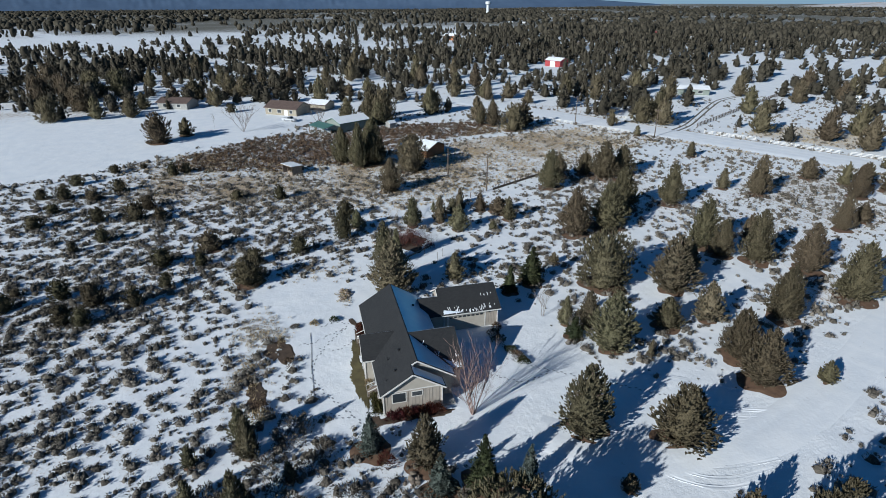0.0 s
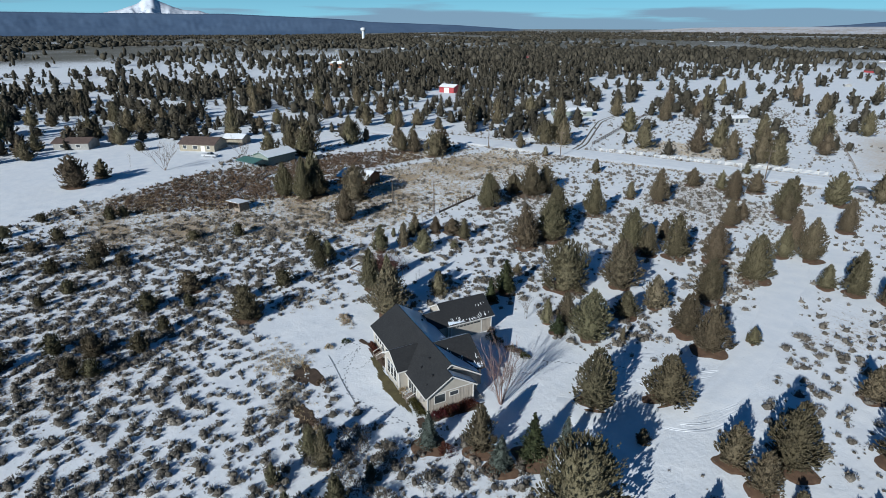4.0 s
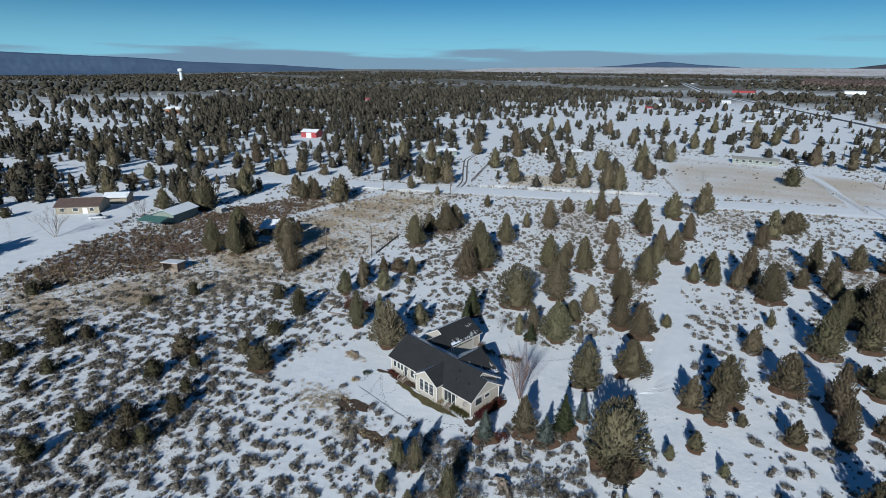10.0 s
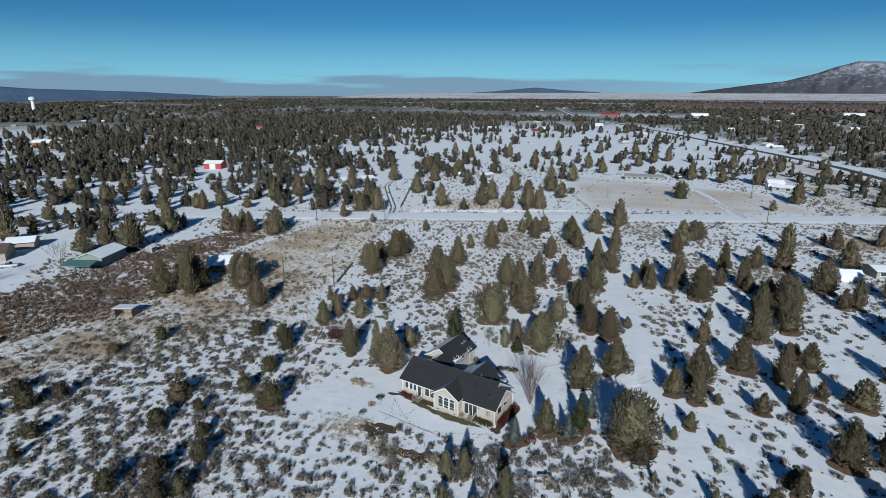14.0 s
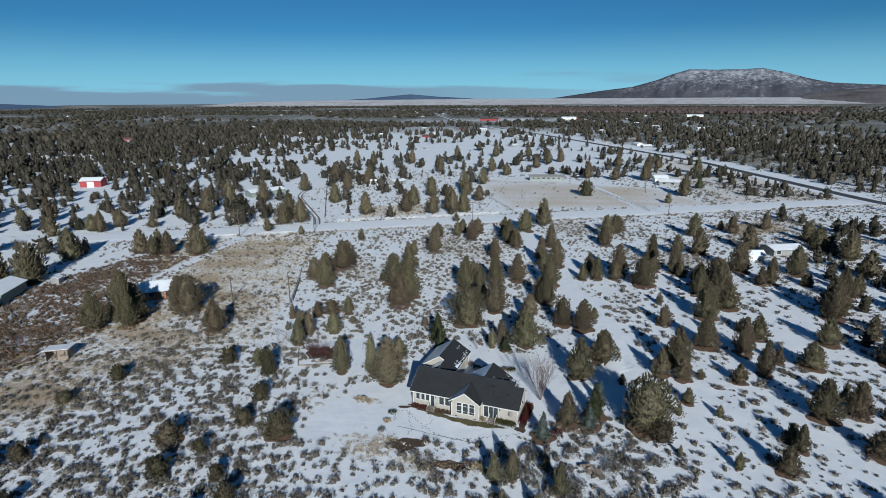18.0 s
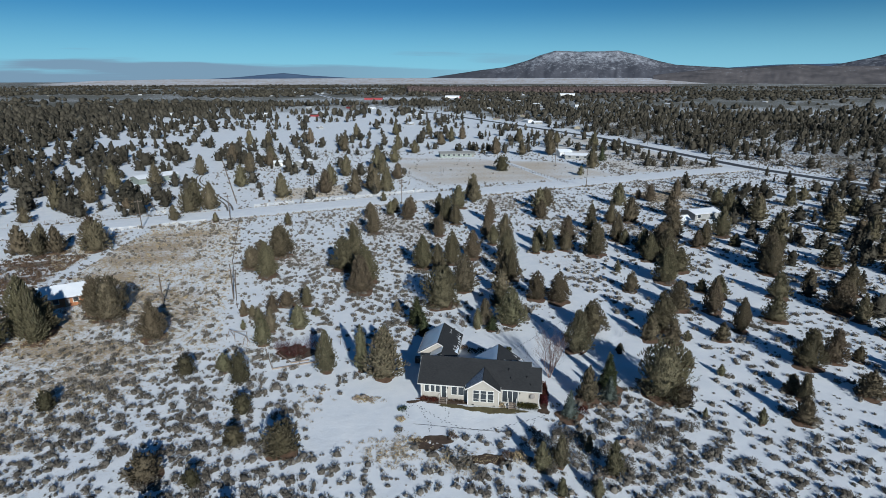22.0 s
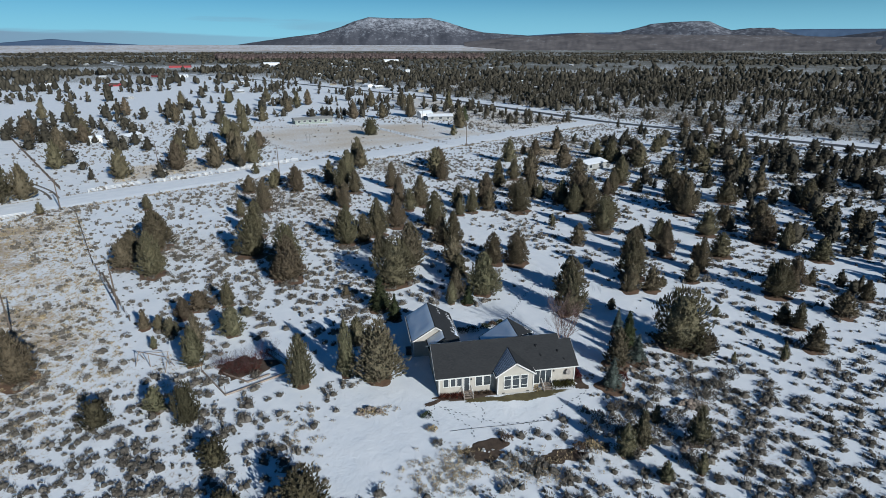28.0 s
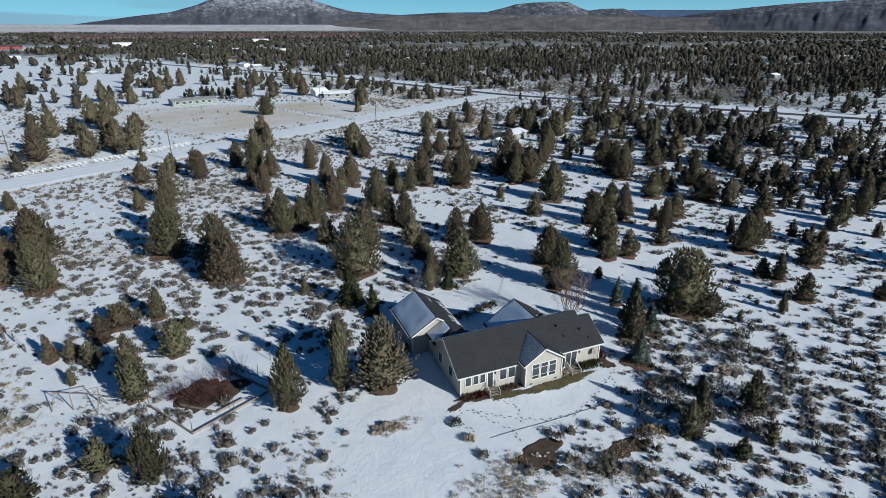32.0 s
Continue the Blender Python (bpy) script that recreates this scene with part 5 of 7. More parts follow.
tree(98.9, 33.1, 3.9, 2.0, "flame", 1.8)
tree(126.7, 48.0, 6.8, 6.0, "flame", 5.4)
tree(97.9, 23.4, 6.6, 4.2, "flame", 3.8)
tree(107.4, 25.4, 9.8, 4.4, "flame", 4.0)
tree(127.5, 33.8, 6.2, 4.9, "flame", 4.5)
tree(96.1, 15.0, 3.4, 2.2, "flame", 2.0)
tree(80.5, 15.5, 4.3, 3.1, "flame", 2.8)
tree(116.6, 69.9, 8.9, 5.9, "flame", 5.4)
tree(122.3, 96.2, 7.7, 3.8, "flame", 0.0)
tree(122.5, 106.2, 9.5, 6.0, "flame", 0.0)
tree(146.9, 66.8, 5.2, 6.5, "flame", 0.0)
tree(163.7, 65.7, 8.0, 7.1, "flame", 0.0)
tree(181.0, 88.4, 9.2, 6.9, "flame", 0.0)
tree(97.5, 128.6, 9.8, 7.5, "flame", 0.0)
tree(124.0, 131.4, 7.7, 7.5, "flame", 0.0)
tree(97.5, 109.9, 9.1, 7.5, "flame", 0.0)
tree(-55.0, 72.5, 7.9, 6.9, "flame", 6.2)
tree(-31.9, 70.4, 9.8, 5.6, "flame", 5.0)
tree(-11.0, 93.7, 7.7, 4.2, "flame", 3.8)
tree(-12.1, 73.4, 5.2, 3.2, "flame", 2.9)
tree(-25.6, 114.0, 8.3, 5.2, "flame", 4.7)
tree(-15.8, 124.4, 8.2, 5.6, "flame", 5.1)
tree(4.4, 93.6, 9.2, 4.6, "flame", 4.2)
tree(-3.6, 53.8, 6.0, 4.3, "flame", 3.9)
tree(10.7, 59.6, 6.9, 4.5, "flame", 4.0)
tree(28.8, 89.2, 9.8, 6.0, "flame", 5.4)
tree(52.7, 147.3, 9.8, 7.1, "flame", 0.0)
tree(21.4, 134.5, 9.6, 6.3, "flame", 5.7)
tree(-38.5, 23.6, 3.6, 3.0, "green", 1.6)
tree(-40.0, 19.8, 2.4, 1.4, "green", 0.8)
tree(-11.4, 7.2, 9.3, 2.8, "green", 1.5)
tree(-3.3, 22.9, 5.0, 2.7, "fir", 2.6)
tree(-24.5, 44.9, 4.7, 3.7, "flame", 3.3)
tree(-11.2, 33.7, 2.1, 2.1, "flame", 1.9)
tree(34.1, 20.3, 2.3, 1.9, "green", 1.0)
tree(16.8, 33.7, 3.1, 1.0, "green", 0.5)
tree(10.9, 40.1, 4.9, 4.4, "flame", 3.9)
tree(21.5, -13.1, 5.4, 2.5, "green", 1.3)
tree(-15.7, -48.6, 2.9, 2.9, "pine", 0.0)
tree(-78.3, -58.2, 2.8, 3.2, "pine", 0.0)
tree(-67.4, -57.4, 3.7, 3.7, "pine", 0.0)
tree(-64.8, -50.7, 2.7, 3.2, "pine", 0.0)
tree(-68.7, -62.3, 2.6, 2.7, "pine", 0.0)
tree(-49.7, -56.9, 2.9, 3.5, "pine", 0.0)
tree(-58.3, -56.6, 2.2, 2.8, "pine", 0.0)
tree(-50.9, -46.1, 3.2, 3.1, "pine", 0.0)
tree(-70.2, -47.0, 3.4, 3.1, "pine", 0.0)
tree(-87.2, -52.2, 2.4, 2.9, "pine", 0.0)
tree(-81.5, -37.4, 3.7, 2.8, "pine", 0.0)
tree(-89.8, -46.1, 1.3, 1.7, "pine", 0.0)
tree(-119.9, -48.1, 9.8, 7.5, "round", 7.2)
tree(-128.4, -41.5, 6.4, 5.5, "flame", 4.9)
tree(-163.1, -92.5, 9.8, 7.5, "round", 0.0)
tree(-194.4, -92.7, 9.8, 7.5, "flame", 0.0)
tree(-164.9, -77.5, 9.4, 6.2, "flame", 0.0)
tree(-174.0, -69.4, 6.8, 5.6, "flame", 0.0)
tree(-183.1, -65.9, 7.4, 6.3, "flame", 0.0)
tree(-183.0, -38.0, 8.7, 7.0, "flame", 0.0)
tree(-194.4, -56.2, 7.8, 7.2, "flame", 0.0)
tree(-203.7, -49.7, 9.8, 7.5, "flame", 0.0)
tree(-167.6, -31.1, 4.1, 4.0, "pine", 0.0)
tree(-53.3, 165.7, 12.8, 7.8, "flame", 0.0)
tree(-67.0, 226.6, 12.8, 7.8, "flame", 0.0)
tree(-73.8, 308.3, 12.5, 7.5, "flame", 0.0)
tree(-127.8, 386.3, 12.5, 7.5, "flame", 0.0)
tree(-98.7, 408.7, 12.5, 7.5, "flame", 0.0)
tree(-70.5, 414.9, 12.5, 7.5, "flame", 0.0)
tree(-43.3, 365.9, 12.5, 7.5, "flame", 0.0)
tree(-36.6, 383.5, 12.5, 7.5, "flame", 0.0)
tree(-4.4, 296.7, 12.5, 7.5, "flame", 0.0)
tree(10.6, 361.9, 12.2, 7.5, "flame", 0.0)
tree(31.2, 294.7, 12.5, 7.5, "flame", 0.0)
tree(32.3, 349.8, 12.5, 7.5, "flame", 0.0)
tree(52.7, 245.4, 12.5, 7.5, "flame", 0.0)
tree(64.1, 340.1, 12.5, 7.5, "flame", 0.0)
tree(-107.8, 293.6, 12.5, 7.5, "flame", 0.0)
tree(-149.9, 338.2, 12.5, 7.5, "flame", 0.0)
tree(-175.3, 318.8, 11.9, 7.5, "flame", 0.0)
tree(-191.7, 321.2, 12.5, 7.5, "flame", 0.0)
tree(-130.7, 225.5, 9.3, 7.5, "flame", 0.0)
tree(-158.0, 233.6, 12.8, 7.8, "flame", 0.0)
tree(-113.0, 121.7, 12.8, 7.8, "flame", 0.0)
tree(-138.2, 115.1, 4.8, 4.6, "flame", 0.0)
tree(-152.7, 154.2, 12.8, 7.8, "flame", 0.0)
tree(-169.7, 148.4, 12.8, 7.8, "flame", 0.0)
tree(-163.0, 109.2, 12.5, 7.5, "flame", 0.0)
tree(-160.1, 122.3, 12.8, 7.8, "flame", 0.0)
tree(-158.7, 89.6, 6.2, 5.6, "flame", 0.0)
tree(-177.0, 76.3, 7.7, 7.2, "flame", 0.0)
tree(-212.5, 83.0, 11.9, 7.5, "flame", 0.0)
tree(-215.6, 73.8, 7.5, 6.9, "flame", 0.0)
tree(-248.4, 81.6, 12.5, 7.5, "flame", 0.0)
tree(-217.5, 56.1, 12.5, 7.5, "flame", 0.0)
tree(-270.5, 64.4, 12.5, 7.5, "flame", 0.0)
tree(-232.8, 54.9, 8.2, 6.8, "flame", 0.0)
tree(-179.8, 3.7, 12.5, 7.5, "flame", 0.0)
tree(-224.2, 9.2, 12.5, 7.5, "flame", 0.0)
tree(-205.2, 27.3, 7.8, 7.0, "flame", 0.0)
tree(-196.7, 17.7, 6.0, 6.7, "flame", 0.0)
tree(-246.6, 23.5, 12.5, 7.5, "flame", 0.0)
tree(-312.4, 32.6, 12.5, 7.5, "flame", 0.0)
tree(-305.7, 36.9, 11.0, 7.5, "flame", 0.0)
tree(-142.4, 19.7, 12.5, 7.2, "flame", 0.0)
tree(-142.2, 11.6, 8.6, 7.0, "flame", 0.0)
tree(-132.3, 21.9, 9.2, 7.3, "flame", 6.6)
tree(-83.4, 13.0, 12.5, 7.5, "flame", 6.8)
tree(-83.2, 4.8, 10.1, 6.4, "flame", 5.8)
tree(-75.4, 22.5, 9.1, 6.3, "flame", 5.6)
tree(-55.5, 13.4, 8.4, 5.7, "flame", 5.1)
tree(-77.0, 8.6, 12.5, 5.3, "flame", 4.8)
tree(-134.5, 24.2, 12.5, 8.5, "round", 4.0)
tree(-143.6, 43.1, 12.4, 6.5, "flame", 0.0)
tree(-182.9, 64.0, 10.2, 6.7, "flame", 0.0)
tree(-171.8, 76.0, 9.8, 6.0, "flame", 0.0)
tree(-207.6, -110.4, 13.0, 9.5, "round", 0.0)
tree(-208.8, -101.3, 13.0, 9.5, "round", 0.0)
tree(-218.0, -93.3, 13.0, 9.5, "round", 0.0)
tree(-221.1, -83.5, 13.0, 9.5, "round", 0.0)
tree(-184.0, -87.7, 10.8, 9.5, "round", 0.0)
tree(-166.1, -66.5, 7.4, 6.7, "flame", 0.0)
tree(-246.6, -75.8, 9.9, 7.2, "flame", 0.0)
tree(-290.2, -59.4, 13.0, 8.4, "flame", 0.0)
tree(-243.9, -42.1, 10.9, 6.8, "flame", 0.0)
tree(-207.4, -29.5, 9.4, 9.5, "flame", 0.0)
tree(-212.5, -35.4, 11.0, 7.8, "flame", 0.0)
tree(-203.4, -46.7, 6.5, 4.9, "flame", 0.0)
tree(-244.1, -67.9, 8.6, 6.1, "flame", 0.0)
tree(-218.4, -21.3, 9.8, 6.4, "flame", 0.0)
tree(-239.4, -8.0, 9.7, 5.8, "flame", 0.0)
tree(-255.6, -122.7, 13.0, 9.5, "round", 0.0)
tree(-187.0, -40.6, 7.3, 5.2, "flame", 0.0)


# ---------------------------------------------------------------- shrubs and bare trees
def bush_mesh(seed, n, rx, ry, h, length, width, mat_, lift=0.8):
    rng_ = np.random.RandomState(seed)
    a = rng_.uniform(0, 6.283, n)
    q = np.sqrt(rng_.uniform(0, 1, n))
    lump = 1 + 0.25 * np.sin(3 * a + seed) + 0.15 * np.sin(7 * a)
    z = h * np.sqrt(np.clip(1 - q ** 2, 0, 1)) * rng_.uniform(0.3, 1.0, n)
    P = np.stack([rx * q * lump * np.cos(a), ry * q * lump * np.sin(a), z], 1)
    out = np.stack([np.cos(a) * q, np.sin(a) * q, np.zeros(n)], 1)
    V, T = spray_cloud(rng_, P, out, length, width, lift)
    V[:, 2] = np.maximum(V[:, 2], 0.01)
    return tri_mesh("foliage", V, T, [mat_])


def bush(name, label, x, y, rx, ry, h, mat_, n=260, length=0.22, width=0.06, seed=1, rz=0.0, category="shrub", group=""):
    e = thing(name, label, category, group, at=(x, y, 0), rz=rz)
    f = new("foliage", bush_mesh(seed, n, rx, ry, h, length, width, mat_))
    f.parent = e
    bm = bmesh.new()
    rr = random.Random(seed)
    for _ in range(5):
        a = rr.uniform(0, 6.283)
        rod(bm, (0, 0, -0.02), (math.cos(a) * rx * 0.5, math.sin(a) * ry * 0.5, h * 0.6), 0.025, 0.01, 5)
    part("stems", bm, BARK, e)
    return e


def twig_tree_mesh(seed, H, stems, spread, r0, depth, mat_, kink=0.25, name="bare_crown"):
    """A leafless tree: stems that fork again and again, each piece a three-sided taper."""
    rr = random.Random(seed)
    V, T = [], []

    def piece(p, q, ra, rb):
        d = (q - p).normalized()
        s = d.cross(Vector((0.3, 0.7, 0.2))).normalized()
        t = d.cross(s)
        o = len(V)
        for c, r in ((p, ra), (q, rb)):
            for k in range(3):
                a = k * 2.094
                V.append(tuple(c + (s * math.cos(a) + t * math.sin(a)) * r))
        for k in range(3):
            a, b = o + k, o + (k + 1) % 3
            T.append((a, b, b + 3))
            T.append((a, b + 3, a + 3))

    def grow(p, d, length, r, level):
        n = 3
        for i in range(n):
            d = (d + Vector((rr.uniform(-1, 1), rr.uniform(-1, 1), rr.uniform(-0.4, 0.8))) * kink * 0.5).normalized()
            q = p + d * length / n
            piece(p, q, r * (1 - i / n * 0.35), r * (1 - (i + 1) / n * 0.35))
            p = q
            if level > 0 and i > 0 or level == depth and i == 0 and rr.random() < 0.5:
                for _ in range(2 if level > 1 else 3):
                    e = (d + Vector((rr.uniform(-1, 1), rr.uniform(-1, 1), rr.uniform(-0.1, 0.7))) * 0.75).normalized()
                    grow(p, e, length * rr.uniform(0.42, 0.66), r * 0.5, level - 1)

    for k in range(stems):
        a = k / stems * 6.283 + rr.uniform(-0.3, 0.3)
        lean = spread * rr.uniform(0.4, 1.0)
        d = Vector((math.cos(a) * lean, math.sin(a) * lean, 1)).normalized()
        grow(Vector((math.cos(a) * 0.15, math.sin(a) * 0.15, -0.05)), d, H * rr.uniform(0.6, 0.72), r0 * rr.uniform(0.7, 1), depth)
    return tri_mesh(name, np.array(V), np.array(T), [mat_])


birch = thing("birch_tree", "bare multi-stemmed birch with pinkish pale trunks beside the house", "tree", at=(20.9, 9.6, 0))
o = new("trunk", twig_tree_mesh(3, 7.4, 6, 0.30, 0.075, 2, BIRCH, name="trunk"))
o.parent = birch
o = new("twig_crown", twig_tree_mesh(4, 6.6, 11, 0.46, 0.024, 3, TWIG, name="twig_crown"))
o.parent = birch
o["label"] = "fine reddish twigs"


def bare_tree(x, y, h, spread, seed, label, stems=1, category="tree", mat_=None):
    e = thing("bare_tree", label, category, at=(x, y, 0))
    m = twig_tree_mesh(seed, h, stems, spread, 0.035 * h / 3, 3, mat_ or GREY_TWIG)
    o_ = new("bare_crown", m)
    o_.parent = e
    return e


bare_tree(4.2, 25.0, 3.4, 0.35, 7, "small leafless tree behind the garage", 3)
bare_tree(8.6, 27.5, 1.8, 0.4, 8, "leafless shrub standing in the snow", 4)
bare_tree(-133, 1.2, 7.0, 0.75, 9, "bare grey tree beside a snowy yard", 4, mat_=BARK)
bare_tree(-130, -24, 7.5, 0.75, 10, "bare grey tree at the edge of the snowfield", 5, mat_=BARK)
bare_tree(-138, -34, 4.0, 0.4, 11, "small bare tree in the snowfield", 1)
bare_tree(62, 262, 6.0, 0.4, 12, "bare tree beside a low house", 2)
bare_tree(-27, 205, 4.0, 0.4, 13, "small bare tree in the tan field", 2)

# planting against the house
for i in range(7):
    bush("barberry_bush", "dark red leafless barberry under the gable wall", 19.75, 1.0 + i * 0.85, 0.62, 0.62, 1.15 + 0.15 * (i % 3), RED_LEAF, 300, 0.24, 0.045, 30 + i, group="barberry hedge")
for i in range(5):
    bush("box_bush", "clipped olive-green box bush against the wall", 15.95 + i * 0.62, -0.22, 0.46, 0.5, 0.95, BOX_LEAF, 300, 0.14, 0.06, 40 + i, group="box hedge")
for i, x in enumerate((0.9, 1.7, 2.5, 3.0)):
    bush("red_bush", "low reddish bare bush below the windows", x, -0.25 - 0.1 * (i % 2), 0.5, 0.42, 0.75, RED_LEAF, 170, 0.22, 0.04, 50 + i, group="bushes below the windows")
for i, x in enumerate((5.3, 6.1, 6.9)):
    bush("brown_bush", "low brown dead perennial by the wall", x, -0.1, 0.42, 0.35, 0.45, WEEDS, 120, 0.2, 0.045, 60 + i, group="bushes below the windows")
bush("yellow_bush", "yellow-green bush beside the patio steps", 13.35, -0.55, 0.45, 0.45, 0.85, STRAW, 160, 0.2, 0.05, 66)
bush("red_bush", "dark red bush between two conifers", 25.6, -0.4, 1.0, 0.9, 1.3, RED_LEAF, 420, 0.26, 0.04, 67)
bush("red_bush", "brown-red bush at the corner of the garage", 5.5, 17.7, 0.6, 0.6, 0.9, WEEDS, 200, 0.22, 0.05, 68)
for i, (x, y, r, h, m) in enumerate(((6.9, 16.8, 0.85, 0.75, FIR), (8.6, 16.9, 0.95, 0.9, FIR), (10.9, 17.6, 0.8, 0.6, FIR), (12.2, 18.0, 0.75, 0.7, WEEDS), (13.6, 18.3, 0.7, 0.8, BOX_LEAF))):
    bush("round_bush", "rounded evergreen bush beside the court" if m is not WEEDS else "brown rounded bush beside the court", x, y, r, r, h, m, 300, 0.16, 0.06, 70 + i, group="bushes along the court")
# rank shrubs of the yard's edge
for i, (x, y, r, h, m) in enumerate(((19.0, -8.2, 1.5, 1.5, SAGE), (20.6, -9.4, 1.6, 1.4, SAGE), (17.4, -9.6, 1.0, 0.9, SAGE), (22.4, -6.2, 1.3, 1.2, SAGE), (24.2, -7.4, 1.4, 1.3, SAGE), (16.2, -12.6, 1.2, 1.0, STRAW),
                                     (14.6, -12.4, 1.0, 0.9, WEEDS), (26.5, -10.5, 1.5, 1.4, SAGE), (28.4, -9.0, 1.2, 1.2, SAGE), (30.2, -11.4, 1.4, 1.2, SAGE), (23.5, -11.8, 1.6, 1.4, SAGE), (34.5, -6.0, 1.5, 1.3, SAGE),
                                     (37.2, -4.6, 1.6, 1.5, SAGE), (33.0, -3.0, 1.3, 1.1, SAGE), (28.5, -4.2, 1.2, 1.1, SAGE), (-1.7, -3.4, 0.65, 0.6, FIR), (-1.5, -6.1, 0.6, 0.55, STRAW), (-1.2, -8.6, 0.6, 0.5, SAGE), (6.8, -9.3, 0.7, 0.8, WEEDS),
                                     (40.5, -2.0, 1.3, 1.2, SAGE), (27.0, -14.4, 1.3, 1.3, SAGE), (25.6, -16.6, 1.3, 1.2, SAGE), (20.2, -13.8, 1.2, 1.1, SAGE))):
    bush("large_shrub", "large grey-brown shrub at the edge of the yard" if m is SAGE else "rounded dry shrub at the edge of the yard", x, y, r, r * 0.9, h, m, int(230 * r), 0.22, 0.06, 90 + i, group="large shrubs round the yard")
for i, (x, y, r) in enumerate(((-27.6, 11.6, 1.6), (-25.6, 12.6, 1.7), (-23.6, 13.8, 1.6), (-26.2, 10.4, 1.4), (-24.4, 10.6, 1.5), (-28.8, 12.9, 1.3), (-22.4, 14.9, 1.2))):
    e = thing("thicket_bush", "tangled red-brown leafless thicket bush in the old garden", "shrub", "garden thicket", at=(x, y, 0))
    o = new("twig_tangle", twig_tree_mesh(200 + i, 2.4, 9, 0.9, 0.018, 2, TWIG, 0.4))
    o.parent = e
    o = new("foliage", bush_mesh(220 + i, 200, r, r, 0.9, 0.3, 0.03, RED_LEAF))
    o.parent = e


# ---------------------------------------------------------------- bare ground and yard
def blot(name, label, x, y, rx, ry, mat_, rz=0.0, z=0.05, seed=1, category="soil", n=44):
    """A flat irregular patch of bare ground, slightly domed, with a ragged edge."""
    rr = random.Random(seed)
    ph = [rr.uniform(0, 6.283) for _ in range(4)]
    bm = bmesh.new()
    ring, mid = [], []
    for k in range(n):
        a = k / n * 6.283
        q = 1 + 0.16 * math.sin(2 * a + ph[0]) + 0.12 * math.sin(3 * a + ph[1]) + 0.09 * math.sin(7 * a + ph[2]) + rr.uniform(-0.13, 0.13)
        ring.append(bm.verts.new((rx * q * math.cos(a), ry * q * math.sin(a), 0)))
        mid.append(bm.verts.new((rx * q * 0.86 * math.cos(a), ry * q * 0.86 * math.sin(a), z)))
    c = bm.verts.new((0, 0, z * 1.1))
    for k in range(n):
        bm.faces.new((ring[k], ring[(k + 1) % n], mid[(k + 1) % n], mid[k]))
        bm.faces.new((mid[k], mid[(k + 1) % n], c))
    ob = part(name, bm, mat_)
    ob.matrix_basis = pose(x, y, 0.01, 0, 0, rz)
    return tagged(ob, label, category, kind="structure")


blot("soil_patch", "bare brown soil showing through the snow", 3.9, -10.5, 2.7, 1.6, SOIL, 4, seed=2)
blot("soil_patch", "bare brown soil among shrubs", 12.2, -13.0, 2.5, 1.2, SOIL, 4, seed=3)
blot("soil_patch", "bare soil strip below the house front", 4.0, -0.25, 3.9, 0.75, SOIL, 0, seed=4)
blot("soil_patch", "bare soil at the corner of the house", 19.7, -0.6, 1.0, 0.7, SOIL, 20, seed=5)
blot("soil_patch", "bare soil strip below the gable wall", 19.7, 3.6, 0.8, 3.6, SOIL, 0, seed=6)
blot("soil_patch", "dark soil spill at the house corner", -0.6, -0.9, 1.1, 0.45, SOIL, 25, seed=7)
blot("lawn_patch", "olive strip of winter lawn where the snow has melted", 12.0, -1.45, 4.4, 0.95, LAWN, 2, 0.04, seed=8, category="lawn", n=150)
blot("lawn_patch", "thin lawn showing beside the front wall", 6.0, -1.2, 2.6, 0.6, LAWN, -2, 0.035, seed=9, category="lawn", n=110)
blot("soil_patch", "bare brown ground below the west thicket", -25.5, 12, 4.0, 2.6, SOIL, 20, seed=10)

# the long hose across the snow
hose = thing("hose", "thin dark hose lying straight across the snow", "hose")
cu = bpy.data.curves.new("tube", "CURVE")
cu.dimensions = "3D"
cu.bevel_depth = 0.022
cu.bevel_resolution = 1
sp = cu.splines.new("POLY")
sp.points.add(24)
for i in range(25):
    f = i / 24
    sp.points[i].co = (0.6 + 14.4 * f, -6.7 - 0.1 * f + 0.05 * math.sin(f * 9), 0.05, 1)
cu.materials.append(BLACK)
tb = new("tube", cu)
tb.parent = hose


def footprints(paths, seed=5):
    """Footprints along each path: flat dished soles, the dents' shade put into their grey."""
    rr = random.Random(seed)
    V, T = [], []
    for pts in paths:
        for (x0, y0), (x1, y1) in zip(pts, pts[1:]):
            L = math.dist((x0, y0), (x1, y1))
            n = int(L / 0.5)
            dx, dy = (x1 - x0) / L, (y1 - y0) / L
            for i in range(n):
                s = 0.11 if i % 2 else -0.11
                f = (i + rr.uniform(-0.2, 0.2)) / n
                cx, cy = x0 + (x1 - x0) * f - dy * s, y0 + (y1 - y0) * f + dx * s
                o_ = len(V)
                q = rr.uniform(0.8, 1.25)
                V.append((cx, cy, 0.012))
                for k in range(8):
                    a = k / 8 * 6.283
                    u, v = 0.17 * q * math.cos(a), 0.085 * q * math.sin(a)
                    V.append((cx + u * dx - v * dy, cy + u * dy + v * dx, 0.02))
                for k in range(8):
                    T.append((o_, o_ + 1 + k, o_ + 1 + (k + 1) % 8))
    me = tri_mesh("footprints", np.array(V), np.array(T), [SOLE_SHADE])
    return tagged(new("footprints", me), "trails of footprints trodden in the snow", "footprints", kind="stuff")


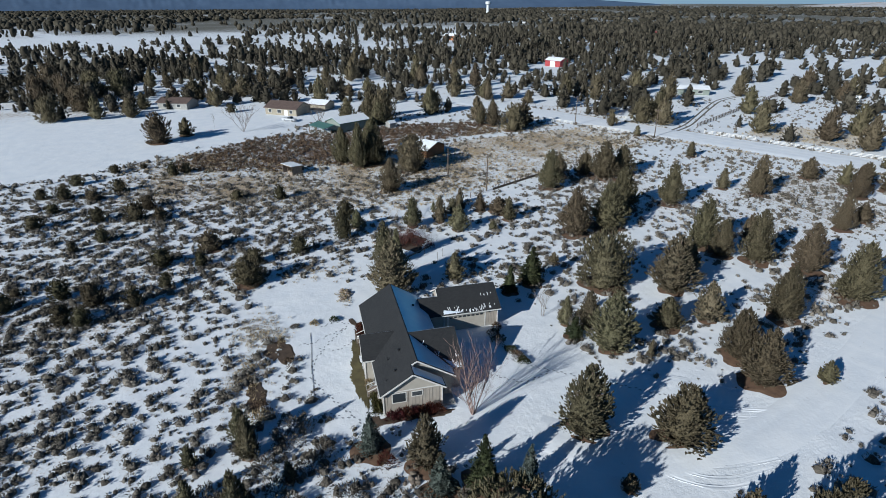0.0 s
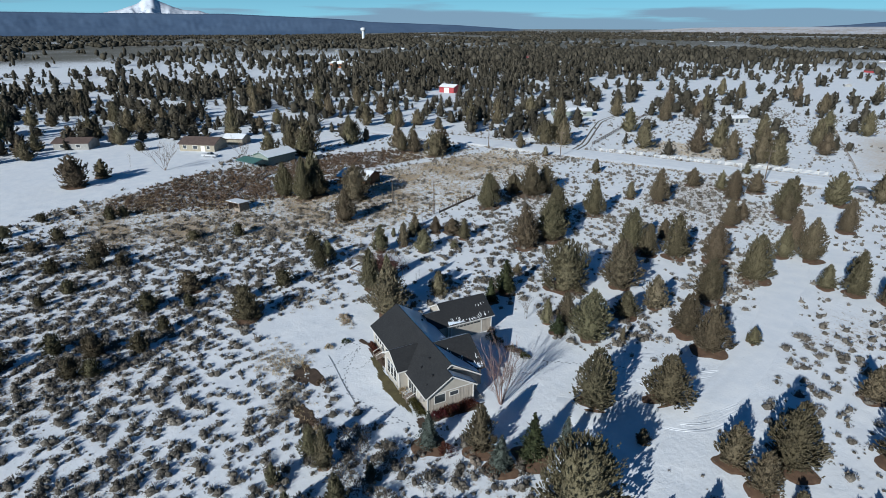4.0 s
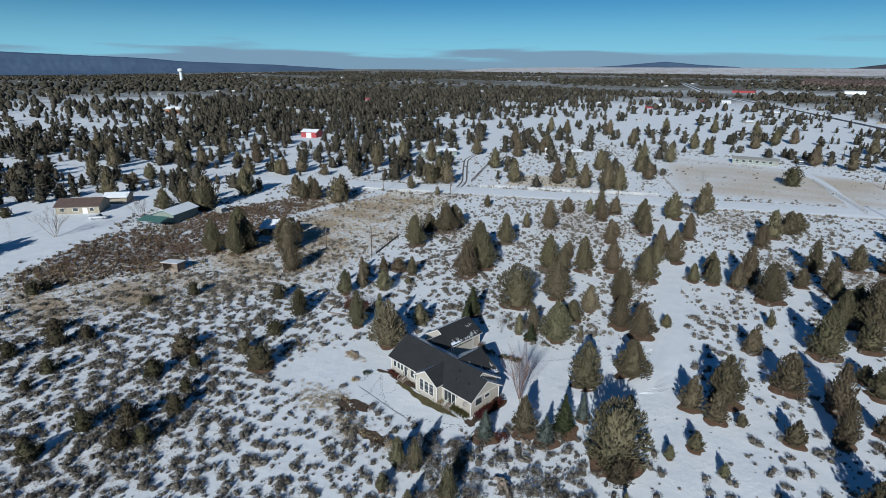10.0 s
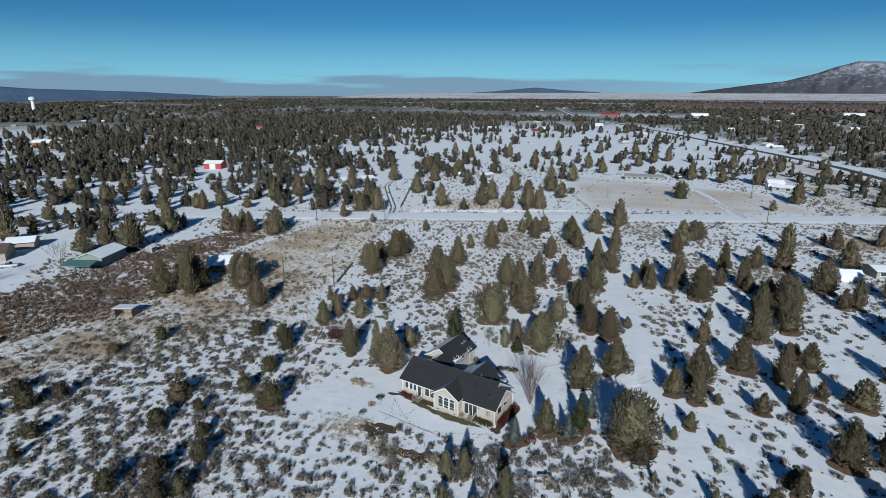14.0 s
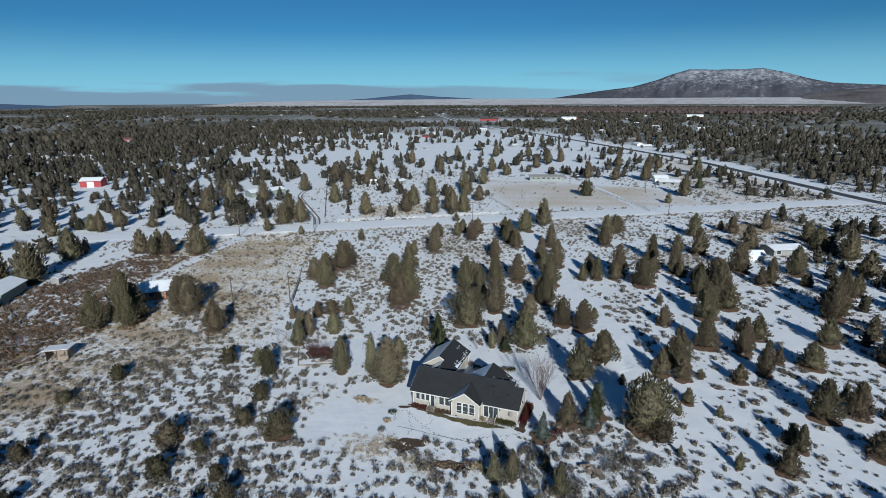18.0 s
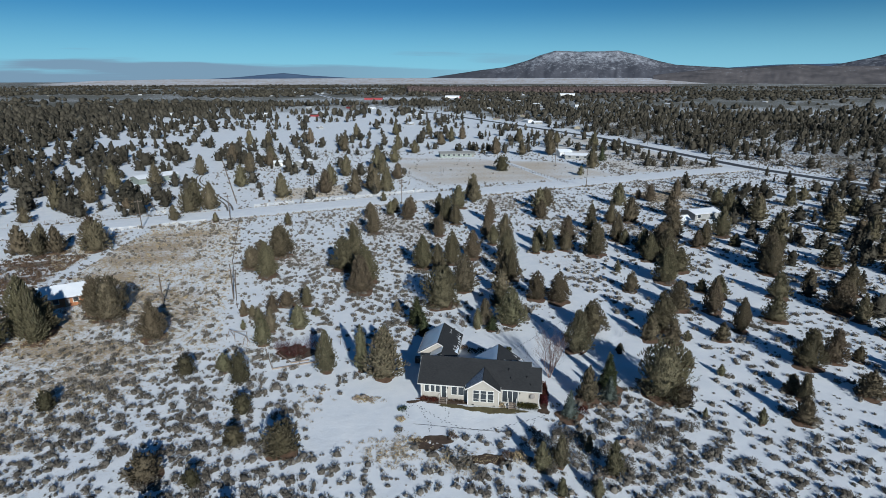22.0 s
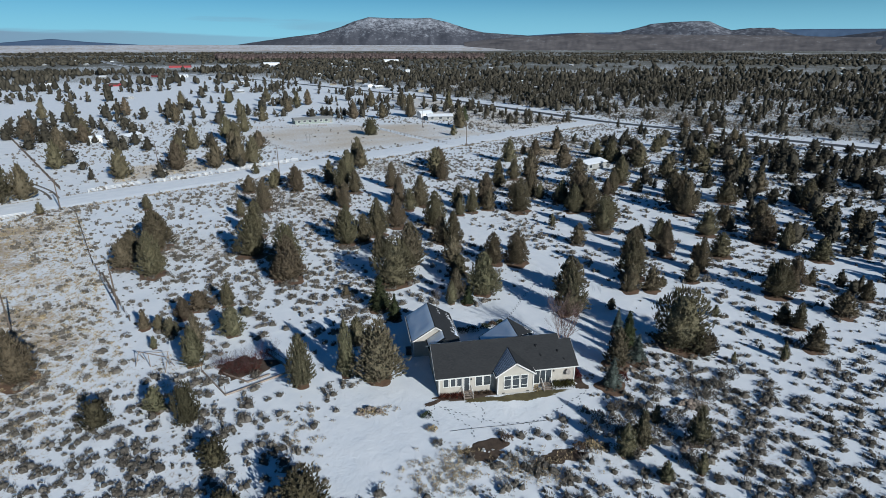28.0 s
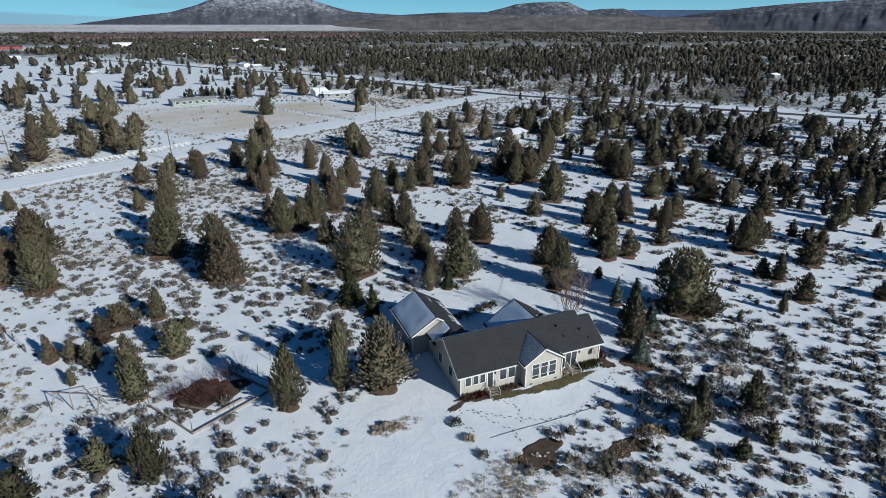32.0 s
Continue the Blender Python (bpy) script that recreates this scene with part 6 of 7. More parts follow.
footprints([[(0.3, -1.8), (3.5, -4.4), (7.2, -6.5), (10.6, -6.8), (13.5, -5.6), (16.2, -4.0), (18.4, -2.6), (20.4, -1.6)], [(0.8, -2.4), (2.0, -4.6), (3.3, -6.6), (3.0, -8.6)], [(10.4, -7.0), (9.9, -8.6), (10.2, -10.2)],
            [(12.4, 16.6), (15.2, 19.8), (17.6, 23.2), (20.5, 27.5), (24.5, 33)], [(-0.4, -1.6), (-1.4, -3.4), (-0.2, -5.6)], [(17.4, -8.4), (17.0, -5.6), (18.6, -3.0)], [(14.5, 13), (17.5, 17), (16.0, 21)], [(4.2, -1.6), (5.5, -3.4), (4.6, -6.2)]])


def heap(name, label, x, y, rx, ry, h, mat_, pieces, seed, size=(0.12, 0.35), category="heap"):
    """A heap of lumps, each lump its own part."""
    e = thing(name, label, category, at=(x, y, 0))
    rr = random.Random(seed)
    for i in range(pieces):
        a, q = rr.uniform(0, 6.283), math.sqrt(rr.random())
        s = rr.uniform(*size)
        bm = bmesh.new()
        bmesh.ops.create_icosphere(bm, subdivisions=1, radius=1.0)
        for v in bm.verts:
            v.co *= 0.75 + 0.5 * noise.noise(v.co * 1.3 + Vector((i * 3.1, seed, 0)))
        bmesh.ops.scale(bm, vec=(s * rr.uniform(0.8, 1.5), s, s * rr.uniform(0.5, 0.9)), verts=bm.verts)
        bmesh.ops.rotate(bm, matrix=Euler((0, 0, rr.uniform(0, 3))).to_matrix(), verts=bm.verts)
        bmesh.ops.translate(bm, vec=(rx * q * math.cos(a), ry * q * math.sin(a), h * (1 - q) * rr.uniform(0.2, 1.0) + s * 0.3), verts=bm.verts)
        part("stone" if mat_ is ROCK else "lump", bm, mat_ if rr.random() < 0.93 else SNOW, e)
    return e


heap("stone_heap", "brown landscaping stones beside the spruce", 28.0, 1.4, 1.0, 0.8, 0.2, ROCK, 9, 1, (0.2, 0.45), "stones")
heap("stone_heap", "pale stones lying on the bare soil patch", 4.2, -10.6, 0.7, 0.4, 0.2, CONCRETE, 7, 2, (0.12, 0.28), "stones")
heap("brush_heap", "snow-dusted heap of cut brush in the open snow", -8.6, -1.2, 1.9, 0.8, 0.5, WOOD, 22, 3, (0.15, 0.4), "brush heap")
heap("wood_heap", "brown heap of rotting wood and soil", 31.0, -7.0, 1.5, 0.9, 0.9, WOOD, 20, 4, (0.25, 0.55), "wood heap")
heap("wood_heap", "brown heap of old wood under shrubs", 26.6, -14.0, 1.1, 0.8, 0.6, WOOD, 12, 5, (0.2, 0.45), "wood heap")
heap("stone_heap", "stones at the edge of the snowy yard", 21.6, 1.2, 0.8, 0.5, 0.2, ROCK, 6, 6, (0.12, 0.3), "stones")
pal = thing("pallet", "weathered wooden pallet leaning on the wood heap", "pallet", at=(32.6, -7.9, 0), rz=-35)
for i in range(6):
    part("slat", boxes((-0.6 + i * 0.21, -0.48 + i * 0.21, -0.02, 0.0, 0.02, 1.1)), WOOD, pal)
for z in (0.06, 0.5, 0.98):
    part("runner", boxes((-0.6, 0.57, 0.0, 0.08, z, z + 0.09)), WOOD, pal)


# ---------------------------------------------------------------- fences, poles and garden frames
def post_and_rail(name, label, pts, h, gap, rails, mat_, post=0.06, rail=(0.035, 0.10), group=""):
    """A fence along a line: square posts and level rails, every one a part."""
    e = thing(name, label, "fence", group, at=(*pts[0], 0))
    ox, oy = pts[0]
    for a, b in zip(pts, pts[1:]):
        L = math.dist(a, b)
        n = max(1, round(L / gap))
        ux, uy = (b[0] - a[0]) / L, (b[1] - a[1]) / L
        for i in range(n + 1):
            x, y = a[0] + (b[0] - a[0]) * i / n - ox, a[1] + (b[1] - a[1]) * i / n - oy
            part("post", boxes((x - post, x + post, y - post, y + post, -0.1, h)), mat_, e)
        for z in rails:
            bar("rail", (a[0] - ox, a[1] - oy, z), (b[0] - ox, b[1] - oy, z), rail[0], rail[1], mat_, e)
    return e


W3 = (0.35, 0.72, 1.10)
for pts in ([(-120.5, 108.0), (-104.8, 122.5)], [(-124, 81), (-113.5, 88.0)], [(-107, 91.6), (-95.6, 99.6)], [(-89.5, 123.6), (-77, 132.6)], [(-72.5, 134), (-57, 143.5)], [(-55, 145.2), (-29, 163.5)], [(-104.8, 122.5), (-108, 128)]):
    post_and_rail("rail_fence", "white three-rail fence beside the snowy road", pts, 1.25, 2.4, W3, TRIM, group="white fences along the road")
for pts in ([(-78.7, 253), (-26.7, 175.5)], [(-60, 258), (-20, 262)], [(36, 191), (6, 246)]):
    post_and_rail("rail_fence", "weathered wooden rail fence round the tan field", pts, 1.3, 3.2, (0.5, 1.0), WOOD, group="wooden fences")
for pts in ([(-121.4, 109.5), (-153, 146)], [(-160, 84), (-124, 107)]):
    post_and_rail("wire_fence", "thin post fence between snowy paddocks", pts, 1.1, 3.5, (0.55, 1.0), WOOD, 0.05, (0.02, 0.035), "paddock fences")
post_and_rail("wire_fence", "old wire fence between dry grass and snow", [(-46.8, 30.0), (-63.6, 59.0), (-84, 101)], 1.2, 4.0, (0.45, 0.8, 1.1), POLE_WOOD, 0.06, (0.02, 0.03), "paddock fences")
post_and_rail("rail_fence", "dark weathered rail fence beside an open snowy paddock", [(-99.8, 128.9), (-133, 182.5), (-166.2, 236.0), (-192.3, 277.3)], 1.35, 3.0, (0.35, 0.75, 1.15), POLE_WOOD, 0.10, (0.05, 0.16), "wooden fences")
bf = thing("board_fence", "dark leaning boards of a fallen fence", "fence", at=(-50.5, 36.5, 0), rz=119)
for i in range(9):
    part("board", boxes((i * 2.0, i * 2.0 + 1.95, -0.06, 0.06, 0.0, 0.55), (i * 2.0, i * 2.0 + 0.12, -0.07, 0.07, 0.0, 1.2)), POLE_WOOD, bf)


def power_pole(x, y, h, label, arm=True, rz=0.0, lean=0.0):
    e = thing("power_pole", label, "power pole", "power poles", at=(x, y, 0), rz=rz)
    part("pole", rod(bmesh.new(), (0, 0, -0.3), (lean, 0, h), 0.17, 0.11, 8), POLE_WOOD, e)
    if arm:
        part("crossarm", boxes((-1.2 + lean, 1.2 + lean, -0.07, 0.07, h - 0.7, h - 0.55)), POLE_WOOD, e)
        for s in (-1.1, -0.55, 0.55, 1.1):
            part("insulator", rod(bmesh.new(), (s + lean, 0, h - 0.56), (s + lean, 0, h - 0.36), 0.05, 0.035, 6), CONCRETE, e)
    return e


for x, y, h, arm in ((-112.5, 88.5, 10, True), (-33.5, 139, 10, True), (44, 185.5, 10, True), (139, 240, 10, True), (32.5, 248, 9, False), (3.7, 318, 9, True), (106, 362, 9, True), (157, 277, 9, True), (205, 196, 9, True)):
    power_pole(x, y, h, "tall wooden power pole beside the road", arm, 35)
power_pole(-50.3, 34.9, 8.5, "wooden power pole standing in the scrub", False)
power_pole(-64.3, 29.4, 7.0, "wooden pole beside the dry grass lot", False)
power_pole(-89.5, 105, 9, "wooden power pole at the lane's mouth", True, 35)
power_pole(-82, 168, 8, "wooden pole behind the paddock", False)

gf = thing("garden_bed", "low weathered timber frame round an old garden bed", "garden bed", at=(-31.5, 12.0, 0))
for (a, b) in (((0, 0), (4.4, -6.6)), ((4.4, -6.6), (12.6, -2.2)), ((12.6, -2.2), (8.4, 3.4)), ((3.0, -1.0), (6.8, -4.0)), ((6.8, -4.0), (9.6, -2.6))):
    bar("timber", (*a, 0.12), (*b, 0.12), 0.12, 0.24, WOOD, gf)
for (x, y) in ((0, 0), (2.2, -3.3), (4.4, -6.6), (8.5, -4.4), (12.6, -2.2), (10.5, 0.6), (8.4, 3.4), (11.5, 1.5), (13.2, 4.2), (14.5, 3.0)):
    part("stake", rod(bmesh.new(), (x, y, -0.1), (x + 0.05, y, 1.5), 0.045, 0.04, 5), POLE_WOOD, gf)
bar("rail", (-4.2, 2.0, 1.1), (0.0, 0.0, 1.15), 0.06, 0.06, WOOD, gf)
bar("rail", (8.4, 3.4, 1.2), (12.6, -2.2, 1.2), 0.05, 0.05, POLE_WOOD, gf)
sf = thing("swing_frame", "weathered pole A-frame standing in the snow", "swing frame", at=(-38.4, 14.6, 0), rz=-27)
for s in (-2.6, 2.6):
    for t in (-0.9, 0.9):
        part("leg", rod(bmesh.new(), (s, t, -0.05), (s * 0.97, 0, 1.9), 0.06, 0.05, 6), WOOD, sf)
part("beam", rod(bmesh.new(), (-2.8, 0, 1.9), (2.8, 0, 1.9), 0.06, 0.06, 6), WOOD, sf)
tr = thing("trellis", "square pole trellis beside the scrub", "trellis", at=(-39.0, 14.5, 0))
for s in (0.0, 2.6):
    part("post", rod(bmesh.new(), (s, 0, -0.05), (s, 0, 2.2), 0.06, 0.05, 6), WOOD, tr)
part("beam", rod(bmesh.new(), (-0.2, 0, 2.2), (2.8, 0, 2.2), 0.05, 0.05, 6), WOOD, tr)
bin_ = thing("rubbish_bin", "dark bin standing against the garage", "bin", at=(-2.3, 11.4, 0))
part("body", boxes((-0.4, 0.4, -0.4, 0.4, 0.08, 1.05), bevel=0.05), BLACK, bin_)
part("lid", boxes((-0.43, 0.43, -0.45, 0.45, 1.06, 1.14), bevel=0.02), BLACK, bin_)
for s in (-0.3, 0.3):
    part("wheel", rod(bmesh.new(), (s - 0.04, 0.42, 0.1), (s + 0.04, 0.42, 0.1), 0.1, 0.1, 10), BLACK, bin_)


# ---------------------------------------------------------------- neighbouring buildings
def building(name, label, x, y, L, D, H, rise, rz, wall, roof, snow=1, windows=(), door=None, category="house", over=0.5, parts_label=""):
    """A gabled building, ridge along its length: walls, two roof slopes, snow on them, windows and a door on its -y side."""
    e = thing(name, label, category, at=(x, y, 0), rz=rz)
    part("wall", prism([(-D / 2, -0.2), (D / 2, -0.2), (D / 2, H), (0, H + rise), (-D / 2, H)], -L / 2, L / 2, "x"), wall, e)
    k = rise / (D / 2)
    for s in (-1, 1):
        pts = [(-L / 2 - over, 0, H + rise + 0.14), (L / 2 + over, 0, H + rise + 0.14), (L / 2 + over, s * (D / 2 + over), H - k * over + 0.14), (-L / 2 - over, s * (D / 2 + over), H - k * over + 0.14)]
        part("roof", slab(pts, 0.14), roof, e)
        if (snow == 1) or (snow == 2 and s > 0):
            q = [(p[0] * 0.985, p[1] * 0.98, p[2] + 0.10) for p in pts]
            part("roof_snow", slab(q, 0.09), SNOW, e, "even snow on the roof")
    for (a, b, z0, z1) in windows:
        w = new("window")
        w.parent = e
        yy = -D / 2
        part("window_frame", boxes((a - 0.1, b + 0.1, yy - 0.05, yy, z0 - 0.1, z0), (a - 0.1, b + 0.1, yy - 0.05, yy, z1, z1 + 0.1), (a - 0.1, a, yy - 0.05, yy, z0, z1), (b, b + 0.1, yy - 0.05, yy, z0, z1)), TRIM, w)
        part("pane", boxes((a, b, yy - 0.03, yy - 0.01, z0, z1)), GLASS, w)
    if door:
        part("door", boxes((door[0], door[1], -D / 2 - 0.05, -D / 2 - 0.005, 0.0, door[2])), door[3], e)
    return e


TAN_WALL = plain("tan_painted_wall", (0.25, 0.22, 0.165), (0.33, 0.29, 0.22), 1.0, 0.7)
GREY_WALL = plain("grey_painted_wall", (0.22, 0.22, 0.21), (0.32, 0.31, 0.29), 1.0, 0.7)
GREEN_WALL = plain("grey_green_metal_wall", (0.17, 0.20, 0.175), (0.25, 0.28, 0.245), 1.0, 0.6)
GREEN_ROOF = plain("green_metal_roof", (0.06, 0.14, 0.12), (0.10, 0.20, 0.17), 1.0, 0.45)
BROWN_ROOF = plain("brown_shingle_roof", (0.075, 0.050, 0.042), (0.13, 0.09, 0.075), 1.0, 0.8)
ORANGE_WALL = plain("orange_cedar_wall", (0.26, 0.095, 0.035), (0.42, 0.17, 0.07), 1.0, 0.7)
RED_WALL = plain("barn_red_wall", (0.26, 0.03, 0.035), (0.36, 0.05, 0.055), 1.0, 0.6)
WHITE_WALL = plain("white_painted_wall", (0.62, 0.62, 0.60), (0.75, 0.75, 0.73), 1.0, 0.6)

building("house", "tan single-storey house with brown shingle roof in snow", -160.5, -9.5, 14, 9.5, 2.7, 1.9, 55, TAN_WALL, BROWN_ROOF, 0, ((-5.5, -4.2, 0.9, 2.1), (-1.5, 0.2, 0.9, 2.1), (4.0, 5.2, 0.9, 2.1)), (1.6, 3.2, 2.1, TRIM))
building("garage", "small tan garage with a snowy roof", -166.5, 3.5, 8, 7, 2.4, 1.2, 55, TAN_WALL, BROWN_ROOF, 1, category="garage")
building("metal_building", "grey-green metal building with snowy roof and green lean-to", -126.5, 10.5, 12.0, 7.5, 3.0, 1.3, 121, GREEN_WALL, GREEN_ROOF, 1, category="outbuilding")
lt = thing("lean_to", "green metal lean-to roof on posts", "lean-to", at=(-121.3, 1.2, 0), rz=31)
part("roof", slab([(-4.6, -2.0, 2.4), (4.6, -2.0, 2.4), (4.6, 2.2, 3.1), (-4.6, 2.2, 3.1)], 0.1), GREEN_ROOF, lt)
for s in (-4.3, 0, 4.3):
    part("post", boxes((s - 0.08, s + 0.08, -1.9, -1.74, 0, 2.32)), WOOD, lt)
building("garden_shed", "small pale grey shed with a snowy roof", -124.8, 25.0, 2.8, 2.2, 1.5, 0.7, 121, GREY_WALL, GREY_WALL, 1, category="shed", over=0.15)
building("cabin", "orange cedar cabin with a snow-covered roof among junipers", -87.6, 28.2, 9.0, 8.0, 2.5, 1.4, 38, ORANGE_WALL, BROWN_ROOF, 1, ((-2.5, -1.2, 0.9, 2.0), (1.6, 2.6, 0.9, 2.0)), (0.0, 0.9, 2.0, DARK_TRIM), "cabin", 0.9)
sh = thing("open_shed", "small weathered open-fronted shed with a snowy flat roof", "shed", at=(-76.2, -8.4, 0), rz=33)
part("back_wall", boxes((-2.1, 2.1, 1.35, 1.45, 0, 2.0)), WOOD, sh)
for s in (-2.1, 2.0):
    part("side_wall", boxes((s, s + 0.1, -1.3, 1.35, 0, 2.1)), WOOD, sh)
part("front_panel", boxes((-0.1, 2.0, -1.4, -1.3, 0, 0.9)), WOOD, sh)
for s in (-2.05, 0.0, 2.05):
    part("post", boxes((s - 0.07, s + 0.07, -1.42, -1.28, 0, 2.2)), POLE_WOOD, sh)
part("roof", slab([(-2.5, -1.8, 2.38), (2.5, -1.8, 2.38), (2.5, 1.8, 2.1), (-2.5, 1.8, 2.1)], 0.12), WOOD, sh)
part("roof_snow", slab([(-2.45, -1.75, 2.47), (2.45, -1.75, 2.47), (2.45, 1.75, 2.19), (-2.45, 1.75, 2.19)], 0.08), SNOW, sh, "even snow on the roof")
building("house", "long low grey-green house behind a tan field", -28.5, 278.5, 22, 7.5, 2.5, 0.9, 17, GREEN_WALL, GREY_WALL, 0, tuple((-9.5 + i * 3.2, -7.9 + i * 3.2, 0.9, 2.1) for i in range(6)), (9.4, 10.4, 2.1, DARK_TRIM))
building("house", "low house with a snowy roof and dark porch", 47.5, 279, 15, 7, 2.4, 1.0, -4, GREY_WALL, GREY_WALL, 1, ((-5.5, -4, 0.9, 2), (-1, 1, 0.9, 2), (4, 5.5, 0.9, 2)))
building("outbuilding", "pale shed with a snowy roof behind the low house", 40, 292, 8, 6, 2.8, 1.2, 20, WHITE_WALL, WHITE_WALL, 1, category="shed")
building("house", "grey house with snowy roof behind the lane", -166, 172, 20, 8, 2.6, 1.1, 65, GREEN_WALL, GREY_WALL, 1, ((-6, -4, 0.9, 2), (0, 2, 0.9, 2), (5, 7, 0.9, 2)))
building("stable", "open-fronted stable with a snowy roof among junipers", -112, 230, 10, 5, 2.4, 0.8, 72, GREY_WALL, GREY_WALL, 1, tuple((-4.4 + i * 2.4, -2.8 + i * 2.4, 0.1, 2.0) for i in range(3)), category="stable")
building("garden_shed", "small white shed beside junipers in the snow", -126, 226, 5.0, 3.6, 2.2, 0.8, 30, WHITE_WALL, GREY_WALL, 1, ((-2.0, -0.6, 0.1, 1.9),), category="shed", over=0.2)
building("house", "low house with snowy roofs hidden among junipers", 79, 131, 11, 7, 2.3, 0.8, 28, GREY_WALL, GREY_WALL, 1, ((-4.5, -3, 0.9, 2), (1, 2.5, 0.9, 2)))
building("outbuilding", "small pale shed with a snowy roof among junipers", 69, 119.5, 5, 3.6, 2.2, 0.9, 20, WHITE_WALL, WHITE_WALL, 1, category="shed")
building("house", "dark low house at the edge of the snowfield", -184, -53, 13, 8, 2.6, 1.4, 66, GREY_WALL, BROWN_ROOF, 0, ((-4, -2.5, 0.9, 2), (2, 3.5, 0.9, 2)))
building("barn", "red barn with a white snowy roof in the woods", -290, 164, 12, 9, 3.8, 1.6, 30, RED_WALL, RED_WALL, 1, (), (-2.0, 2.0, 3.4, WHITE_WALL), "barn")
building("house", "orange-walled house far off in the woods", -560, 165, 16, 10, 4.5, 2.2, 40, ORANGE_WALL, BROWN_ROOF, 1)

TREE_SPOTS += [(-290, 164, 13), (-272, 146, 11), (-256, 130, 8), (-560, 165, 14), (-535, 150, 10), (-166, 172, 13), (-112, 230, 12), (79, 131, 9)]

# far roofs scattered through the woods
FAR = [("pale house with a snowy roof far off in the woods", WHITE_WALL, GREY_WALL, 1), ("grey house with a snowy roof far off", GREY_WALL, GREY_WALL, 1), ("tan house with a brown roof far off", TAN_WALL, BROWN_ROOF, 2), ("dark red building far off near the highway", RED_WALL, BROWN_ROOF, 0)]
protos = [building("house", l, 0, 0, 15, 9, 2.9, 1.7, 0, w, r, s, ((-5, -3.2, 0.9, 2.1), (-1, 0.8, 0.9, 2.1), (3.6, 5.4, 0.9, 2.1))) for l, w, r, s in FAR]
for p in protos:
    tagged(p, group="far houses")
rr = random.Random(12)
count = 0
first = [True] * 4
while count < 130:
    az, r = math.radians(rr.uniform(30, 178)), 430 + 1700 * rr.random()
    x, y = r * math.cos(az), r * math.sin(az)
    if math.degrees(az) < 80 and rr.random() < 0.5:
        continue
    if float(line_dist(np.array([x]), np.array([y]), ROAD)[0]) < 18 or float(line_dist(np.array([x]), np.array([y]), HIGHWAY)[0]) < 18:
        continue
    if -45 < math.degrees(az) - 178 < 0 and r < 420:
        continue
    k = rr.choice((0, 1, 1, 1, 2, 2)) if rr.random() < 0.94 else 3
    s = rr.uniform(0.6, 1.05)
    m = Matrix.LocRotScale((x, y, float(far_rise(np.array(x), np.array(y)))), Euler((0, 0, rr.uniform(0, 3.14))), (s, s, s))
    if first[k]:
        protos[k].matrix_basis = m
        first[k] = False
    else:
        copy_thing(protos[k], m)
    count += 1
    TREE_SPOTS.append((x, y, 9.0))
    TREE_SPOTS.append((x * (1 - 16 / r), y * (1 - 16 / r), 12.0))
for p, f in zip(protos, first):
    if f:
        p.matrix_basis = pose(-420 + 60 * protos.index(p), 700, 0)
building("warehouse", "long white warehouse far out near the highway", -165, 1290, 34, 14, 4.2, 1.8, 10, WHITE_WALL, WHITE_WALL, 1, category="warehouse")
building("warehouse", "red-walled farm building far out near the highway", -330, 1180, 40, 14, 4.2, 2.0, 5, RED_WALL, BROWN_ROOF, 0, category="farm building")
building("warehouse", "pale warehouse far out on the plain", 120, 1500, 40, 14, 4.2, 1.8, 10, WHITE_WALL, WHITE_WALL, 1, category="warehouse")

# water tower on the western skyline
wt = thing("water_tower", "pale water tower with a bulging tank on the skyline", "water tower", at=(-1630, 566, 0))
TOWER = plain("pale_tower_paint", (0.55, 0.57, 0.60), (0.66, 0.68, 0.70), 0.1, 0.5)
part("column", rod(bmesh.new(), (0, 0, 0), (0, 0, 26), 4.6, 4.0, 16), TOWER, wt)
bm = rod(bmesh.new(), (0, 0, 26), (0, 0, 29), 4.0, 7.6, 16)
rod(bm, (0, 0, 29), (0, 0, 35), 7.6, 7.6, 16)
rod(bm, (0, 0, 35), (0, 0, 37), 7.6, 3.0, 16)
part("tank", bm, TOWER, wt)


# ---------------------------------------------------------------- parked vehicles
def car(x, y, rz, body_c, label, category="car", L=4.6, tall=0.0):
    e = thing("pickup_truck" if category == "truck" else "car", label, category, at=(x, y, 0.12), rz=rz)
    paint = plain("car_paint", tuple(c * 0.9 for c in body_c), body_c, 1.0, 0.3)
    h = L / 2
    part("body", prism([(-h, 0.35), (h, 0.35), (h, 0.85), (h * 0.55, 0.98), (-h, 1.0)], -0.9, 0.9, "y"), paint, e)
    part("cabin", prism([(-h * (0.15 if category == "truck" else 0.85), 0.98), (h * 0.5, 0.96), (h * 0.25, 1.6 + tall), (-h * (0.1 if category == "truck" else 0.7), 1.6 + tall)], -0.8, 0.8, "y"), GLASS, e)
    part("roof", boxes((-h * (0.1 if category == "truck" else 0.7), h * 0.25, -0.82, 0.82, 1.58 + tall, 1.66 + tall)), paint, e)
    for sx in (-0.6, 0.62):
        for sy in (-0.9, 0.72):
            w = new("wheel")
            w.parent = e
            part("tyre", rod(bmesh.new(), (h * sx, sy, 0.33), (h * sx, sy + 0.18, 0.33), 0.34, 0.34, 14), BLACK, w)
            part("rim", rod(bmesh.new(), (h * sx, sy - 0.005, 0.33), (h * sx, sy + 0.185, 0.33), 0.19, 0.19, 10), METAL, w)
    return e


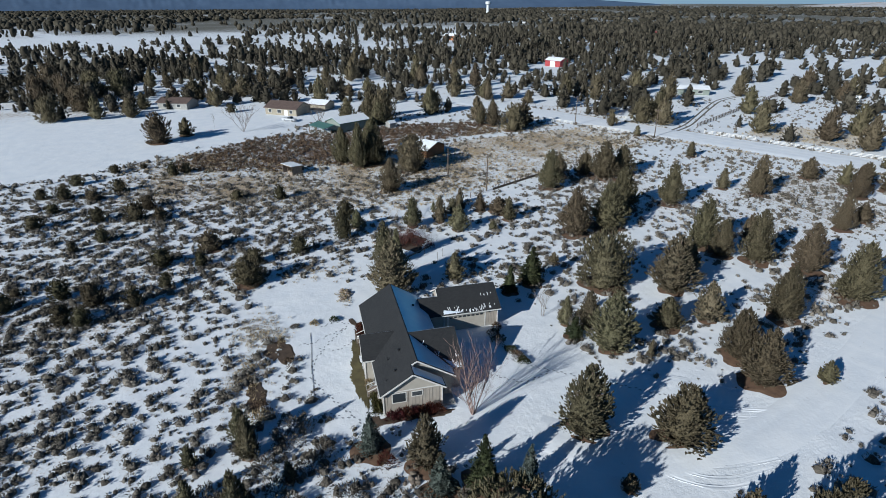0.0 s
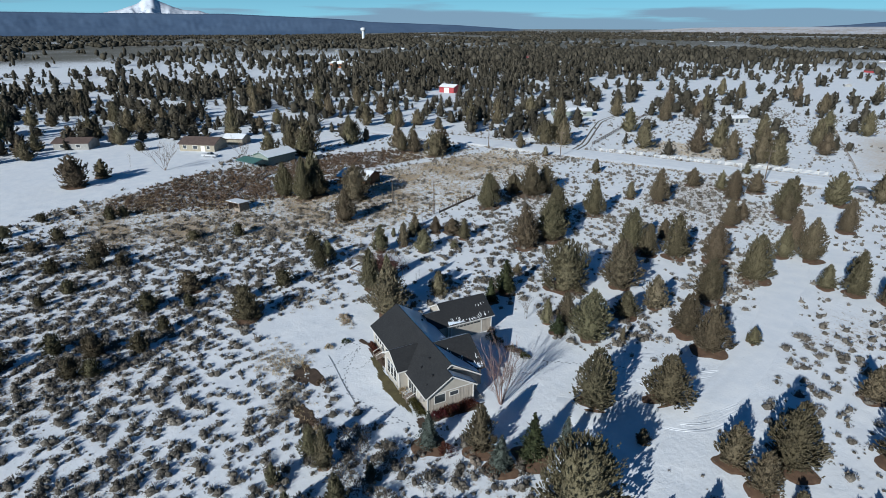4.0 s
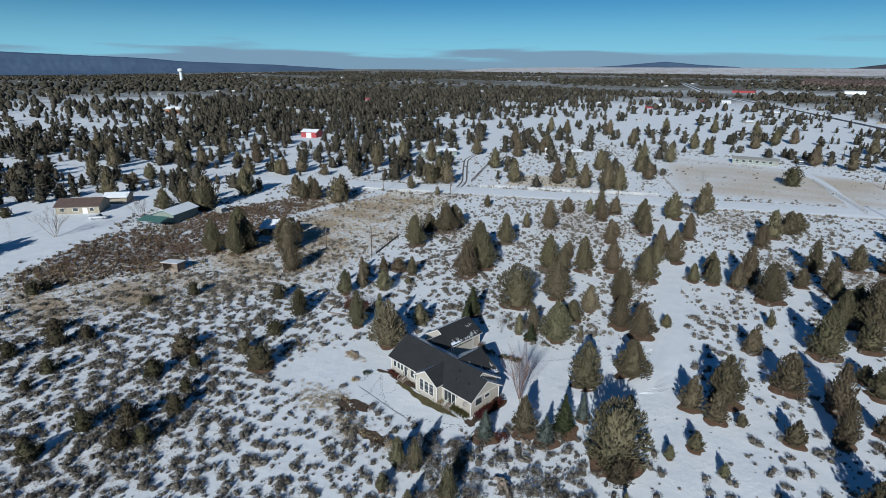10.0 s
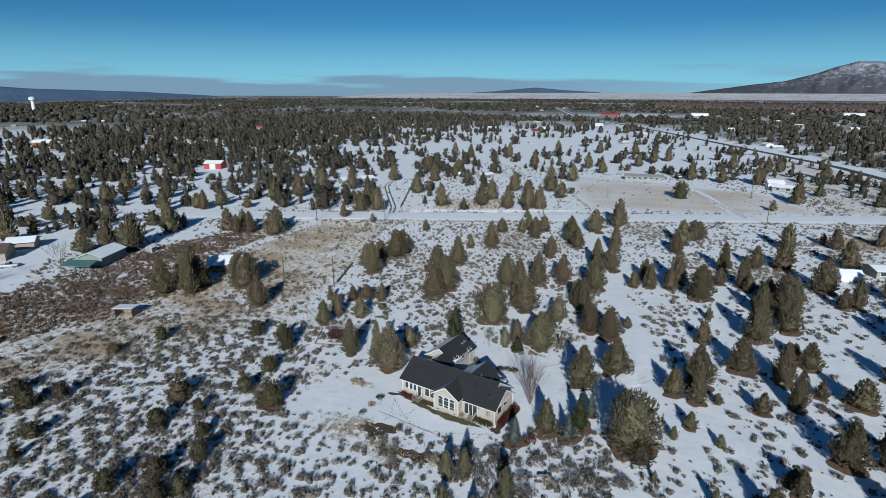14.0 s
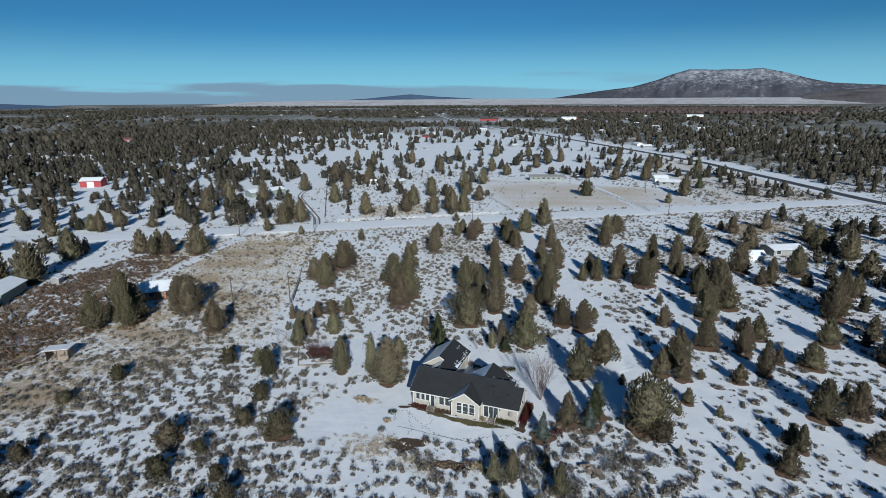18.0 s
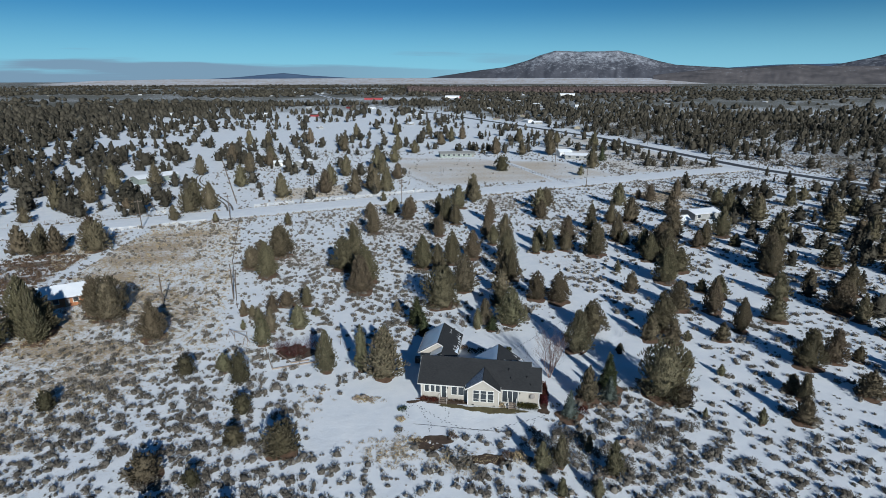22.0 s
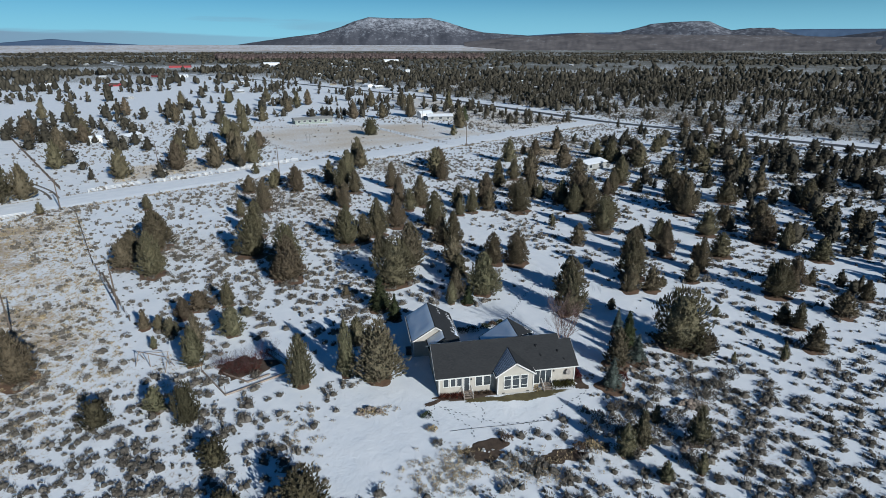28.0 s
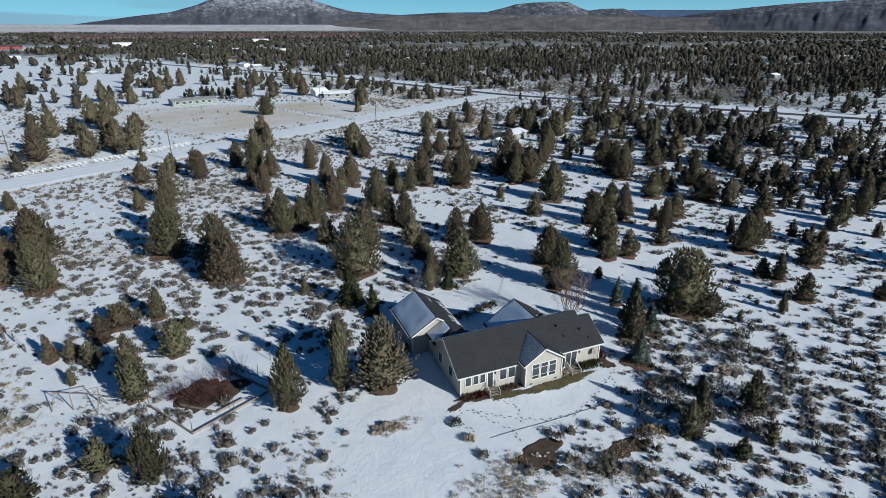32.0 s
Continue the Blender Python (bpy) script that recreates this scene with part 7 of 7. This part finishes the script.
car(-12.8, 152.2, 35, (0.10, 0.10, 0.11), "dark car parked beside the snowy road")
car(-144, -9.0, 55, (0.55, 0.56, 0.58), "pale pickup truck parked in the snowy yard", "truck", 5.4)
car(-12, 300, 20, (0.7, 0.7, 0.7), "white van parked behind the long house", "van", 5.2, 0.4)
car(40, 284, 0, (0.75, 0.75, 0.76), "white car parked beside a low house")
car(-8, 286, 30, (0.3, 0.32, 0.35), "grey car parked by the long house")


# ---------------------------------------------------------------- woods, scrub and grass
def scatter(name, spots, templates, mats, label, category, chunk=0):
    """Many alike plants in one mesh: spots rows are x, y, z, scale, height scale, turn."""
    rng = np.random.RandomState(5)
    spots = np.asarray(spots)
    pick = rng.randint(0, len(templates), len(spots))
    VS, TS, o = [], [], 0
    for k, (tv, tt) in enumerate(templates):
        S = spots[pick == k]
        if not len(S):
            continue
        c, s = np.cos(S[:, 5]), np.sin(S[:, 5])
        x = tv[None, :, 0] * S[:, 3, None]
        y = tv[None, :, 1] * S[:, 3, None]
        V = np.stack([x * c[:, None] - y * s[:, None] + S[:, 0, None], x * s[:, None] + y * c[:, None] + S[:, 1, None], tv[None, :, 2] * S[:, 4, None] + S[:, 2, None]], -1)
        T = tt[None] + (np.arange(len(S)) * len(tv))[:, None, None]
        VS.append(V.reshape(-1, 3))
        TS.append(T.reshape(-1, 3) + o)
        o += len(S) * len(tv)
    me = tri_mesh(name, np.concatenate(VS), np.concatenate(TS), mats)
    return tagged(new(name, me), label, category, kind="stuff")


def shrub_template(seed, n, r, h, length, width, dome=True, lobes=1):
    """A low shrub: a lumpy dome with short sprays standing out of it."""
    rng = np.random.RandomState(seed)
    a = rng.uniform(0, 6.283, n)
    q = np.sqrt(rng.uniform(0, 1, n))
    z = h * np.sqrt(np.clip(1 - q ** 2, 0, 1)) * rng.uniform(0.75, 1.0, n) + 0.03
    P = np.stack([r * q * np.cos(a), r * q * np.sin(a), z], 1)
    out = np.stack([np.cos(a) * q, np.sin(a) * q, np.zeros(n)], 1)
    V, T = spray_cloud(rng, P, out, length, width, 0.8)
    if not dome:
        return V, T
    parts_ = [(V, T)]
    for j in range(lobes):
        k = np.arange(5) / 5 * 6.283 + j
        q = rng.uniform(0.25, 0.6) * r * (lobes > 1)
        ox, oy, f0 = q * math.cos(j * 2.3), q * math.sin(j * 2.3), (0.74 if lobes == 1 else rng.uniform(0.40, 0.62))
        D = [(ox, oy, h * rng.uniform(0.7, 0.95))]
        for f, zz in ((0.70, 0.66), (1.0, 0.0)):
            for t in k:
                g = f0 * f * rng.uniform(0.7, 1.25)
                D.append((ox + r * g * math.cos(t), oy + r * g * math.sin(t), h * zz * rng.uniform(0.7, 1.2)))
        F = [(0, 1 + i, 1 + (i + 1) % 5) for i in range(5)]
        for i in range(5):
            p, w = 1 + i, 1 + (i + 1) % 5
            F += [(p, p + 5, w), (w, p + 5, w + 5)]
        parts_.append((np.array(D), np.array(F)))
    return merge(parts_)


def far_tree_template(seed, n, style="flame", L=0.8, r=0.42, body=(5, 7)):
    """A tree of the nearer woods: tufts round a dense body, some on a clear stem."""
    rng = np.random.RandomState(seed)
    R = {"flame": 1.4, "pine": 1.75, "round": 1.8}[style]
    V, T = merge([tufts(rng, n, 5.0, R * rng.uniform(0.9, 1.15), style, L, r, rng.uniform(0.4, 1.0), 3), hull(rng, 0, 0, 4.2, R * 0.55, 5.0, style, *body)])
    if style == "pine":
        V[:, 2] = 0.9 + V[:, 2] * 0.82
        k = np.arange(5) / 5 * 6.283
        stem = np.concatenate([np.stack([0.13 * np.cos(k), 0.13 * np.sin(k), k * 0 - 0.1], 1), np.stack([0.08 * np.cos(k), 0.08 * np.sin(k), k * 0 + 2.2], 1)])
        side = np.array([(i, (i + 1) % 5, 5 + (i + 1) % 5) for i in range(5)] + [(i, 5 + (i + 1) % 5, 5 + i) for i in range(5)])
        V, T = merge([(V, T), (stem, side)])
    V[:, 2] = np.maximum(V[:, 2], 0.0)
    return V, T


def blob_template(seed, sides=5):
    """A far tree: a ragged crown of a few faces, rounded or pointed."""
    rng = np.random.RandomState(seed)
    V, T = [(rng.uniform(-0.35, 0.35), rng.uniform(-0.35, 0.35), rng.uniform(4.3, 5.2))], []
    fat = rng.uniform(0.75, 1.2)
    levels = [(rng.uniform(2.9, 3.7), 1.10 * fat), (rng.uniform(0.7, 1.2), 1.35 * fat)]
    for z, r in levels:
        for k in range(sides):
            a = k / sides * 6.283 + rng.uniform(-0.4, 0.4)
            q = r * rng.uniform(0.55, 1.35)
            V.append((q * math.cos(a), q * math.sin(a), z + rng.uniform(-0.6, 0.6)))
    V.append((0, 0, 0.0))
    for k in range(sides):
        T.append((0, 1 + k, 1 + (k + 1) % sides))
        T.append((1 + 2 * sides, 1 + sides + (k + 1) % sides, 1 + sides + k))
    for k in range(sides):
        a, b = 1 + k, 1 + (k + 1) % sides
        T += [(a, a + sides, b), (b, a + sides, b + sides)]
    return np.array(V, float), np.array(T)


rng = np.random.RandomState(77)


def wood_density(X, Y):
    """How thick the juniper woods stand beyond the placed trees, in trees per square metre."""
    r = np.hypot(X, Y)
    az = (np.degrees(np.arctan2(Y, X)) + 90) % 360 - 90
    d = 0.0060 + 0.0080 * field_noise(X, Y, 0.012, 21) + 0.0085 * field_noise(X, Y, 0.055, 22)
    d = np.where((az > 116) & (r > 170), d + 0.0008, d)
    d = np.where((az < 72) & (r > 85), d + np.where(r < 420, 0.0095, 0.0030), d)
    d = d * (1 - 0.62 * soft_in(X, Y, EAST_FLATS, 60) * np.clip((480 - r) / 120, 0, 1))
    d = np.clip(d, 0.0004, 0.02)
    d = np.where((az > 104) & (r > 110) & (r < 420), d * 1.1 + 0.0022, d)
    d = np.where((r > 420) & (az <= 104), d * 1.1 + 0.0008, d)
    gap = field_noise(X, Y, 0.007, 29)
    d = np.where(r > 420, d * np.where(az > 104, np.clip(0.80 + 1.35 * gap, 0.05, 1.4), np.clip(0.75 + 1.1 * gap, 0.06, 1.5)), d)
    d = np.where((az > 136) & (r > 170), d + 0.0022, d)
    lots = np.clip((field_noise(X, Y, 0.010, 41) + 0.42) / 0.15, 0.04, 1)
    d = np.where((r > 360) & (az > 110), d * lots, d)
    d = d * (1 - 0.7 * soft_in(X, Y, NORTH_YARDS, 12))
    for poly, w in ((SNOWFIELD, 6), (PADDOCK, 6), (TAN_FIELD, 6), (BROWN_LOT, 6), (GRASS_LOT, 6), (TAN_SMALL, 4), (TAN_SMALL2, 4)):
        d = d * (1 - soft_in(X, Y, poly, w))
    for path_, w in ((ROAD, 9), (HIGHWAY, 13), (DRIVE, 4), (SIDE_LANE, 5), (EAST_DRIVE, 5), (NW_TRACK, 5)):
        d = d * np.clip((line_dist(X, Y, path_) - w) / 3, 0, 1)
    return d


def sow(n, r0, r1, a0, a1, peak):
    """Random spots in a ring sector, thinned to the woods' density."""
    r = np.sqrt(rng.uniform(r0 * r0, r1 * r1, n))
    a = np.radians(rng.uniform(a0, a1, n))
    X, Y = r * np.cos(a), r * np.sin(a)
    k = rng.uniform(0, peak, n) < wood_density(X, Y)
    return X[k], Y[k]


def area(r0, r1, a0, a1):
    return math.radians(a1 - a0) / 2 * (r1 * r1 - r0 * r0)


def rows_for(X, Y, lo, hi):
    n = len(X)
    h = (lo + (hi - lo) * rng.beta(1.7, 1.9, n)) / 5.0
    h = h * np.where(np.degrees(np.arctan2(Y, X)) % 360 > 100, 1.22, 1.0)
    return np.stack([X, Y, far_rise(X, Y) - 0.05, h * rng.uniform(0.92, 1.62, n), h * 0.93, rng.uniform(0, 6.283, n)], 1)


def placed(X, Y):
    """Whether a spot lies in the region whose trees are placed singly."""
    r = inside(X, Y, PLACED)
    for x, y, w in TREE_SPOTS:
        r |= np.hypot(X - x, Y - y) < w + 1.5
    return r


PLACED = [(-175, -200), (-145, 70), (-60, 128), (40, 190), (72, 206), (88, 150), (84, 90), (76, 40), (66, -20), (60, -120), (-60, -200)]
A0, A1 = -12, 212
X, Y = sow(int(area(60, 330, A0, A1) * 0.018), 60, 330, A0, A1, 0.018)
k = ~placed(X, Y)
scatter("woods", rows_for(X[k], Y[k], 2.2, 8.8), [far_tree_template(60 + i, 64, ("flame", "flame", "flame", "round")[i % 4], 0.72, 0.22) for i in range(12)], [WOODS], "open juniper woods standing in snow", "woods")
X, Y = sow(int(area(330, 640, A0, A1) * 0.018), 330, 640, A0, A1, 0.018)
k = ~placed(X, Y)
scatter("woods", rows_for(X[k], Y[k], 2.8, 11.0), [far_tree_template(70 + i, 16, ("flame", "flame", "flame", "round")[i % 4], 1.0, 0.42, (3, 5)) for i in range(12)], [WOODS], "dark juniper woods farther off", "woods")
X, Y = sow(int(area(640, 1050, A0, A1) * 0.016), 640, 1050, A0, A1, 0.018)
k = ~placed(X, Y)
scatter("woods", rows_for(X[k], Y[k], 2.8, 11.0), [blob_template(70 + i, 4) for i in range(12)], [WOODS], "distant dark juniper woods", "woods")
X, Y = sow(int(area(1050, 3500, A0, A1) * 0.0032), 1050, 3500, A0, A1, 0.016)
k = (np.hypot(X, Y) < 2750 + 18 * np.clip(np.degrees(np.arctan2(Y, X)) - 85, 0, 60)) | (Y < 0)
X, Y = X[k], Y[k]
rows_ = rows_for(X, Y, 4.0, 10.0)
rows_[:, 3] *= 1.9
scatter("woods", rows_, [blob_template(90 + i, 4) for i in range(8)], [WOODS], "far woods merging into a dark band", "woods")


BARE_WOODS = far_leafy("brown_bare_woods", ((0.15, (0.085, 0.062, 0.058)), (0.5, (0.135, 0.100, 0.094)), (0.85, (0.185, 0.145, 0.135))))
r_, a_ = rng.uniform(1750, 2250, 3200), np.radians(rng.uniform(76, 102, 3200))
rows_ = rows_for(r_ * np.cos(a_), r_ * np.sin(a_), 9.0, 15.0)
rows_[:, 3] *= 1.5
scatter("woods", rows_, [blob_template(98 + i, 4) for i in range(6)], [BARE_WOODS], "brown leafless woods along a far creek", "woods")


def sow_scrub(n, x0, x1, y0, y1, lo=0.0, clump=0.4):
    """Random spots thinned to the scrub's density, drawn together in clumps."""
    X, Y = rng.uniform(x0, x1, n), rng.uniform(y0, y1, n)
    k = rng.uniform(lo, 1, n) < scrub_density(X, Y) * np.clip(0.72 + clump * 1.6 * field_noise(X * 0.75 + Y * 0.25, Y * 1.2, 1.3, 17), 0.04, 1.35)
    return X[k], Y[k]


def scrub_rows(X, Y, lo, hi):
    n = len(X)
    s = lo + (hi - lo) * rng.uniform(0, 1, n) ** 1.7
    return np.stack([X, Y, np.full(n, -0.02), s, s * rng.uniform(0.75, 1.2, n), rng.uniform(0, 6.283, n)], 1)


def near_house(X, Y):
    return ((X > -2.5) & (X < 20.5) & (Y > -2.5) & (Y < 10.5)) | ((X > -3) & (X < 6) & (Y > 9) & (Y < 19.5)) | (np.hypot((X - 3.9) / 2.6, (Y + 10.5) / 1.6) < 1) | (np.hypot((X - 12.2) / 2.5, (Y + 13.0) / 1.3) < 1)


X, Y = sow_scrub(50000, -70, 85, -75, 60, 0.0, 0.6)
k = ~near_house(X, Y)
scatter("sagebrush", scrub_rows(X[k], Y[k], 0.28, 1.6), [shrub_template(90 + i, 34, 0.55, 0.42, 0.19, 0.034, True, 1 + i % 2) for i in range(12)], [SAGE], "grey-brown sagebrush scattered over the snow", "sagebrush")
X, Y = sow_scrub(105000, -150, 215, -80, 300)
k = ~((X > -70) & (X < 85) & (Y > -75) & (Y < 60))
scatter("sagebrush", scrub_rows(X[k], Y[k], 0.5, 1.7), [shrub_template(100 + i, 5, 0.5, 0.46, 0.24, 0.10) for i in range(5)], [SAGE], "grey-brown sagebrush on the far side of the steppe", "sagebrush")


X, Y = rng.uniform(85, 620, 60000), rng.uniform(-60, 720, 60000)
k = inside(X, Y, EAST_FLATS) & (line_dist(X, Y, HIGHWAY) > 9) & (rng.uniform(0, 1, 60000) < 0.62 + 0.38 * field_noise(X, Y, 0.05, 9))
scatter("sagebrush", scrub_rows(X[k], Y[k], 0.8, 2.2), [shrub_template(105 + i, 2, 0.5, 0.5, 0.3, 0.14) for i in range(4)], [SAGE], "grey sagebrush flats beyond the highway", "sagebrush")


def sow_in(n, poly, keep=1.0):
    xs, ys = [p[0] for p in poly], [p[1] for p in poly]
    X, Y = rng.uniform(min(xs), max(xs), n), rng.uniform(min(ys), max(ys), n)
    k = inside(X, Y, poly) & (rng.uniform(0, 1, n) < keep) & (line_dist(X, Y, NW_TRACK) > 2.5) & (line_dist(X, Y, ROAD) > 8)
    return X[k], Y[k]


# dry bunch grass in the western lots and along the road
XY = [sow_in(24000, GRASS_LOT, 0.85), sow_in(2500, TAN_SMALL, 0.5), sow_in(1500, TAN_SMALL2, 0.6)]
u = rng.uniform(0, 1, 900)
XY.append((np.interp(u, [0, 1], [-120, 139]) + rng.uniform(-1, 1, 900) + 4.4, np.interp(u, [0, 1], [96, 254]) + rng.uniform(-1, 1, 900) - 7.4))
X, Y = np.concatenate([p[0] for p in XY]), np.concatenate([p[1] for p in XY])
scatter("dry_grass", scrub_rows(X, Y, 0.35, 1.0), [shrub_template(110 + i, 14, 0.45, 0.36, 0.28, 0.05, False) for i in range(5)], [STRAW], "straw-coloured bunch grass standing out of the snow", "dry grass")
X, Y = sow_in(7000, BROWN_LOT, 0.75)
scatter("brown_weeds", scrub_rows(X, Y, 0.5, 1.2), [shrub_template(120 + i, 14, 0.55, 0.5, 0.34, 0.09) for i in range(5)], [WEEDS], "dark brown dead weeds in a rough lot", "dry weeds")
PATCHES = [(-1.5, -13.5, 4.5, 3.0, 260), (8.5, -14.5, 5.0, 2.5, 220), (-8.2, -1.4, 2.2, 0.9, 90), (-17, -6, 3, 8, 120), (-36, 10, 6, 6, 120), (0.5, -11.0, 2.0, 2.0, 60)]
X = np.concatenate([rng.normal(p[0], p[2] * 0.5, p[4]) for p in PATCHES])
Y = np.concatenate([rng.normal(p[1], p[3] * 0.5, p[4]) for p in PATCHES])
scatter("dry_grass", scrub_rows(X, Y, 0.3, 0.8), [shrub_template(130 + i, 14, 0.45, 0.36, 0.28, 0.05, False) for i in range(3)], [STRAW], "pale dry grass tufts at the yard's edge", "dry grass")


# ---------------------------------------------------------------- far hills
def hill(name, prof, dist, depth, material, label, rough=0.06, lift=0.0):
    """A range: its skyline is given in degrees of bearing and rise as seen from the place; it slopes towards it over depth metres."""
    a0, a1 = min(p[0] for p in prof), max(p[0] for p in prof)
    n = int((a1 - a0) / 0.11) + 2
    az = np.linspace(a0, a1, n)
    pr = sorted(prof)
    el = np.interp(az, [p[0] for p in pr], [p[1] for p in pr])
    top = 45 + dist * np.tan(np.radians(el))
    m = 16
    V = np.zeros((n, m + 2, 3))
    for j in range(m + 2):
        f = j / m if j <= m else 1.0
        r = dist - depth * (1 - f) if j <= m else dist + depth * 0.4
        gully = np.array([noise.noise(Vector((a * 0.9, f * 3.0, dist * 0.001))) + 0.5 * noise.noise(Vector((a * 2.7, f * 6.0, 7.0))) for a in az])
        base = -20.0
        h = base + (top - base) * (f ** 1.25) * (1 + rough * gully * (1 - f) * 3) if j <= m else np.full(n, base)
        if j == m:
            h = top + rough * 40 * gully * 0.3
        V[:, j, 0] = r * np.cos(np.radians(az))
        V[:, j, 1] = r * np.sin(np.radians(az))
        V[:, j, 2] = h
    ii = np.arange(n * (m + 2)).reshape(n, m + 2)
    Q = np.stack([ii[:-1, :-1].ravel(), ii[:-1, 1:].ravel(), ii[1:, 1:].ravel(), ii[1:, :-1].ravel()], 1)
    me = tri_mesh(name, V.reshape(-1, 3), Q, [material], smooth=True)
    return tagged(new(name, me), label, "mountain", kind="structure")


# haze of distance is painted into range, peak and butte as blue colour
HAZE_TINT = make_mountain("haze_tinted_range", (0.068, 0.108, 0.18), (0.095, 0.142, 0.22), 420, 620)
PEAK = make_mountain("snow_peak", (0.12, 0.16, 0.23), (0.26, 0.31, 0.39), -110, 120)
BUTTE = make_mountain("frosted_butte", (0.054, 0.057, 0.070), (0.100, 0.102, 0.120), 130, 520)
BENCH = make_mountain("dun_bench_land", (0.080, 0.074, 0.078), (0.19, 0.17, 0.165), 150, 320)

FARMLAND = make_mountain("snowy_farmland", (0.36, 0.31, 0.27), (0.52, 0.47, 0.43), -60, 120)

hill("snowy_peak", [(184.9, 0.3), (182.9, 0.95), (181.7, 1.18), (180.9, 1.45), (180.3, 1.72), (179.9, 2.02), (179.6, 2.16), (179.35, 2.27), (179.1, 2.18), (178.9, 1.98), (178.3, 1.72), (177.6, 1.42), (176.9, 1.22), (176.2, 1.12), (175.6, 1.16), (175.0, 0.95), (172, 0.3)], 4850, 500, PEAK, "white snow-covered volcano on the skyline", 0.34)
hill("blue_range", [(230, 0.6), (200, 0.8), (190, 0.9), (184, 0.88), (180, 0.9), (176, 0.85), (173.7, 0.92), (170.6, 0.80), (166, 0.62), (163, 0.5), (160, 0.25), (152, 0.0), (146, -0.35), (141, -1.0)], 4600, 500, HAZE_TINT, "long hazy blue mountain range")
hill("far_hill", [(126, -1.0), (121, -0.1), (118.3, 0.07), (115.6, 0.32), (114.1, 0.44), (111.5, 0.20), (108, 0.0), (104, -1.0)], 4700, 500, HAZE_TINT, "low hill tinted haze blue on the northern skyline")
hill("blue_range", [(75, 0.6), (68, 1.0), (55, 1.1), (48, 1.15), (43, 1.1), (36, 1.2), (28, 1.35), (15, 1.3), (0, 1.0), (-20, 0.8)], 4880, 400, HAZE_TINT, "distant haze-tinted ridge behind the buttes")
hill("butte", [(101, -0.2), (99.5, 0.0), (94.5, 0.70), (92.3, 0.95), (90.0, 1.57), (88.8, 2.05), (87.3, 2.46), (85, 2.36), (83, 2.36), (81.4, 2.40), (79.8, 2.05), (78.0, 1.5), (76.2, 1.08), (73.0, 0.86), (69, 0.6), (66, 0.2)], 4880, 520, BUTTE, "broad flat-topped butte dusted with snow", 0.10)
hill("bench", [(78, 0.2), (74, 0.6), (69, 0.85), (66.6, 1.0), (64, 0.85), (58, 0.8), (52, 0.7), (45, 0.5), (30, 0.5), (10, 0.4), (-10, 0.3)], 4400, 700, BENCH, "dun bench land below the buttes")
hill("butte", [(66, 0.4), (63.0, 1.12), (61.5, 1.45), (60.6, 1.72), (58.9, 1.86), (56.8, 1.92), (55.6, 1.86), (54.6, 1.4), (53.8, 1.12), (52.5, 1.28), (50.6, 1.28), (49.0, 0.75), (46, 0.3)], 4650, 600, BUTTE, "second flat-topped butte beside bare hills", 0.10)
hill("hill", [(48, 0.3), (44, 0.8), (41, 1.2), (37.5, 1.5), (33, 1.72), (29, 1.85), (22, 1.6), (12, 1.2), (0, 0.8)], 4600, 900, BUTTE, "long frosted hill east of the buttes", 0.10)
hill("snow_plain", [(138, -0.8), (134, -0.45), (130, -0.20), (124, -0.10), (118, -0.08), (106, -0.04), (98, -0.06), (90, -0.07), (84, -0.07), (79, -0.08), (75, -0.2), (71, -0.5), (68, -1.0)], 4300, 1300, FARMLAND, "bright snowy farmland along the horizon", 0.02)
